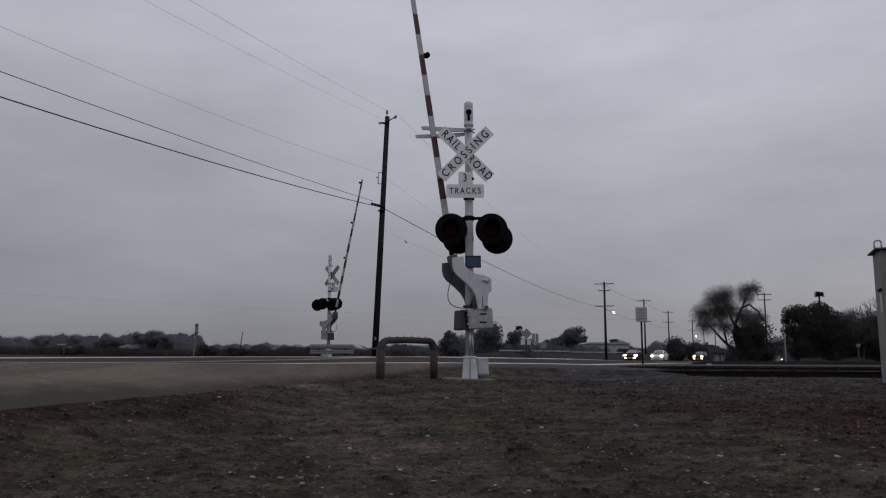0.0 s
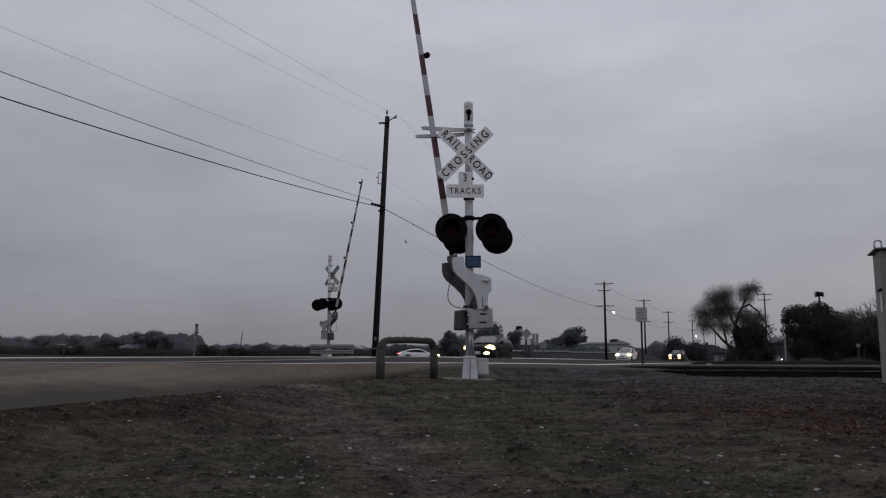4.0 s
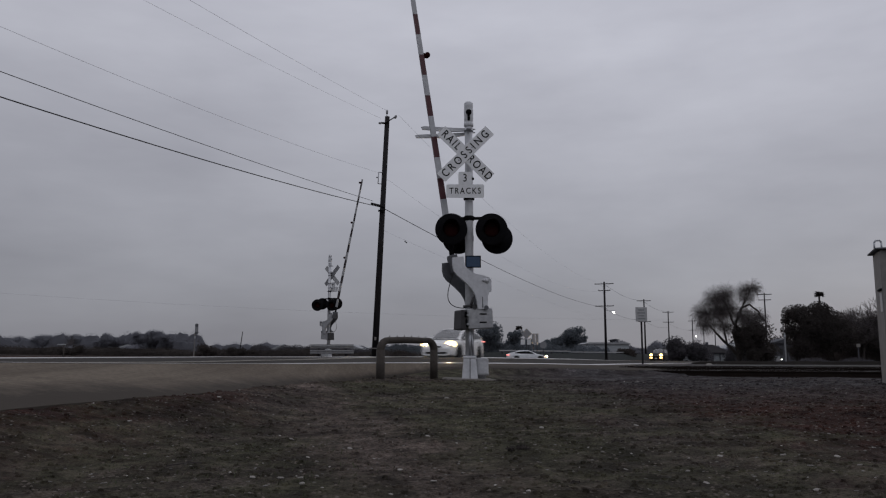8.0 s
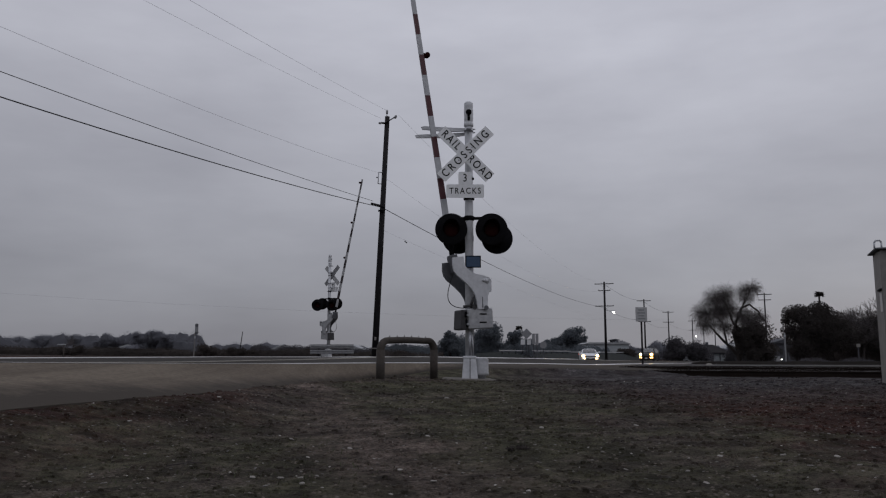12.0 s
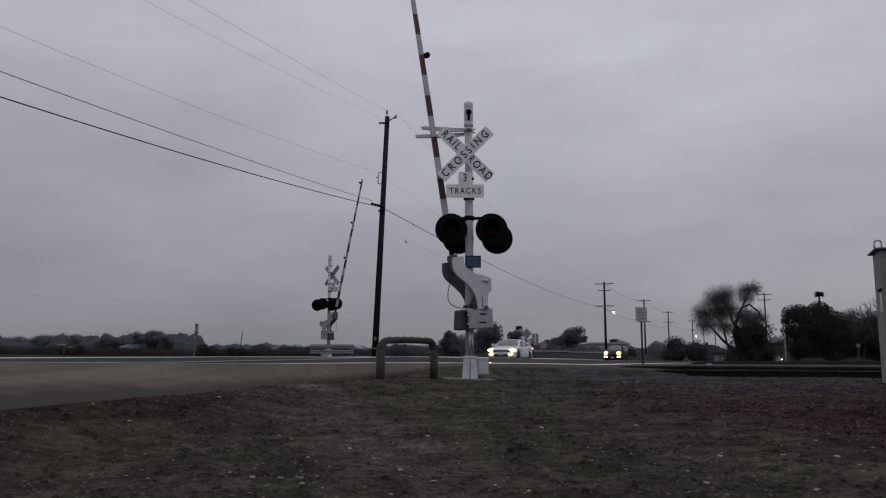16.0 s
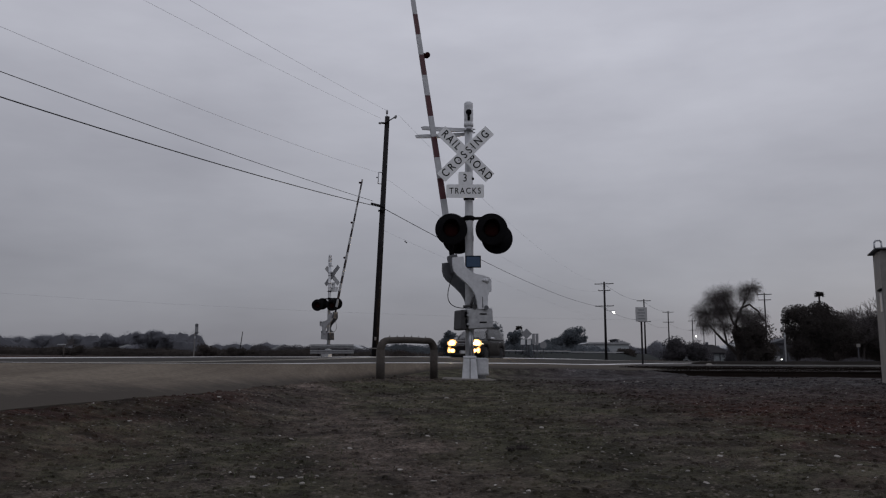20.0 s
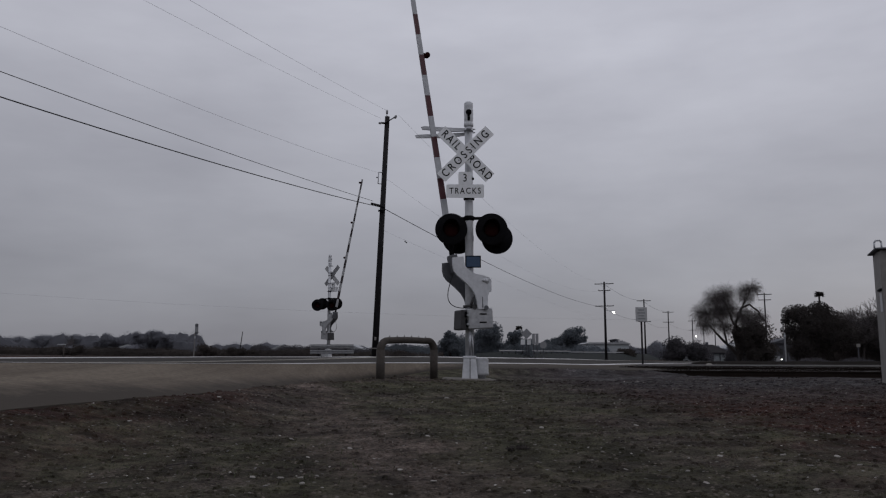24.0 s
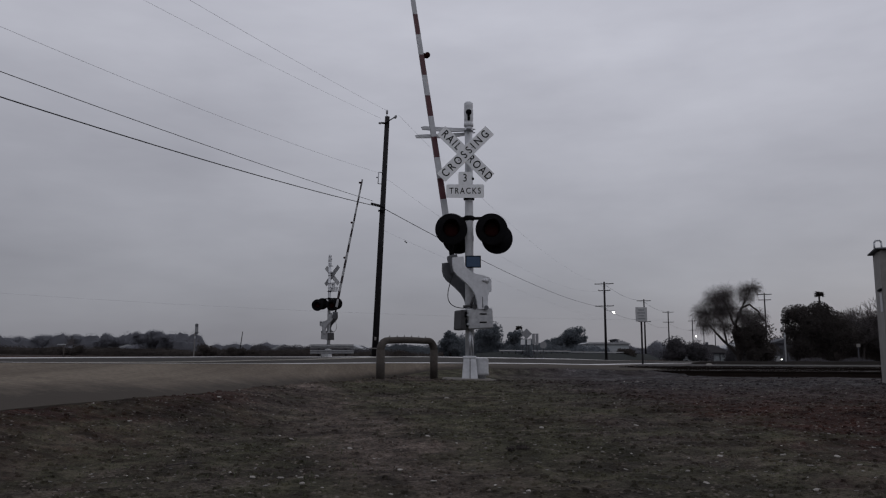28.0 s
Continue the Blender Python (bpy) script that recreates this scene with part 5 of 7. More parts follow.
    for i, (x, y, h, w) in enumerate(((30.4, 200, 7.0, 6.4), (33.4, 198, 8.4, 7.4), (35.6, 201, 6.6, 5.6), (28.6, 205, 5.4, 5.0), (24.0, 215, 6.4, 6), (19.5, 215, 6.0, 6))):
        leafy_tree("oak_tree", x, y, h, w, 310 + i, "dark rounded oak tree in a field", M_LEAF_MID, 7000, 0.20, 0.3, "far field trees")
    palm_tree(20.2, 205, 8.3, 330, 1.1)
    palm_tree(78.5, 160, 13.7, 331, 1.15)
    # bare spreading tree
    t = thing("bare_tree", on_ground(42.1, 110), "large spreading bare winter tree with drooping twigs", "tree")
    ways = (((0, 0, -0.1), (-0.2, 0.1, 0.9), (-1.6, 0.3, 2.4), (-3.2, 0.2, 3.9), (-4.3, 0, 5.2)), ((-0.05, 0, 0.6), (-0.3, -0.2, 2.2), (-0.85, -0.3, 4.0), (-0.5, -0.2, 4.8), (-1.2, 0, 6.6), (-1.8, 0.2, 8.4)), ((0, 0, -0.1), (0.1, 0, 0.8), (0.3, 0.2, 2.4), (0.2, 0.3, 4.0), (-0.25, 0.2, 5.2), (0.25, 0, 6.1), (0.6, 0, 7.1), (1.8, -0.1, 7.6), (3.1, 0, 6.6), (3.8, 0, 5.4)), ((0.6, 0, 7.1), (1.3, 0.2, 8.0), (1.9, 0.2, 8.9), (2.0, 0.2, 9.6)), ((-1.6, 0.3, 2.4), (-1.9, 0.5, 4.6), (-2.8, 0.5, 6.6), (-3.1, 0.3, 8.2)))
    clumps = [(-4.6, 6.4, 1.4), (-3.2, 8.3, 1.4), (-1.7, 8.8, 1.3), (-2.7, 6.5, 1.7), (-4.7, 4.9, 1.1), (-1.1, 7.0, 1.3), (-2.2, 4.7, 1.0), (1.3, 9.5, 0.9), (2.4, 9.7, 0.9), (1.1, 8.4, 0.8), (1.4, 5.4, 1.5), (3.2, 5.9, 1.0), (0.3, 6.2, 1.0)]
    ways = [[(x, y, z * 1.08) for x, y, z in w] for w in ways]
    limbs, twigs = drooping_crown(ways, [(x, z * 1.08, r * 1.2) for x, z, r in clumps], 29)
    part("trunk", limbs, M_BARK, t)
    part("crown", twigs, M_TWIG, t)
    # big dark bush beside it and the brown thicket
    t = thing("broad_tree", on_ground(38.6, 80), "large dense dark evergreen tree", "tree")
    blobs = [(-2.3, 0, 5.2, 1.0), (-2.7, 0, 3.4, 0.8), (-1.3, 0.3, 5.4, 0.9), (0.5, 0, 5.6, 1.0), (1.2, 0.2, 5.2, 1.0), (-0.6, -0.6, 4.0, 2.0), (2.0, 0, 4.4, 1.2), (3.0, 0.2, 3.6, 1.1), (-1.6, -0.5, 2.2, 1.6), (0.8, -0.3, 2.9, 1.8), (2.6, 0, 2.8, 1.5), (3.9, 0.5, 2.9, 1.2), (-2.9, 0.2, 4.5, 0.5), (-1.7, 0.2, 1.1, 0.9)]
    tr = Solid().rod((0, 0, -0.1), (0, 0, 2.4), 0.35, 0.25, 10)
    for b in blobs:
        tr.rod((0, 0, 1.6), b[:3], 0.16, 0.05, 6)
    part("trunk", tr, M_BARK, t)
    part("crown", leaf_cloud(blobs, 42000, 0.09, 61, 0.38, 0.95), M_LEAF, t)
    for i, (x, y, h) in enumerate(((46.4, 82, 6.9), (48.6, 84, 6.6), (50.4, 84, 6.2), (44.6, 82, 6.3), (47.4, 86, 7.2), (45.6, 85, 7.0), (62.5, 118, 8.4), (66.0, 120, 8.0))):
        t = thing("bare_tree", on_ground(x, y), "twiggy brown bare winter tree", "tree", "winter thicket")
        li, tw = branchy(h, 400 + i, 0.8, 5, 3, 0.12, twig=0.016)
        part("trunk", li, M_BARK, t)
        part("crown", tw, M_TWIG, t)
    mound_bush(44.3, 109, 3.3, 6.2, 74, "tall dark ivy-like bush beside the trunk", M_LEAF, 5200, 0.15)
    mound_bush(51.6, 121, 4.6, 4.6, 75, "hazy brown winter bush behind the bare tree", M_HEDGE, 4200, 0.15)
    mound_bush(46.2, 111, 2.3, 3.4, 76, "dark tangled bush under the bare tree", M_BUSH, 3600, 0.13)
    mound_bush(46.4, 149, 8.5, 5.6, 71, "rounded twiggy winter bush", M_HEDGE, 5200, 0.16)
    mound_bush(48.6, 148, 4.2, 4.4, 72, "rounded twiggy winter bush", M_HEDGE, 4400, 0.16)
    mound_bush(35.2, 149, 3.4, 3.0, 73, "small grey winter bush", M_BUSH, 1200, 0.2)


def palm_tree(x, y, h, seed, r):
    t = thing("palm_tree", on_ground(x, y), "tall slender fan palm with a round crown", "tree", "palms")
    rnd = random.Random(seed)
    part("trunk", Solid().rod((0, 0, -0.1), (0, 0, h), 0.24, 0.17, 10), M_BARK, t)
    so = Solid()
    for i in range(60):
        a, e = rnd.uniform(0, 6.28), rnd.uniform(-0.5, 0.7)
        d = Vector((math.cos(a) * math.cos(e), math.sin(a) * math.cos(e), math.sin(e)))
        s = Vector((-math.sin(a), math.cos(a), 0))
        c = Vector((0, 0, h))
        m, q = c + d * r * 0.62, c + d * r * rnd.uniform(0.85, 1.1) - Vector((0, 0, r * 0.16))
        so.put([c, m - s * r * 0.28, q, m + s * r * 0.28], [(0, 1, 2, 3)])
    part("crown", so, M_LEAF, t)


# ---- buildings, signs and small roadside things ----
def shed(x, y, w, d, h, label, bays=6, roof=0.7):
    t = thing("shed", on_ground(x, y), label, "building")
    part("wall", Solid().box(w, d, h, pose(0, 0, h / 2), 0.02), M_BUILDING, t)
    part("roof", Solid().slab([(-w / 2 - 0.3, h), (w / 2 + 0.3, h), (w / 2 + 0.3, h + roof * 0.3), (w / 2 - 0.6, h + roof), (-w / 2 + 0.6, h + roof), (-w / 2 - 0.3, h + roof * 0.3)][::-1], d + 0.6), M_ROOF, t)
    for i in range(bays):
        xx = -w / 2 + (i + 0.5) * w / bays
        if i % 2 == 0:
            dr = part("door", Solid().box(w / bays * 0.55, 0.08, h * 0.62, pose(xx, -d / 2 - 0.02, h * 0.31), 0.01), M_ROOF, t)
        else:
            part("window", Solid().box(w / bays * 0.4, 0.08, h * 0.22, pose(xx, -d / 2 - 0.02, h * 0.62), 0.01), M_DARKHOLE, t)
    return t


def gabled_house(x, y, w, d, h, turn, label, skin=(M_BUILDING, M_ROOF)):
    t = thing("house", on_ground(x, y, turn), label, "house", "far houses")
    part("wall", Solid().box(w, d, h, pose(0, 0, h / 2), 0.02), skin[0], t)
    so = Solid().slab([(-w / 2 - 0.4, h - 0.05), (w / 2 + 0.4, h - 0.05), (w / 2 + 0.4, h + 0.1), (0, h + w * 0.22), (-w / 2 - 0.4, h + 0.1)][::-1], d + 0.6)
    part("roof", so, skin[1], t)
    for i in (-1, 1):
        part("window", Solid().box(w * 0.16, 0.08, h * 0.3, pose(i * w * 0.25, -d / 2 - 0.02, h * 0.55), 0.01), M_DARKHOLE, t)
    part("door", Solid().box(w * 0.12, 0.08, h * 0.66, pose(0, -d / 2 - 0.02, h * 0.33), 0.01), M_DARKHOLE, t)


def hip_house(x, y, w, d, h, rise, label):
    """A low house under a dark hipped roof with deep eaves."""
    t = thing("house", on_ground(x, y), label, "house", "far houses")
    part("wall", Solid().box(w, d, h, pose(0, 0, h / 2), 0.02), M_BUILDING, t)
    a, b, e = w / 2 + 0.5, d / 2 + 0.5, w / 2 - d * 0.34
    part("roof", Solid().put([(-a, -b, h - 0.1), (a, -b, h - 0.1), (a, b, h - 0.1), (-a, b, h - 0.1), (-a, -b, h + 0.08), (a, -b, h + 0.08), (a, b, h + 0.08), (-a, b, h + 0.08), (-e, 0, h + rise), (e, 0, h + rise)],
                             [(3, 2, 1, 0), (0, 1, 5, 4), (1, 2, 6, 5), (2, 3, 7, 6), (3, 0, 4, 7), (4, 5, 9, 8), (5, 6, 9), (6, 7, 8, 9), (7, 4, 8)]), M_POLE, t, "dark hipped roof")
    part("chimney", Solid().box(0.5, 0.5, 1.0, pose(e * 0.6, 0.2, h + rise), 0.02), M_BARN, t)
    part("garage_door", Solid().box(w * 0.26, 0.08, h * 0.72, pose(w * 0.05, -d / 2 - 0.02, h * 0.36), 0.01), M_BARN, t)
    part("window", Solid().box(w * 0.12, 0.08, h * 0.36, pose(-w * 0.28, -d / 2 - 0.02, h * 0.56), 0.01), M_DARKHOLE, t)
    part("porch_post", Solid().box(0.16, 0.16, h - 0.1, pose(w * 0.30, -d / 2 - 0.35, (h - 0.1) / 2), 0.01), M_BARN, t)


def sign_on_post(x, y, z_top, w, h, shape, label, face=M_SIGN, turn=0, posts=1, bars=0):
    g = ground_z(x, y)
    t = thing("road_sign", pose(x, y, g - 0.03, 0, 0, turn), label, "road sign")
    top = z_top - g + 0.03
    for i in range(posts):
        xx = 0 if posts == 1 else (-w * 0.32 + 0.64 * w * i / (posts - 1))
        # posts beyond 60 m get a paler colour that stands in for haze
        part("post", Solid().box(0.09, 0.07, top - 0.05, pose(xx, 0.05, (top - 0.05) / 2), 0.008), M_POLE if y < 60 else M_BARN, t)
    c = top - h / 2
    if shape == "box":
        pts = [(-w / 2, c - h / 2), (w / 2, c - h / 2), (w / 2, c + h / 2), (-w / 2, c + h / 2)]
    elif shape == "diamond":
        pts = [(0, c - h / 2), (w / 2, c), (0, c + h / 2), (-w / 2, c)]
    else:
        pts = [(w / 2 * math.cos(i * math.pi / 10), c + h / 2 * math.sin(i * math.pi / 10)) for i in range(20)]
    pl = part("panel", Solid().slab(pts, 0.012), face, t)
    for i in range(bars):
        part("text_bar", Solid().box(w * (0.66 if i % 2 else 0.5), 0.003, h * 0.09, pose(0, -0.0085, c + h * (0.30 - 0.2 * i)), 0.0006), M_SIGNBACK, pl)
    return t


def build_roadside():
    shed(38.2, 184, 10.0, 9, 3.5, "long low pale metal farm shed", 1, 0.45)
    gabled_house(47.6, 215, 1.7, 2, 5.2, 8, "dark narrow gabled farm outbuilding", (M_BARN, M_BARN))
    gabled_house(-107, 262, 5.2, 6, 3.5, 24, "low dark farm shed with a pale roof", (M_BARN, M_ROOF))
    gabled_house(-62, 300, 9, 8, 3.4, 15, "small far pale gabled house")
    gabled_house(-38, 330, 10, 8, 3.6, -10, "small far pale gabled house")
    gabled_house(-19, 300, 9, 8, 3.0, 5, "small far pale gabled house")
    gabled_house(-8, 290, 8, 8, 3.2, 20, "small far pale gabled house")
    gabled_house(79, 205, 9, 8, 3.0, 12, "small far grey gabled house")
    hip_house(53.6, 162, 10.2, 6.5, 1.75, 1.75, "low pale house under a dark hipped roof")
    gabled_house(49.9, 114, 3.0, 3, 2.75, 0, "small dark gabled outbuilding beside the tracks", (M_BARN, M_BARN))
    t = thing("yard_lamp", on_ground(48.95, 112), "small lit white yard lamp on a short post", "lamp")
    part("post", Solid().rod((0, 0, 0), (0, 0, 0.36), 0.05, 0.04, 8), M_POLE, t)
    part("globe", Solid().lathe([(0.03, 0.32), (0.05, 0.34), (0.065, 0.39), (0.05, 0.44), (0.01, 0.46)], None, 12), M_LAMP, t, "glowing white globe")
    t = thing("utility_box", on_ground(48.3, 112), "pale grey utility box on the verge", "utility box")
    part("body", Solid().box(0.65, 0.5, 0.85, pose(0, 0, 0.42), 0.04), M_SIGNBACK, t)
    part("door", Solid().box(0.5, 0.03, 0.65, pose(0, -0.26, 0.42), 0.01), M_BOXGREY, t)
    sign_on_post(39.75, 74, 1.62, 0.38, 0.30, "box", "small pale sign by the brown thicket", M_CASE, 0, 1, 0)
    tagged(part("rock", Solid().lathe([(0.02, -0.04), (0.12, -0.03), (0.16, 0.05), (0.13, 0.14), (0.06, 0.20), (0.01, 0.205)], Matrix.Diagonal((1.2, 0.8, 1.0, 1)), 7), M_PALE, m=pose(9.44, 27.5, 0.06, 0, 0, 10)), "pale broken rock lying between the rails", "rock")
    # speed sign and others
    sign_on_post(10.83, 42, 3.15, 0.63, 0.78, "box", "pale rectangular roadside sign on a dark post", M_SIGNDIM, 0, 1, 4)
    sign_on_post(9.75, 90, 3.65, 1.25, 1.25, "diamond", "grey diamond road sign on a post", M_SIGNBACK, 0, 1, 0)
    sign_on_post(10.1, 91, 2.40, 0.50, 0.62, "box", "small white sign panel on a post", M_SIGN, 0, 1, 0)
    sign_on_post(9.4, 91, 2.40, 0.50, 0.62, "box", "small white sign panel on a post", M_SIGN, 0, 1, 0)
    sign_on_post(10.55, 90, 3.05, 0.34, 1.25, "box", "tall narrow pale sign panel", M_SIGNBACK, 0, 1, 0)
    sign_on_post(10.95, 90, 3.05, 0.34, 1.25, "box", "tall narrow pale sign panel", M_SIGNBACK, 0, 1, 0)
    sign_on_post(11.15, 86, 2.05, 0.76, 0.76, "round", "round grey railway warning sign", M_SIGNBACK, 0, 1, 0)
    # paddle marker on a pale post
    t = thing("marker_post", pose(-9.66, 30, 0.0), "slim pale marker post with dark paddle", "marker")
    part("post", Solid().box(0.035, 0.03, 1.40, pose(0, 0.02, 0.70), 0.006), M_CASE, t)
    tip = [(0.06 * math.cos(i * math.pi / 8), 1.74 + 0.03 * math.sin(i * math.pi / 8)) for i in range(9)]
    pad = part("paddle", Solid().slab(([(-0.06, 1.36), (0.06, 1.36)] + tip)[::-1], 0.02, pose(0.075, 0, 0)), M_GREYDARK, t)
    part("band", Solid().box(0.114, 0.024, 0.20, pose(0.075, 0, 1.55), 0.003), M_SIGNBACK, pad, "paler grey band")
    part("panel", Solid().box(0.05, 0.01, 0.10, pose(0.02, 0, 1.24), 0.003), M_GALV, t)
    t = thing("marker_post", pose(-14.7, 30, 0.1), "short rusty slim roadside marker post", "marker")
    part("post", Solid().rod((0, 0, 0), (0, 0, 0.85), 0.03, 0.025, 8), M_RUSTPIPE, t)
    part("cap", Solid().box(0.35, 0.02, 0.05, pose(-0.1, 0, 0.86), 0.005), M_GALV, t)
    t = thing("marker_post", on_ground(17.7, 40), "slim white roadside marker post", "marker")
    part("post", Solid().box(0.07, 0.05, 1.5, pose(0, 0, 0.75), 0.008), M_SIGNBACK, t)
    part("reflector", Solid().box(0.07, 0.01, 0.10, pose(0, -0.03, 1.35), 0.002), M_GALV, t)
    t = thing("leaning_pole", on_ground(-39.5, 150), "thin leaning far timber pole", "pole")
    part("pole", Solid().rod((0, 0, 0), (0.55, 0, 4.75), 0.10, 0.07, 8), M_POLE, t)
    # lamps on far poles
    for x, y, z, px in ((28.0, 126, 7.62, 26.55), (84.6, 258, 6.9, 83.5)):
        t = thing("street_lamp", pose(x, y, z), "lit white street lamp on a pole arm", "street lamp", "far street lamps")
        part("arm", Solid().rod((px - x, 0, 0.25), (0, 0, 0.12), 0.035, 0.03, 8), M_GALV, t)
        part("housing", Solid().box(0.5, 0.3, 0.14, pose(0.05, 0, 0.10), 0.03), M_GALV, t)
        part("lamp", Solid().lathe([(0.05, -0.24), (0.14, -0.20), (0.20, -0.07), (0.15, 0.05)], None, 16), M_LAMP, t, "glowing white lamp globe")
    # long pale guardrail on the far bank
    for (x0, y0, x1, y1, z) in ((8.0, 110, 21.5, 130, 1.26), (21.5, 130, 36.0, 150, 1.13)):
        t = thing("guardrail", pose(x0, y0, z - 0.55, 0, 0, math.degrees(math.atan2(y1 - y0, x1 - x0))), "long pale guardrail on a grass bank", "guardrail")
        ln = math.hypot(x1 - x0, y1 - y0)
        part("beam", Solid().box(ln, 0.06, 0.15, pose(ln / 2, 0, 0.5), 0.01), M_SIGNDIM, t)
        for i in range(int(ln / 2)):
            part("post", Solid().box(0.10, 0.10, 0.5, pose(1 + 2 * i, 0.1, 0.28), 0.01), M_BANK, t)
    rows = []
    for i in range(31):
        u = i / 30
        x, y = 2.0 + 40 * u, 104 + 54 * u
        lift = smooth(0.0, 0.14, u)
        rows.append([(x + dx, y + dy, -0.9 + (z + 0.9) * lift) for dx, dy, z in ((3, -4.5, -0.9), (1.4, -2.1, 0.1 - 0.2 * u), (0, 0.2, 1.04 - 0.22 * u), (-2, 3, 0.95 - 0.2 * u), (-4, 6, -0.9))])
    tagged(part("grass_bank", Solid().grid([r[::-1] for r in rows]), M_BANK), "low dark grass bank beside the far road", "bank", kind="structure")


build_background()
build_roadside()


# ---- vehicles ----
def along(table, x):
    if x <= table[0][0]:
        return table[0][1]
    for (a, u), (b, v) in zip(table, table[1:]):
        if x <= b:
            t = (x - a) / (b - a)
            return u + (v - u) * t
    return table[-1][1]


def soft_along(table, x, w=0.10):
    return (along(table, x - w) + 2 * along(table, x) + along(table, x + w)) / 4


def vehicle(label, paint, length, width, wheelbase, axle, radius, deck, roof, pillars, head, bowl, spec):
    """deck: hood, belt and tail line; roof: the cabin's line; pillars: side window spans; x points forwards."""
    t = thing("car", pose(0, 0, 0), label, "car", "passing cars")
    hl = length / 2
    hw = width / 2
    ax = (axle, axle - wheelbase)

    def half(x):
        u = abs(x) / hl
        return hw * (1 - 0.05 * u ** 2 - 0.17 * u ** 9)

    def low(x):
        z = 0.19 + 0.05 * smooth(0.80, 1.0, abs(x) / hl)
        for a in ax:
            d = abs(x - a)
            if d < radius + 0.07:
                z = max(z, radius + math.sqrt((radius + 0.07) ** 2 - d * d) * 0.98)
        return z
    xs = sorted(set([-hl + length * i / 84 for i in range(85)] + [a + sg * (radius + 0.069) for a in ax for sg in (-1, 1)]))
    rows = []
    for x in xs:
        zt, zb, w = soft_along(deck, x), low(x), half(x)
        zt = max(zt, zb + 0.06)
        g = zt - zb
        ring = [(x, w * 0.80, zb), (x, w * 0.97, zb + 0.02), (x, w, zb + 0.10 * g + 0.02), (x, w, zb + 0.42 * g), (x, w * 0.985, zb + 0.58 * g), (x, w * 0.975, zb + 0.80 * g), (x, w * 0.93, zt - 0.05 * g), (x, w * 0.84, zt), (x, w * 0.4, zt + 0.018), (x, 0, zt + 0.022)]
        rows.append([(x, -b, c) for _, b, c in ring] + [(x, b, c) for _, b, c in ring[::-1][1:]])
    so = Solid().grid([r[::-1] for r in rows], loop=True)
    n = len(rows[0])
    for r, rev in ((rows[0], False), (rows[-1], True)):
        so.put(r, [tuple(range(n)) if not rev else tuple(reversed(range(n)))])
    body = part("body", so, paint, t)
    part("underbody", Solid().box(length * 0.80, width * 0.78, 0.16, pose(-0.1, 0, 0.28), 0.03).box(length * 0.82, width * 0.62, 0.4, pose(0, 0, 0.5), 0.03), M_TRIM, t)
    # cabin
    x0, x1 = roof[0][0], roof[-1][0]
    peak = max(z for _, z in roof)
    base = lambda x: soft_along(deck, x) - 0.03
    wb = lambda x: half(x) * 0.93

    def wt(x):
        f = max(0.0, min(1.0, (soft_along(roof, x, 0.06) - base(x)) / (peak - base(x))))
        return wb(x) - (wb(x) - hw * 0.66) * f
    rows, xc = [], []
    for i in range(61):
        x = x0 + (x1 - x0) * i / 60
        zb, zr = base(x), max(base(x) + 0.02, soft_along(roof, x, 0.06))
        a, b = wb(x), wt(x)
        g = min(1, (zr - zb) * 4)
        ring = [(a, zb), (a + 0.004, zb + 0.05 * g), (a * 0.5 + b * 0.5 + 0.014, zb * 0.5 + zr * 0.5), (b + 0.016, zr - 0.085 * g), (b * 0.97, zr - 0.03 * g), (b * 0.88, zr - 0.006), (b * 0.5, zr + 0.012), (0, zr + 0.018)]
        rows.append([(x, -y, z) for y, z in ring] + [(x, y, z) for y, z in ring[::-1][1:]])
        xc.append(x)
    lo_s, hi_s = sorted(spec["windscreen"])
    lo_r, hi_r = sorted(spec["rear"])

    def kind_of(j, c):
        """Which pane a patch of the cabin's skin belongs to."""
        x = (xc[j] + xc[j + 1]) / 2
        side = min(c, 13 - c)
        if side in (5, 6) and lo_s < x < hi_s:
            return "windscreen"
        if side in (5, 6) and lo_r < x < hi_r:
            return "rear_window"
        if side in (1, 2):
            for k, (xa, xb) in enumerate(pillars):
                if xa < x < xb and rows[j][3][2] - rows[j][1][2] > 0.05:
                    return "side_window", k, c < 7
            if pillars[0][0] < x < pillars[-1][1]:
                return "door_pillar"
        return ""
    skins = {}
    for j in range(60):
        for c in range(14):
            v = [rows[j][c], rows[j + 1][c], rows[j + 1][c + 1], rows[j][c + 1]]
            skins.setdefault(kind_of(j, c), Solid()).put(v, [(0, 1, 2, 3)], None, 0, True)
    for key, so in skins.items():
        if not key:
            part("cabin", so, paint, t)
        elif key == "door_pillar":
            part("door_pillar", so, M_TRIM, t, "black window pillars")
        elif key == "windscreen":
            part("windscreen", so, M_SCREEN, t, "clear sloping windscreen")
        elif key == "rear_window":
            part("rear_window", so, M_SCREEN, t, "clear sloping rear window")
        else:
            part("side_window", so, M_SIDEGLASS, t, "dark tinted side window")
    lining = Solid()
    inner = [[(x, y * 0.965, z - 0.025) for x, y, z in r] for r in rows]
    for j in range(60):
        for c in range(14):
            if not kind_of(j, c):
                lining.put([inner[j][c], inner[j][c + 1], inner[j + 1][c + 1], inner[j + 1][c]], [(0, 1, 2, 3)])
    part("headliner", lining, M_CABIN, t)
    # upholstery seen through the glass
    floor = [[(x, -wb(x) * 0.97, base(x) + 0.055), (x, wb(x) * 0.97, base(x) + 0.055)] for x in xc[3:-4]]
    part("interior", Solid().grid(floor, smooth=False), M_CABIN, t)
    fx = spec["windscreen"][0] - 0.30
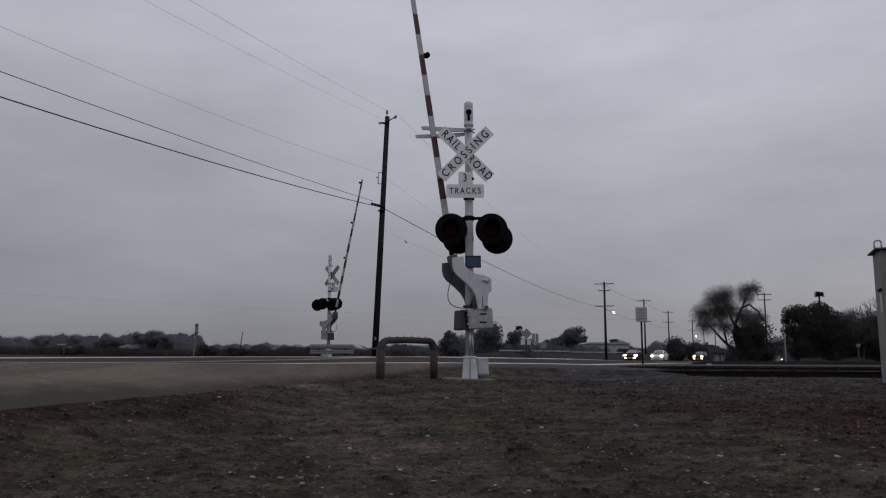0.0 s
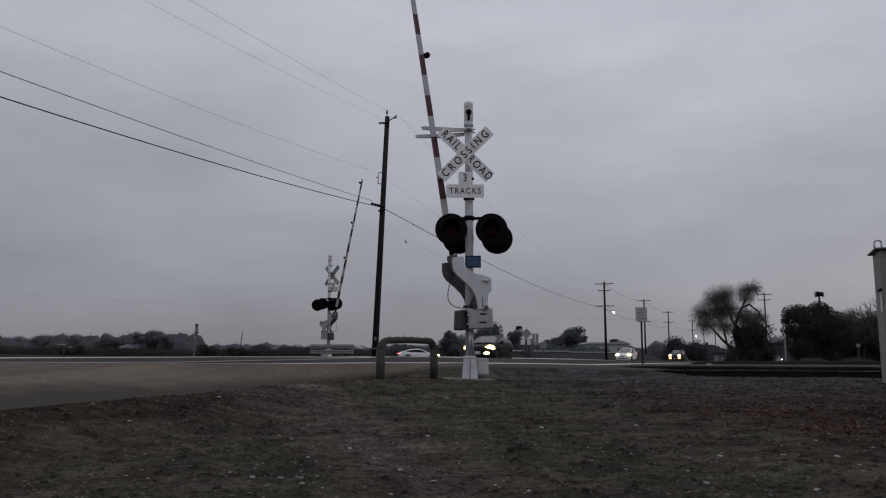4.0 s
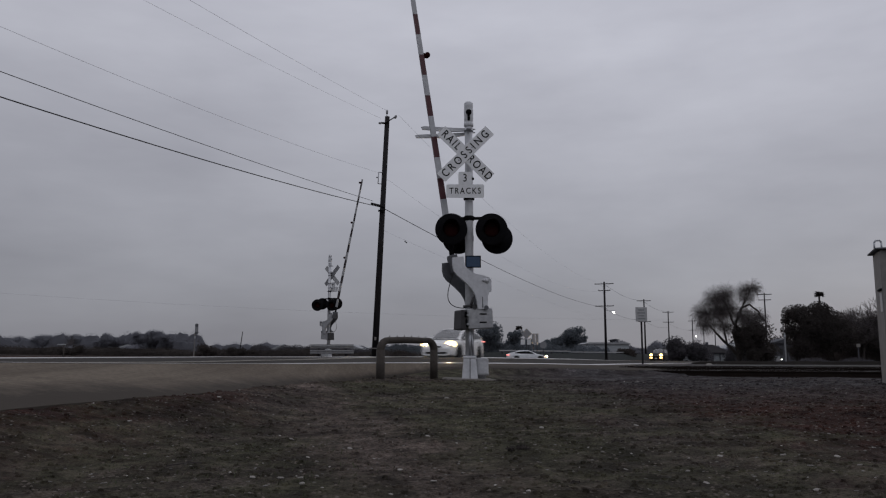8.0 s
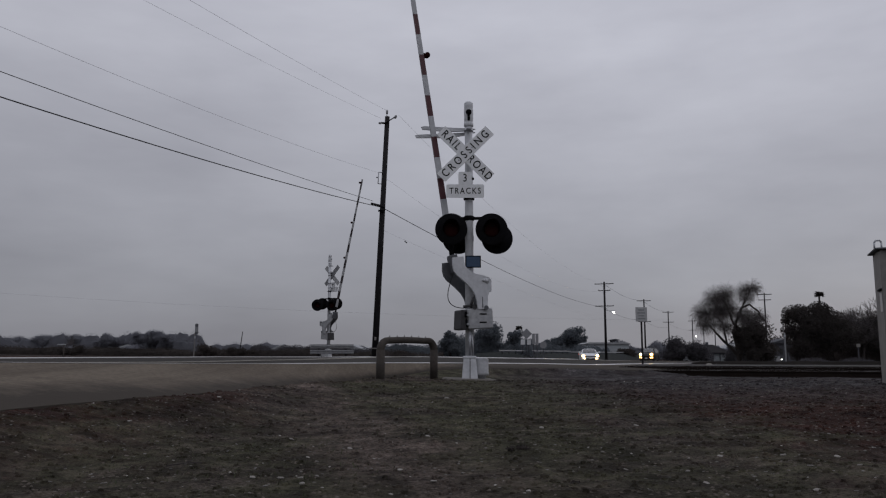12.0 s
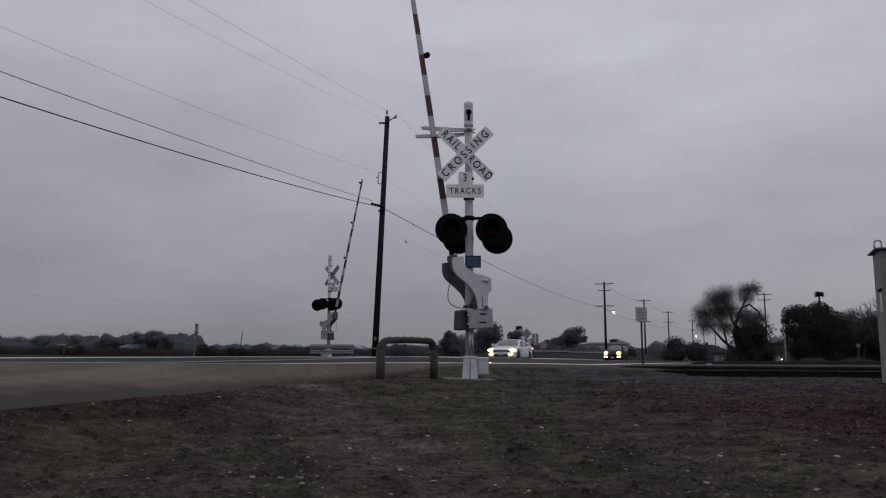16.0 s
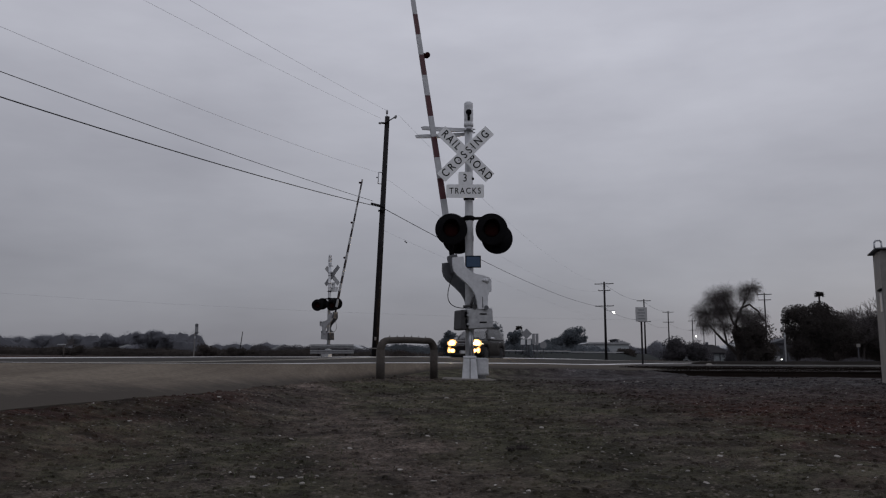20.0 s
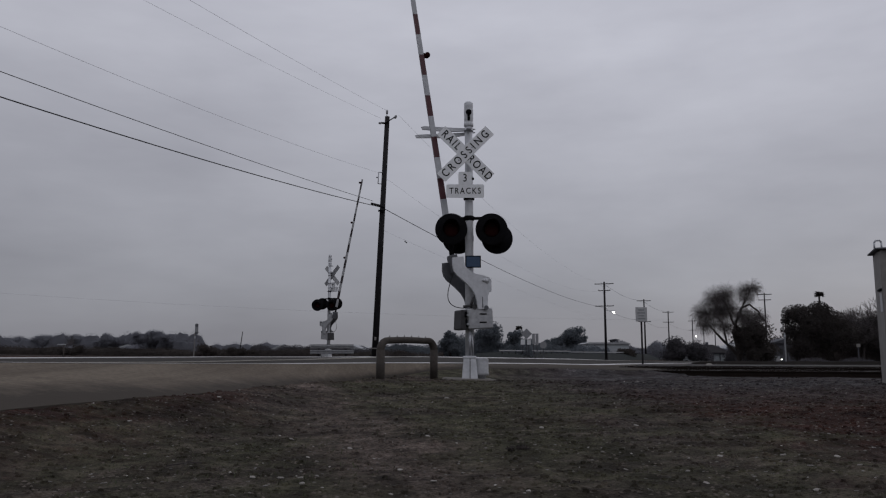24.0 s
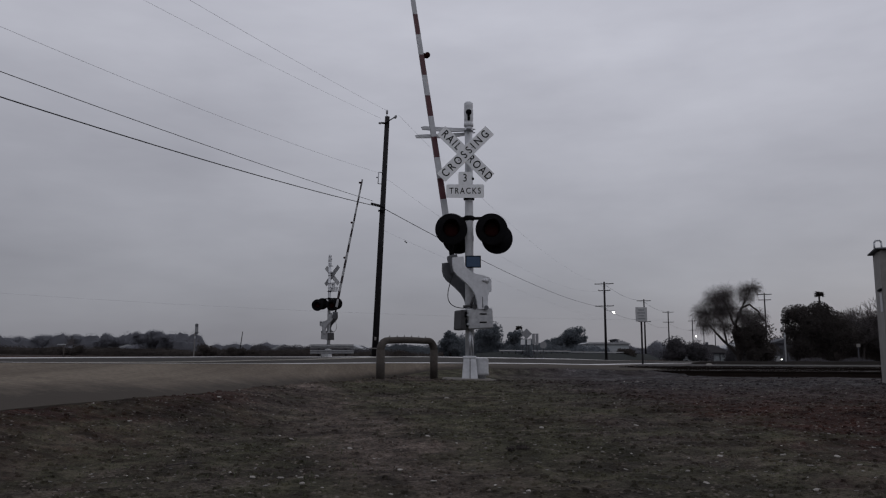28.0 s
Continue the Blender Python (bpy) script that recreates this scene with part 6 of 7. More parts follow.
    for sg in (-1, 1):
        z = base(fx) + 0.02
        seat = part("front_seat", Solid().box(0.16, 0.46, 0.26, pose(fx, sg * 0.36, z + 0.10, 0, -12), 0.04), M_CABIN, t)
        part("headrest", Solid().box(0.09, 0.26, 0.15, pose(fx - 0.05, sg * 0.36, z + 0.30, 0, -8), 0.03), M_CABIN, seat)
    part("rear_seat", Solid().box(0.16, 1.15, 0.22, pose(fx - 0.95, 0, base(fx - 0.95) + 0.10, 0, -14), 0.04), M_CABIN, t)
    part("dashboard", Solid().box(0.30, 1.15, 0.08, pose(spec["windscreen"][1] - 0.30, 0, base(spec["windscreen"][1] - 0.3) + 0.07), 0.03), M_CABIN, t)
    part("rear_view_mirror", Solid().box(0.03, 0.22, 0.06, pose(spec["windscreen"][0] + 0.06, 0, soft_along(roof, spec["windscreen"][0] + 0.06) - 0.10), 0.01), M_TRIM, t)
    # lights
    hx, hz, hy, sw, sh = spec["head"]
    for sg in (-1, 1):
        un = part("headlight", Solid().lathe([(0.02, -0.10), (0.9, -0.06), (1.0, 0.0), (0.92, 0.03), (0.5, 0.055), (0.05, 0.062)], pose(hx, sg * hy, hz, 0, 82, sg * 14) @ Matrix.Diagonal((sh, sw, 1.0, 1)), 20), bowl, t, "lit bright headlight")
        part("bulb", Solid().lathe([(0.05, -0.02), (1.0, 0.0), (0.8, 0.03), (0.3, 0.045), (0.05, 0.05)], pose(hx + 0.03, sg * (hy + 0.005), hz + 0.004, 0, 82, sg * 14) @ Matrix.Diagonal((sh * 0.76, sw * 0.74, 1.0, 1)), 16), head, un)
        part("filament", Solid().lathe([(0.05, 0.0), (1.0, 0.01), (0.3, 0.03), (0.05, 0.035)], pose(hx + 0.075, sg * (hy + 0.005), hz + 0.004, 0, 82, sg * 14) @ Matrix.Diagonal((0.055, 0.055, 1.0, 1)), 10), M_FILAMENT, un)
        if "fog" in spec:
            fx, fz, fy, fw, fh = spec["fog"]
            fg = part("fog_light", Solid().lathe([(0.05, -0.06), (1.0, 0.0), (0.9, 0.02), (0.05, 0.04)], pose(fx, sg * fy, fz, 0, 86, sg * 10) @ Matrix.Diagonal((fh, fw, 1.0, 1)), 16), bowl, t, "lit lower front light")
            part("bulb", Solid().lathe([(0.05, -0.01), (1.0, 0.0), (0.6, 0.02), (0.05, 0.03)], pose(fx + 0.022, sg * fy, fz, 0, 86, sg * 10) @ Matrix.Diagonal((fh * 0.74, fw * 0.74, 1.0, 1)), 14), head, fg)
        tx, tz, ty = spec["tail"]
        part("tail_light", Solid().box(*spec.get("tail_size", (0.09, 0.14, 0.06)), pose(tx, sg * (ty - 0.02), tz, 0, 0, sg * -24), 0.015), M_TAIL, t, "small lit red tail light")
        part("side_marker", Solid().box(0.14, 0.014, 0.035, pose(hl - 0.42, sg * (half(hl - 0.42) + 0.004), hz - 0.03), 0.004), M_MARKER, t)
        mi = part("door_mirror", Solid().box(0.12, 0.20, 0.14, pose(spec["mirror"][0], sg * (wb(spec["mirror"][0]) + 0.13), spec["mirror"][1]), 0.04), paint if spec.get("mirror_paint", True) else M_CHROME, t)
        part("mirror_foot", Solid().box(0.05, 0.12, 0.04, pose(spec["mirror"][0], sg * (wb(spec["mirror"][0]) + 0.02), spec["mirror"][1] - 0.05), 0.008), M_TRIM, mi)
        for hx2 in spec["handles"]:
            part("door_handle", Solid().box(0.18, 0.03, 0.03, pose(hx2, sg * (half(hx2) * 0.98 + 0.004), soft_along(deck, hx2) - 0.14), 0.008), paint if spec.get("mirror_paint", True) else M_CHROME, t)
        for dx in spec["seams"]:
            g = soft_along(deck, dx)
            part("door_seam", Solid().box(0.005, 0.010, g - 0.38, pose(dx, sg * (half(dx) * 0.995), 0.30 + (g - 0.38) / 2), 0.002), M_TRIM, t)
    gx, gz, gw, gh = spec["grille"]
    gr = part("grille", Solid().box(0.05, gw, gh, pose(gx, 0, gz), 0.015), M_TRIM, t, "black front grille")
    for k in range(3):
        part("grille_bar", Solid().box(0.02, gw * 0.94, 0.012, pose(gx + 0.026, 0, gz - gh * 0.3 + gh * 0.3 * k), 0.003), M_CHROME if spec.get("chrome") else M_TRIM, gr)
    iw, ih = spec.get("intake", (0.52, 0.12))
    part("lower_intake", Solid().box(0.06, width * iw, ih, pose(hl - 0.012, 0, 0.36), 0.02), M_TRIM, t)
    for sg in (-1, 1):
        part("side_sill", Solid().box(wheelbase - 2 * radius - 0.16, 0.05, 0.09, pose(axle - wheelbase / 2, sg * hw * 0.985, 0.225), 0.015), M_TRIM, t, "black lower side sill")
    part("number_plate", Solid().box(0.012, 0.31, 0.155, pose(hl + 0.016, 0, 0.46), 0.003), M_PLATE, t, "pale plain number plate")
    part("number_plate", Solid().box(0.012, 0.31, 0.155, pose(-hl - 0.008, 0, 0.80), 0.003), M_PLATE, t, "pale plain number plate")
    for sg in (-1, 1):
        part("wiper", Solid().box(0.014, 0.50, 0.012, pose(spec["windscreen"][1] - 0.03, sg * 0.28, soft_along(roof, spec["windscreen"][1] - 0.03) + 0.022), 0.003), M_TRIM, t)
    if spec.get("rack"):
        ra = part("roof_rack", Solid().box(0.04, 0.04, 0.03), M_TRIM, t, "dark roof rack", m=pose(0, 0, peak - 0.03))
        for sg in (-1, 1):
            part("rack_rail", Solid().rod((-1.75, sg * 0.56, 0.055), (0.0, sg * 0.56, 0.05), 0.022, 0.022, 8), M_TRIM, ra)
        for xx in (-1.3, -0.2):
            part("rack_bar", Solid().rod((xx, -0.56, 0.06), (xx, 0.56, 0.06), 0.018, 0.018, 8), M_TRIM, ra)
    # wheels
    wheels = []
    for a in ax:
        for sg in (-1, 1):
            wh = new("wheel")
            wh.parent = t
            wh.matrix_basis = pose(a, sg * (hw - 0.125), radius)
            turned = Matrix.Rotation(radians(90), 4, "X")
            part("tyre", Solid().lathe([(radius * 0.62, -0.10), (radius * 0.93, -0.105), (radius, -0.075), (radius, 0.075), (radius * 0.93, 0.105), (radius * 0.62, 0.10)], turned, 28), M_TYRE, wh)
            rim = Solid().lathe([(radius * 0.60, -0.095), (radius * 0.64, -0.104), (radius * 0.64, 0.104), (radius * 0.60, 0.095)], turned, 24)
            for k in range(5):
                an = k * 2 * math.pi / 5
                for side in (-0.085, 0.085):
                    rim.box(radius * 0.56, 0.025, 0.07, Matrix.Rotation(an, 4, "Y") @ pose(radius * 0.33, side, 0), 0.008)
            part("rim", rim, M_RIM, wh)
            wheels.append((wh, pose(a, sg * (hw - 0.125), radius)))
    t["half_length"] = hl
    return t, wheels, radius


sedan = vehicle("white fastback sedan with its lights on", M_CARWHITE, 4.55, 1.80, 2.70, 1.42, 0.325,
                [(-2.30, 0.76), (-2.25, 0.97), (-1.9, 1.03), (-1.2, 0.985), (0.0, 0.945), (0.95, 0.93), (1.6, 0.84), (2.05, 0.73), (2.22, 0.63), (2.28, 0.48)],
                [(-2.05, 1.02), (-1.5, 1.18), (-0.95, 1.31), (-0.3, 1.36), (0.15, 1.34), (0.6, 1.17), (1.12, 0.92)],
                [(-1.46, -1.00), (-0.97, -0.25), (-0.22, 0.76)], M_HEAD_WARM, M_LENS_WARM,
                dict(windscreen=(0.18, 1.05), rear=(-1.0, -1.95), head=(2.11, 0.66, 0.66, 0.21, 0.105), fog=(2.25, 0.43, 0.60, 0.15, 0.095), tail=(-2.22, 0.84, 0.74), tail_size=(0.15, 0.26, 0.10), mirror=(0.66, 1.02), handles=(-0.9, 0.02), seams=(-1.12, -0.24, 0.80), grille=(2.235, 0.585, 1.16, 0.18), intake=(0.47, 0.17)))
hatch = vehicle("white five-door hatchback with its headlights on", M_CARWHITE_B, 4.64, 1.78, 2.78, 1.46, 0.325,
                [(-2.32, 0.62), (-2.28, 1.05), (-1.9, 1.13), (-1.0, 1.07), (0.0, 1.02), (1.12, 1.01), (1.65, 0.94), (2.06, 0.81), (2.25, 0.69), (2.32, 0.50)],
                [(-2.25, 1.12), (-2.08, 1.28), (-1.6, 1.43), (-0.9, 1.54), (-0.3, 1.575), (0.15, 1.55), (0.65, 1.36), (1.36, 1.01)],
                [(-1.80, -1.07), (-1.04, -0.22), (-0.19, 0.80), (0.83, 1.10)], M_HEAD_GOLD, M_LENS_GOLD,
                dict(windscreen=(0.24, 1.28), rear=(-1.5, -2.18), head=(2.03, 0.76, 0.63, 0.27, 0.175), tail=(-2.28, 1.00, 0.75), mirror=(0.82, 1.08), handles=(-0.95, 0.05), seams=(-1.14, -0.20, 0.90), grille=(2.30, 0.64, 0.5, 0.07), intake=(0.60, 0.10)))
dark_hatch = vehicle("dark grey five-door hatchback with its headlights on", M_CARDARK, 4.48, 1.75, 2.70, 1.42, 0.315,
                     [(-2.24, 0.60), (-2.20, 1.02), (-1.8, 1.09), (-1.0, 1.03), (0.0, 0.98), (1.1, 0.97), (1.6, 0.89), (2.0, 0.78), (2.18, 0.66), (2.24, 0.48)],
                     [(-2.16, 1.07), (-1.9, 1.20), (-1.2, 1.36), (-0.4, 1.455), (0.15, 1.43), (0.7, 1.22), (1.32, 0.97)],
                     [(-1.62, -1.03), (-1.00, -0.22), (-0.19, 0.82), (0.85, 1.08)], M_HEAD_GOLD, M_LENS_GOLD,
                     dict(windscreen=(0.30, 1.24), rear=(-1.1, -2.05), head=(2.00, 0.72, 0.62, 0.25, 0.16), fog=(2.235, 0.44, 0.52, 0.17, 0.08), tail=(-2.17, 0.90, 0.56), mirror=(0.80, 1.05), handles=(-0.9, 0.05), seams=(-1.10, -0.20, 0.90), grille=(2.22, 0.62, 0.5, 0.07)))
wagon = vehicle("dark tall sport utility wagon with amber headlights", M_CARDARK_B, 4.85, 1.90, 2.75, 1.48, 0.365,
                [(-2.43, 0.60), (-2.40, 1.15), (-2.0, 1.18), (-1.0, 1.15), (0.0, 1.13), (1.0, 1.13), (1.7, 1.08), (2.2, 1.00), (2.38, 0.88), (2.43, 0.60)],
                [(-2.40, 1.16), (-2.25, 1.55), (-1.9, 1.74), (-1.0, 1.79), (0.2, 1.77), (0.65, 1.55), (1.15, 1.12)],
                [(-2.05, -1.40), (-1.33, -0.40), (-0.32, 0.72)], M_HEAD_AMBER, M_LENS_AMBER,
                dict(windscreen=(0.28, 1.08), rear=(-2.1, -2.36), head=(2.30, 0.91, 0.66, 0.24, 0.19), fog=(2.38, 0.55, 0.66, 0.21, 0.18), tail=(-2.40, 1.02, 0.62), mirror=(0.72, 1.18), handles=(-1.0, -0.05), seams=(-1.36, -0.36, 0.80), grille=(2.40, 0.84, 0.92, 0.17), rack=True, chrome=True, mirror_paint=False))


# ---- loose stones, grass and litter on the dirt ----
def build_litter(ground):
    rnd = random.Random(77)
    shapes = []
    for k in range(6):
        so = Solid()
        n = 7
        rows = []
        for z, r in ((-0.3, 0.75), (0.05, 1.0), (0.38, 0.72)):
            rows.append([(r * rnd.uniform(0.75, 1.15) * math.cos(6.283 * i / n), r * 0.8 * rnd.uniform(0.75, 1.15) * math.sin(6.283 * i / n), z * rnd.uniform(0.8, 1.2)) for i in range(n)])
        so.grid(rows, smooth=False, loop=True)
        so.put(rows[-1], [tuple(range(n))])
        shapes.append(so.mesh("stone", M_PALE))

    def surface(x, y):
        return ground_z(x, y) + relief(x, y)

    def clear(x, y):
        s, q = to_road(x, y)
        return q < edge_q(s) - 0.1 and s < 16.5
    # the pale stones that stand out
    for k, (x, y) in enumerate([(-1.47, 3.43), (-0.96, 4.98), (-0.74, 4.32), (-0.55, 4.66), (-0.73, 3.55), (-0.64, 3.56), (-0.74, 3.3), (-0.6, 3.38), (-0.85, 3.53), (-0.21, 3.83), (-0.21, 3.2), (-0.04, 3.41), (-2.04, 5.09), (-1.27, 3.58), (-0.11, 5.75), (-0.1, 5.12), (-2.02, 7.03), (-0.99, 6.4), (0.04, 8.92), (-0.57, 3.58), (0.75, 5.95), (0.94, 4.61), (0.9, 4.44), (0.9, 3.89), (1.51, 4.3), (1.59, 4.48), (1.88, 4.36), (2.22, 4.44), (1.84, 3.96), (2.58, 5.25), (2.37, 5.0), (0.68, 3.89), (1.18, 3.81), (1.15, 3.46), (1.55, 3.29), (2.08, 3.94), (0.1, 3.73), (0.34, 3.15), (0.66, 8.57), (2.82, 8.48), (1.5, 6.08), (3.12, 13.45), (3.28, 13.15), (3.22, 12.6), (4.35, 12.2)]):
        r = rnd.uniform(0.009, 0.016) * (0.55 + 0.15 * y)
        part("stone", shapes[k % 6], None, ground, m=pose(x, y, surface(x, y) + r * 0.2, rnd.uniform(-15, 15), rnd.uniform(-15, 15), rnd.uniform(-30, 30)) @ Matrix.Diagonal((r * 1.1, r, r * 0.75, 1)))
    done = 0
    while done < 235:
        y = 2.4 + 9.0 * rnd.random() ** 1.5
        x = rnd.uniform(-0.62, 0.62) * y
        if not clear(x, y):
            continue
        r = rnd.uniform(0.004, 0.0085) * (1 + 0.06 * y)
        ob = part("stone", rnd.choice(shapes), None, ground, m=pose(x, y, surface(x, y) + r * 0.15, rnd.uniform(-20, 20), rnd.uniform(-20, 20), rnd.uniform(0, 360)) @ Matrix.Diagonal((r, r, r * 0.7, 1)))
        done += 1
    grit = Solid()
    count = 0
    while count < 17000:
        y = 2.3 + 12.5 * rnd.random() ** 1.3
        x = rnd.uniform(-0.65, 0.68) * y
        if not clear(x, y):
            continue
        r = rnd.uniform(0.003, 0.012) * (1 + 0.06 * y)
        z = surface(x, y)
        a = rnd.uniform(0, 6.28)
        c, s = math.cos(a) * r, math.sin(a) * r
        grit.put([(x + c, y + s, z - 0.002), (x - s, y + c, z - 0.002), (x - c, y - s, z - 0.002), (x + s, y - c, z - 0.002), (x + c * 0.2, y, z + r * rnd.uniform(0.15, 0.45))], [(0, 1, 4), (1, 2, 4), (2, 3, 4), (3, 0, 4)], None, 0 if rnd.random() < 0.13 * smooth(-0.30, 0.35, noise.noise((x * 1.3, y * 0.8, 31)) - 0.06 * abs(x)) else 1)
        count += 1
    tagged(part("gravel", grit, [M_STONE, M_GRIT]), "scattered fine grey and pale gravel", "gravel", kind="stuff")
    clods = Solid()
    count = 0
    while count < 9000:
        y = 2.4 + 12.0 * rnd.random() ** 1.1
        x = rnd.uniform(-0.65, 0.68) * y
        if not clear(x, y):
            continue
        r = rnd.uniform(0.006, 0.020) * (0.8 + 0.09 * y)
        z, up = surface(x, y), r * rnd.uniform(0.25, 0.70)
        turn = rnd.uniform(0, 6.28)
        ring = lambda k, h: [(x + k * r * rnd.uniform(0.75, 1.2) * math.cos(turn + 1.0472 * i), y + k * r * rnd.uniform(0.75, 1.2) * math.sin(turn + 1.0472 * i), z + h) for i in range(6)]
        v = ring(1.0, -0.006) + ring(0.62, up * 0.8) + [(x, y, z + up)]
        clods.put(v, [(i, (i + 1) % 6, 6 + (i + 1) % 6, 6 + i) for i in range(6)] + [(6 + i, 6 + (i + 1) % 6, 12) for i in range(6)], None, 0, True)
        count += 1
    tagged(part("dirt_clods", clods, M_DIRT), "small crumbly clods of dark dirt", "dirt", kind="stuff")
    tufts = Solid()
    count = 0
    while count < 3200:
        y = 2.6 + 12 * rnd.random()
        x = rnd.uniform(-0.62, 0.66) * y
        if not clear(x, y) or noise.noise((x * 0.5, y * 0.5, 21)) + 0.5 * noise.noise((x * 1.7, y * 1.7, 4)) < 0.10:
            continue
        z = surface(x, y)
        a, h = rnd.uniform(0, 6.28), rnd.uniform(0.008, 0.024)
        w = 0.0035
        dx, dy = rnd.uniform(-1, 1) * h * 0.8, rnd.uniform(-1, 1) * h * 0.8
        tufts.put([(x - w * math.cos(a), y - w * math.sin(a), z - 0.004), (x + w * math.cos(a), y + w * math.sin(a), z - 0.004), (x + dx, y + dy, z + h)], [(0, 1, 2)])
        count += 1
    tagged(part("grass_tufts", tufts, M_GRASS), "sparse short winter grass on the dirt", "grass", kind="stuff")
    for k, (x, y, r) in enumerate(((0.44, 4.48, 0.06), (1.11, 5.0, 0.05), (0.58, 3.46, 0.03), (2.11, 6.4, 0.07), (1.08, 14.25, 0.09), (0.93, 14.05, 0.05))):
        weed = thing("weed_clump", pose(x, y, surface(x, y) - 0.01, 0, 0, 40 * k), "small dark low weed on bare dirt", "weed", "weeds on the dirt")
        blobs = [(rnd.uniform(-1, 1) * r, rnd.uniform(-0.6, 0.6) * r, r * 0.22, r * 0.5) for i in range(5)]
        part("leaf_mass", leaf_cloud(blobs, 220, 0.010, 500 + k, 0.6, 0.4), M_BUSH, weed)
        part("root_stem", Solid().rod((0, 0, -0.02), (0, 0, r * 0.4), 0.004, 0.003, 6), M_BARK, weed)
    stick = thing("stick", pose(-1.26, 3.89, 0.02, 0, 0, 30), "thin dark fallen stick on the dirt", "stick")
    part("stem", Solid().tube([(-0.10, 0, -0.002), (0.0, 0.006, 0.004), (0.07, -0.003, 0.001)], 0.0035, 6).rod((0.0, 0.01, 0.006), (0.04, 0.05, 0.01), 0.004, 0.002, 5), M_BARK, stick)


build_litter(bpy.data.objects["ground"])


# ---- movement ----
LANE = 12.8


def lane_pose(front, half_len):
    """The pose of a car whose front is at that station, driving towards the viewer's side."""
    s = front + half_len - 0.15
    x, y = on_road(s, LANE)
    xa, ya = on_road(s - 1.3, LANE)
    xb, yb = on_road(s + 1.3, LANE)
    za, zb = road_z(s - 1.3, LANE), road_z(s + 1.3, LANE)
    h = math.degrees(math.atan2(ya - yb, xa - xb)) - 3.5 * (1 - smooth(26, 44, s))
    pitch = math.degrees(math.atan2(zb - za, 2.6))
    return pose(x, y, (za + zb) / 2 + 0.008, 0, pitch, h)


def drive(car, rows):
    """Keys a car, and its wheels by the way that it has gone."""
    ob, wheels, radius = car
    walk(ob, rows)
    gone, keys, last = 0.0, [(0.0, 0.0)], 0.0
    step = 1 / 30
    k = 0
    for i in range(1, int(28 / step) + 1):
        t = i * step
        while k < len(rows) - 2 and rows[k + 1][0] < t:
            k += 1
        (ta, ma), (tb, mb) = rows[k], rows[k + 1]
        gone += (mb.translation - ma.translation).length / (tb - ta) * step / radius
        if gone - last > 0.9 or i == int(28 / step):
            keys.append((t, gone))
            last = gone
    for wh, m in wheels:
        walk(wh, [(t, m @ Matrix.Rotation(g, 4, "Y")) for t, g in keys])


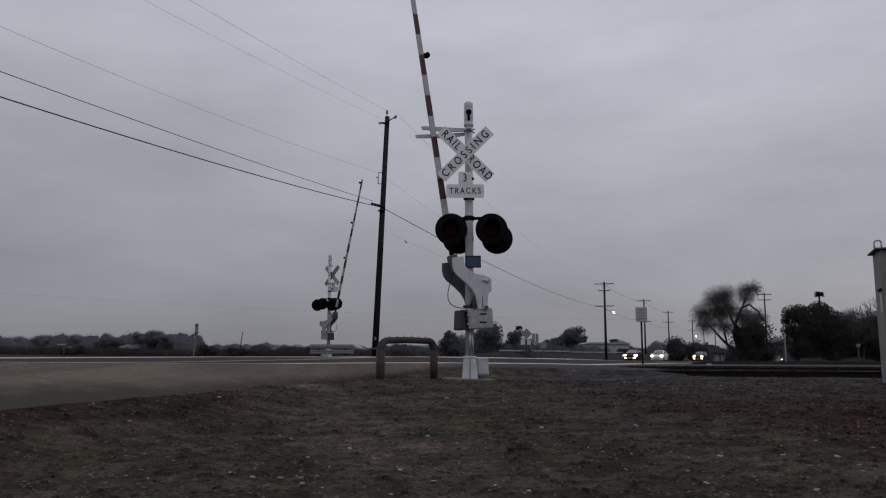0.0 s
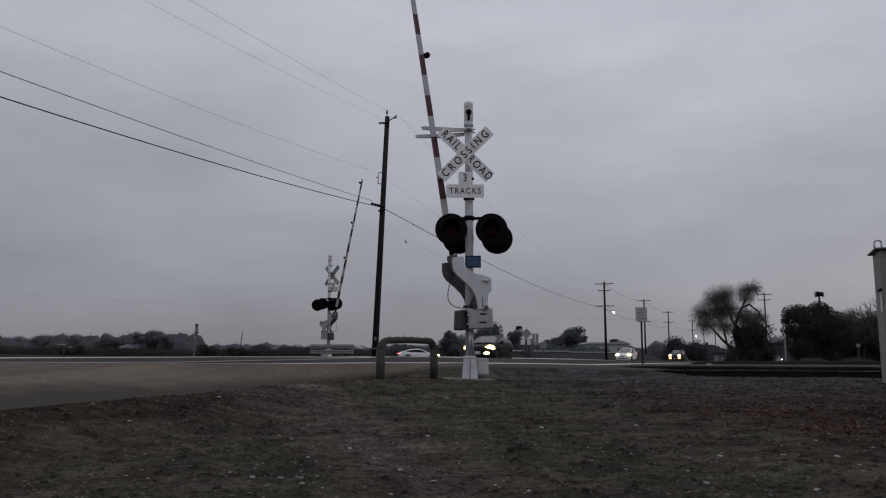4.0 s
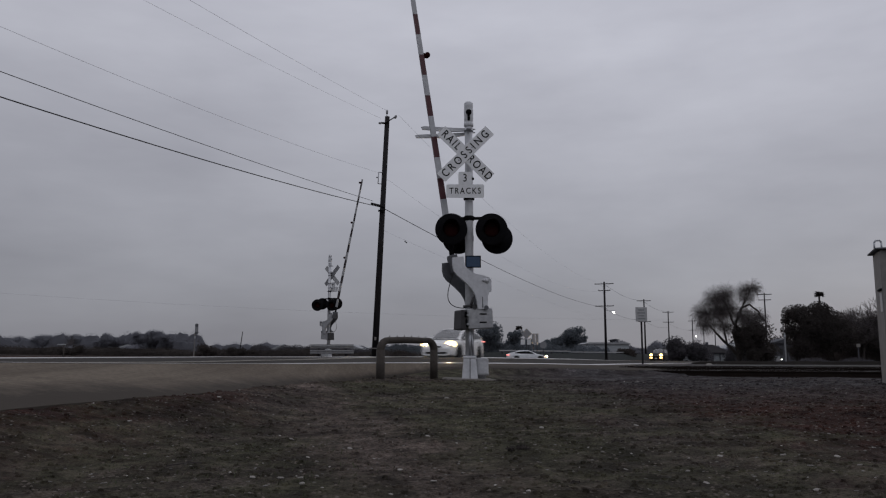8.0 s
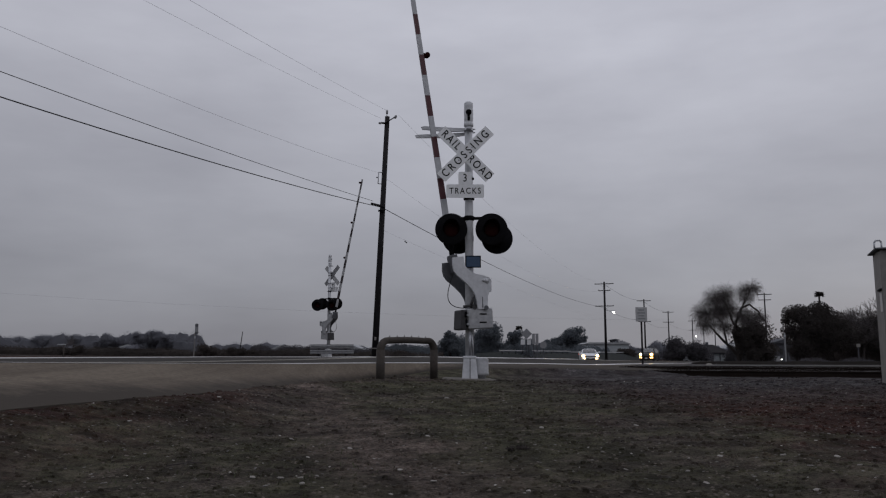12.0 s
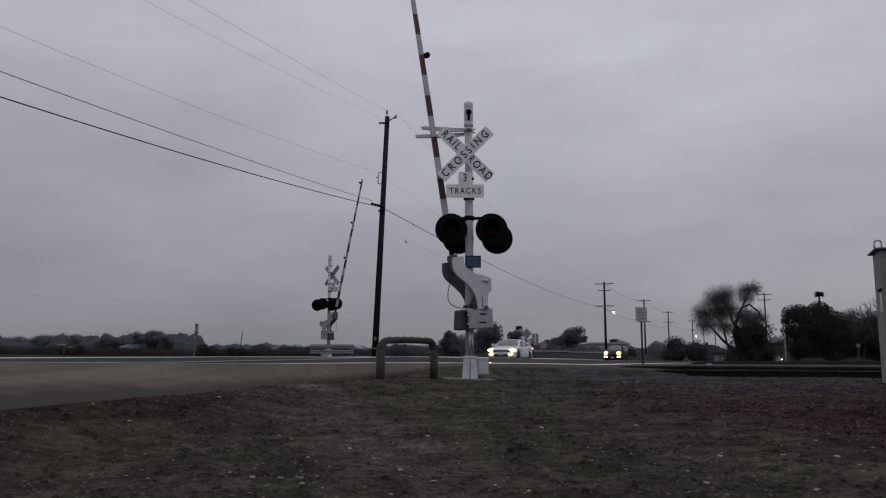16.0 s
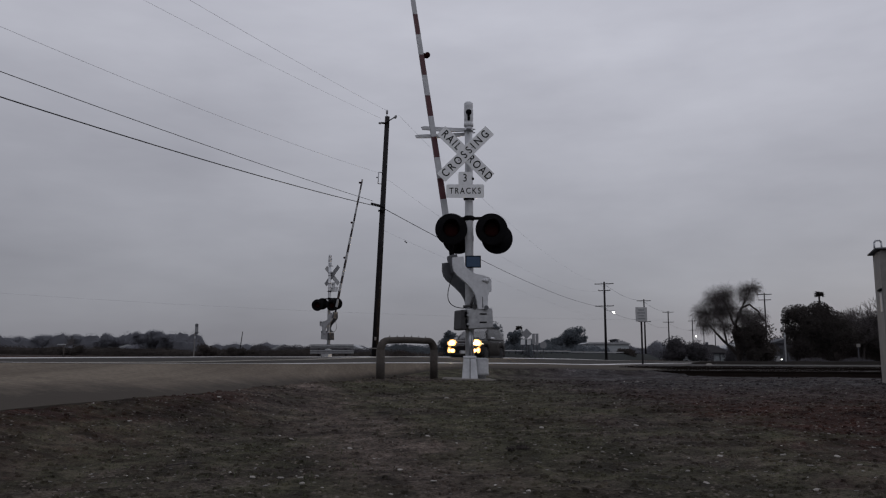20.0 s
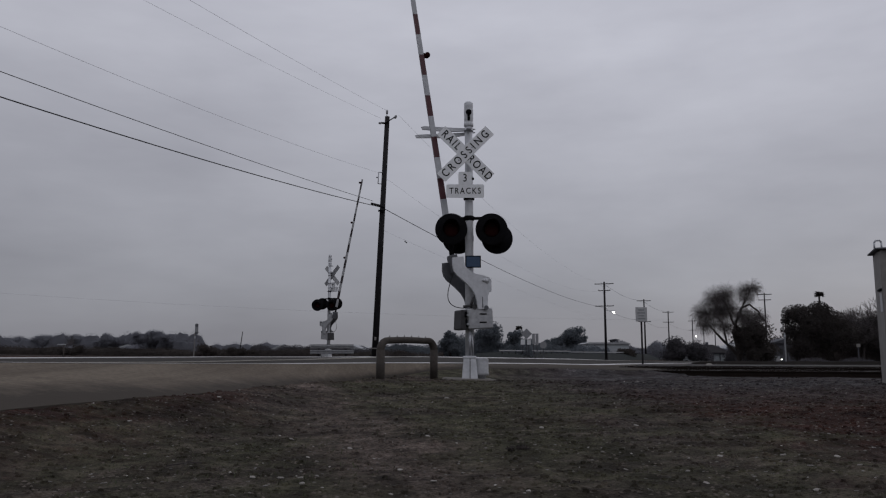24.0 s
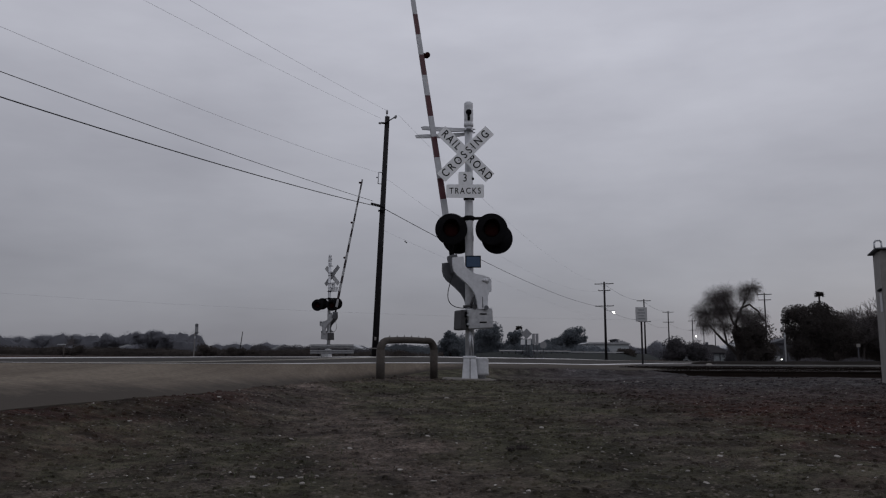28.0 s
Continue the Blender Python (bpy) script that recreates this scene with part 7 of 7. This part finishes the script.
def motions():
    by_lane = lambda car, table: [(t, lane_pose(s, car[0]["half_length"])) for t, s in table]
    drive(dark_hatch, by_lane(dark_hatch, [(0, 92.2), (0.5, 86.8), (1, 81.3), (1.5, 75.4), (2, 69.2), (2.5, 62.4), (3, 55.1), (3.5, 47.5), (4, 39.7), (4.5, 31.9), (5, 24.1), (5.5, 16.2), (6, 8.8), (6.5, 1.2), (7, -6), (8, -19), (9.5, -38), (11, -50), (12.5, -54), (28, -54)]))
    drive(hatch, by_lane(hatch, [(0, 109.9), (0.5, 108.4), (1, 106.9), (1.5, 105.0), (2, 102.7), (2.5, 100.0), (3, 96.8), (3.5, 92.7), (4, 88.0), (4.5, 82.9), (5, 77.3), (5.5, 71.2), (6, 64.6), (6.5, 57.3), (7, 49.4), (7.5, 41.4), (8, 33.6), (8.5, 25.5), (9, 17.3), (9.5, 9.5), (10, 1.9), (10.5, -5.5), (12, -26), (13, -38), (14.5, -46), (28, -46)]))
    drive(wagon, by_lane(wagon, [(0, 144.0), (3, 128.5), (5.5, 117.5), (8, 109.5), (9.5, 107), (11, 104.8), (12.5, 101.0), (13.5, 97.0), (14.5, 92.2), (15.5, 86.0), (16.5, 78.3), (17, 74.0), (17.5, 69.0), (18, 63.2), (18.5, 56.8), (19, 50.4), (19.5, 44.0), (20, 37.4), (20.5, 31.0), (21, 24.7), (21.5, 18.1), (22, 11.2), (22.5, 4.3), (23, -3), (24, -14), (25.5, -26), (27, -30), (28, -30)]))
    at = lambda x, y, z, h: pose(x, y, z, 0, 0, h)
    rows = [(0, at(-51.0, 81.0, 0.62, 8)), (0.5, at(-43.8, 82.0, 0.52, 8)), (1, at(-36.6, 83.0, 0.41, 8)), (1.5, at(-29.0, 84.0, 0.29, 8)), (2, at(-22.1, 85.0, 0.19, 8)), (2.5, at(-16.2, 85.8, 0.10, 8)), (3, at(-11.0, 86.5, 0.03, 8)), (3.5, at(-6.6, 87.1, -0.04, 8)), (4.5, at(0.6, 88.1, -0.15, 7)), (5.5, at(5.6, 88.6, -0.23, 6)), (6, at(7.0, 88.6, -0.25, 5)), (7, at(8.8, 88.6, -0.26, 3)), (8, at(9.6, 88.5, -0.26, 1)), (9, at(10.6, 88.0, -0.26, -2)), (10, at(13.0, 87.4, -0.27, -12)), (10.6, at(14.0, 85.6, -0.27, -30)), (10.9, at(14.4, 84.2, -0.27, -45)), (11.3, at(14.8, 81.4, -0.26, -66)), (11.6, at(14.7, 79.0, -0.24, -82)), (12, at(14.5, 77.0, -0.18, -97)), (12.5, at(13.75, 73.6, -0.13, -106))]
    rows += by_lane(sedan, [(13.5, 66), (14.5, 58.1), (15, 53.7), (15.5, 49.1), (16, 44.1), (16.5, 38.8), (17, 32.9), (17.5, 26.9), (18, 20.6), (18.5, 13.8), (19, 7.0), (19.5, 0.5), (20, -6), (21.5, -22), (23, -33), (24.5, -38), (28, -38)])
    drive(sedan, rows)


motions()
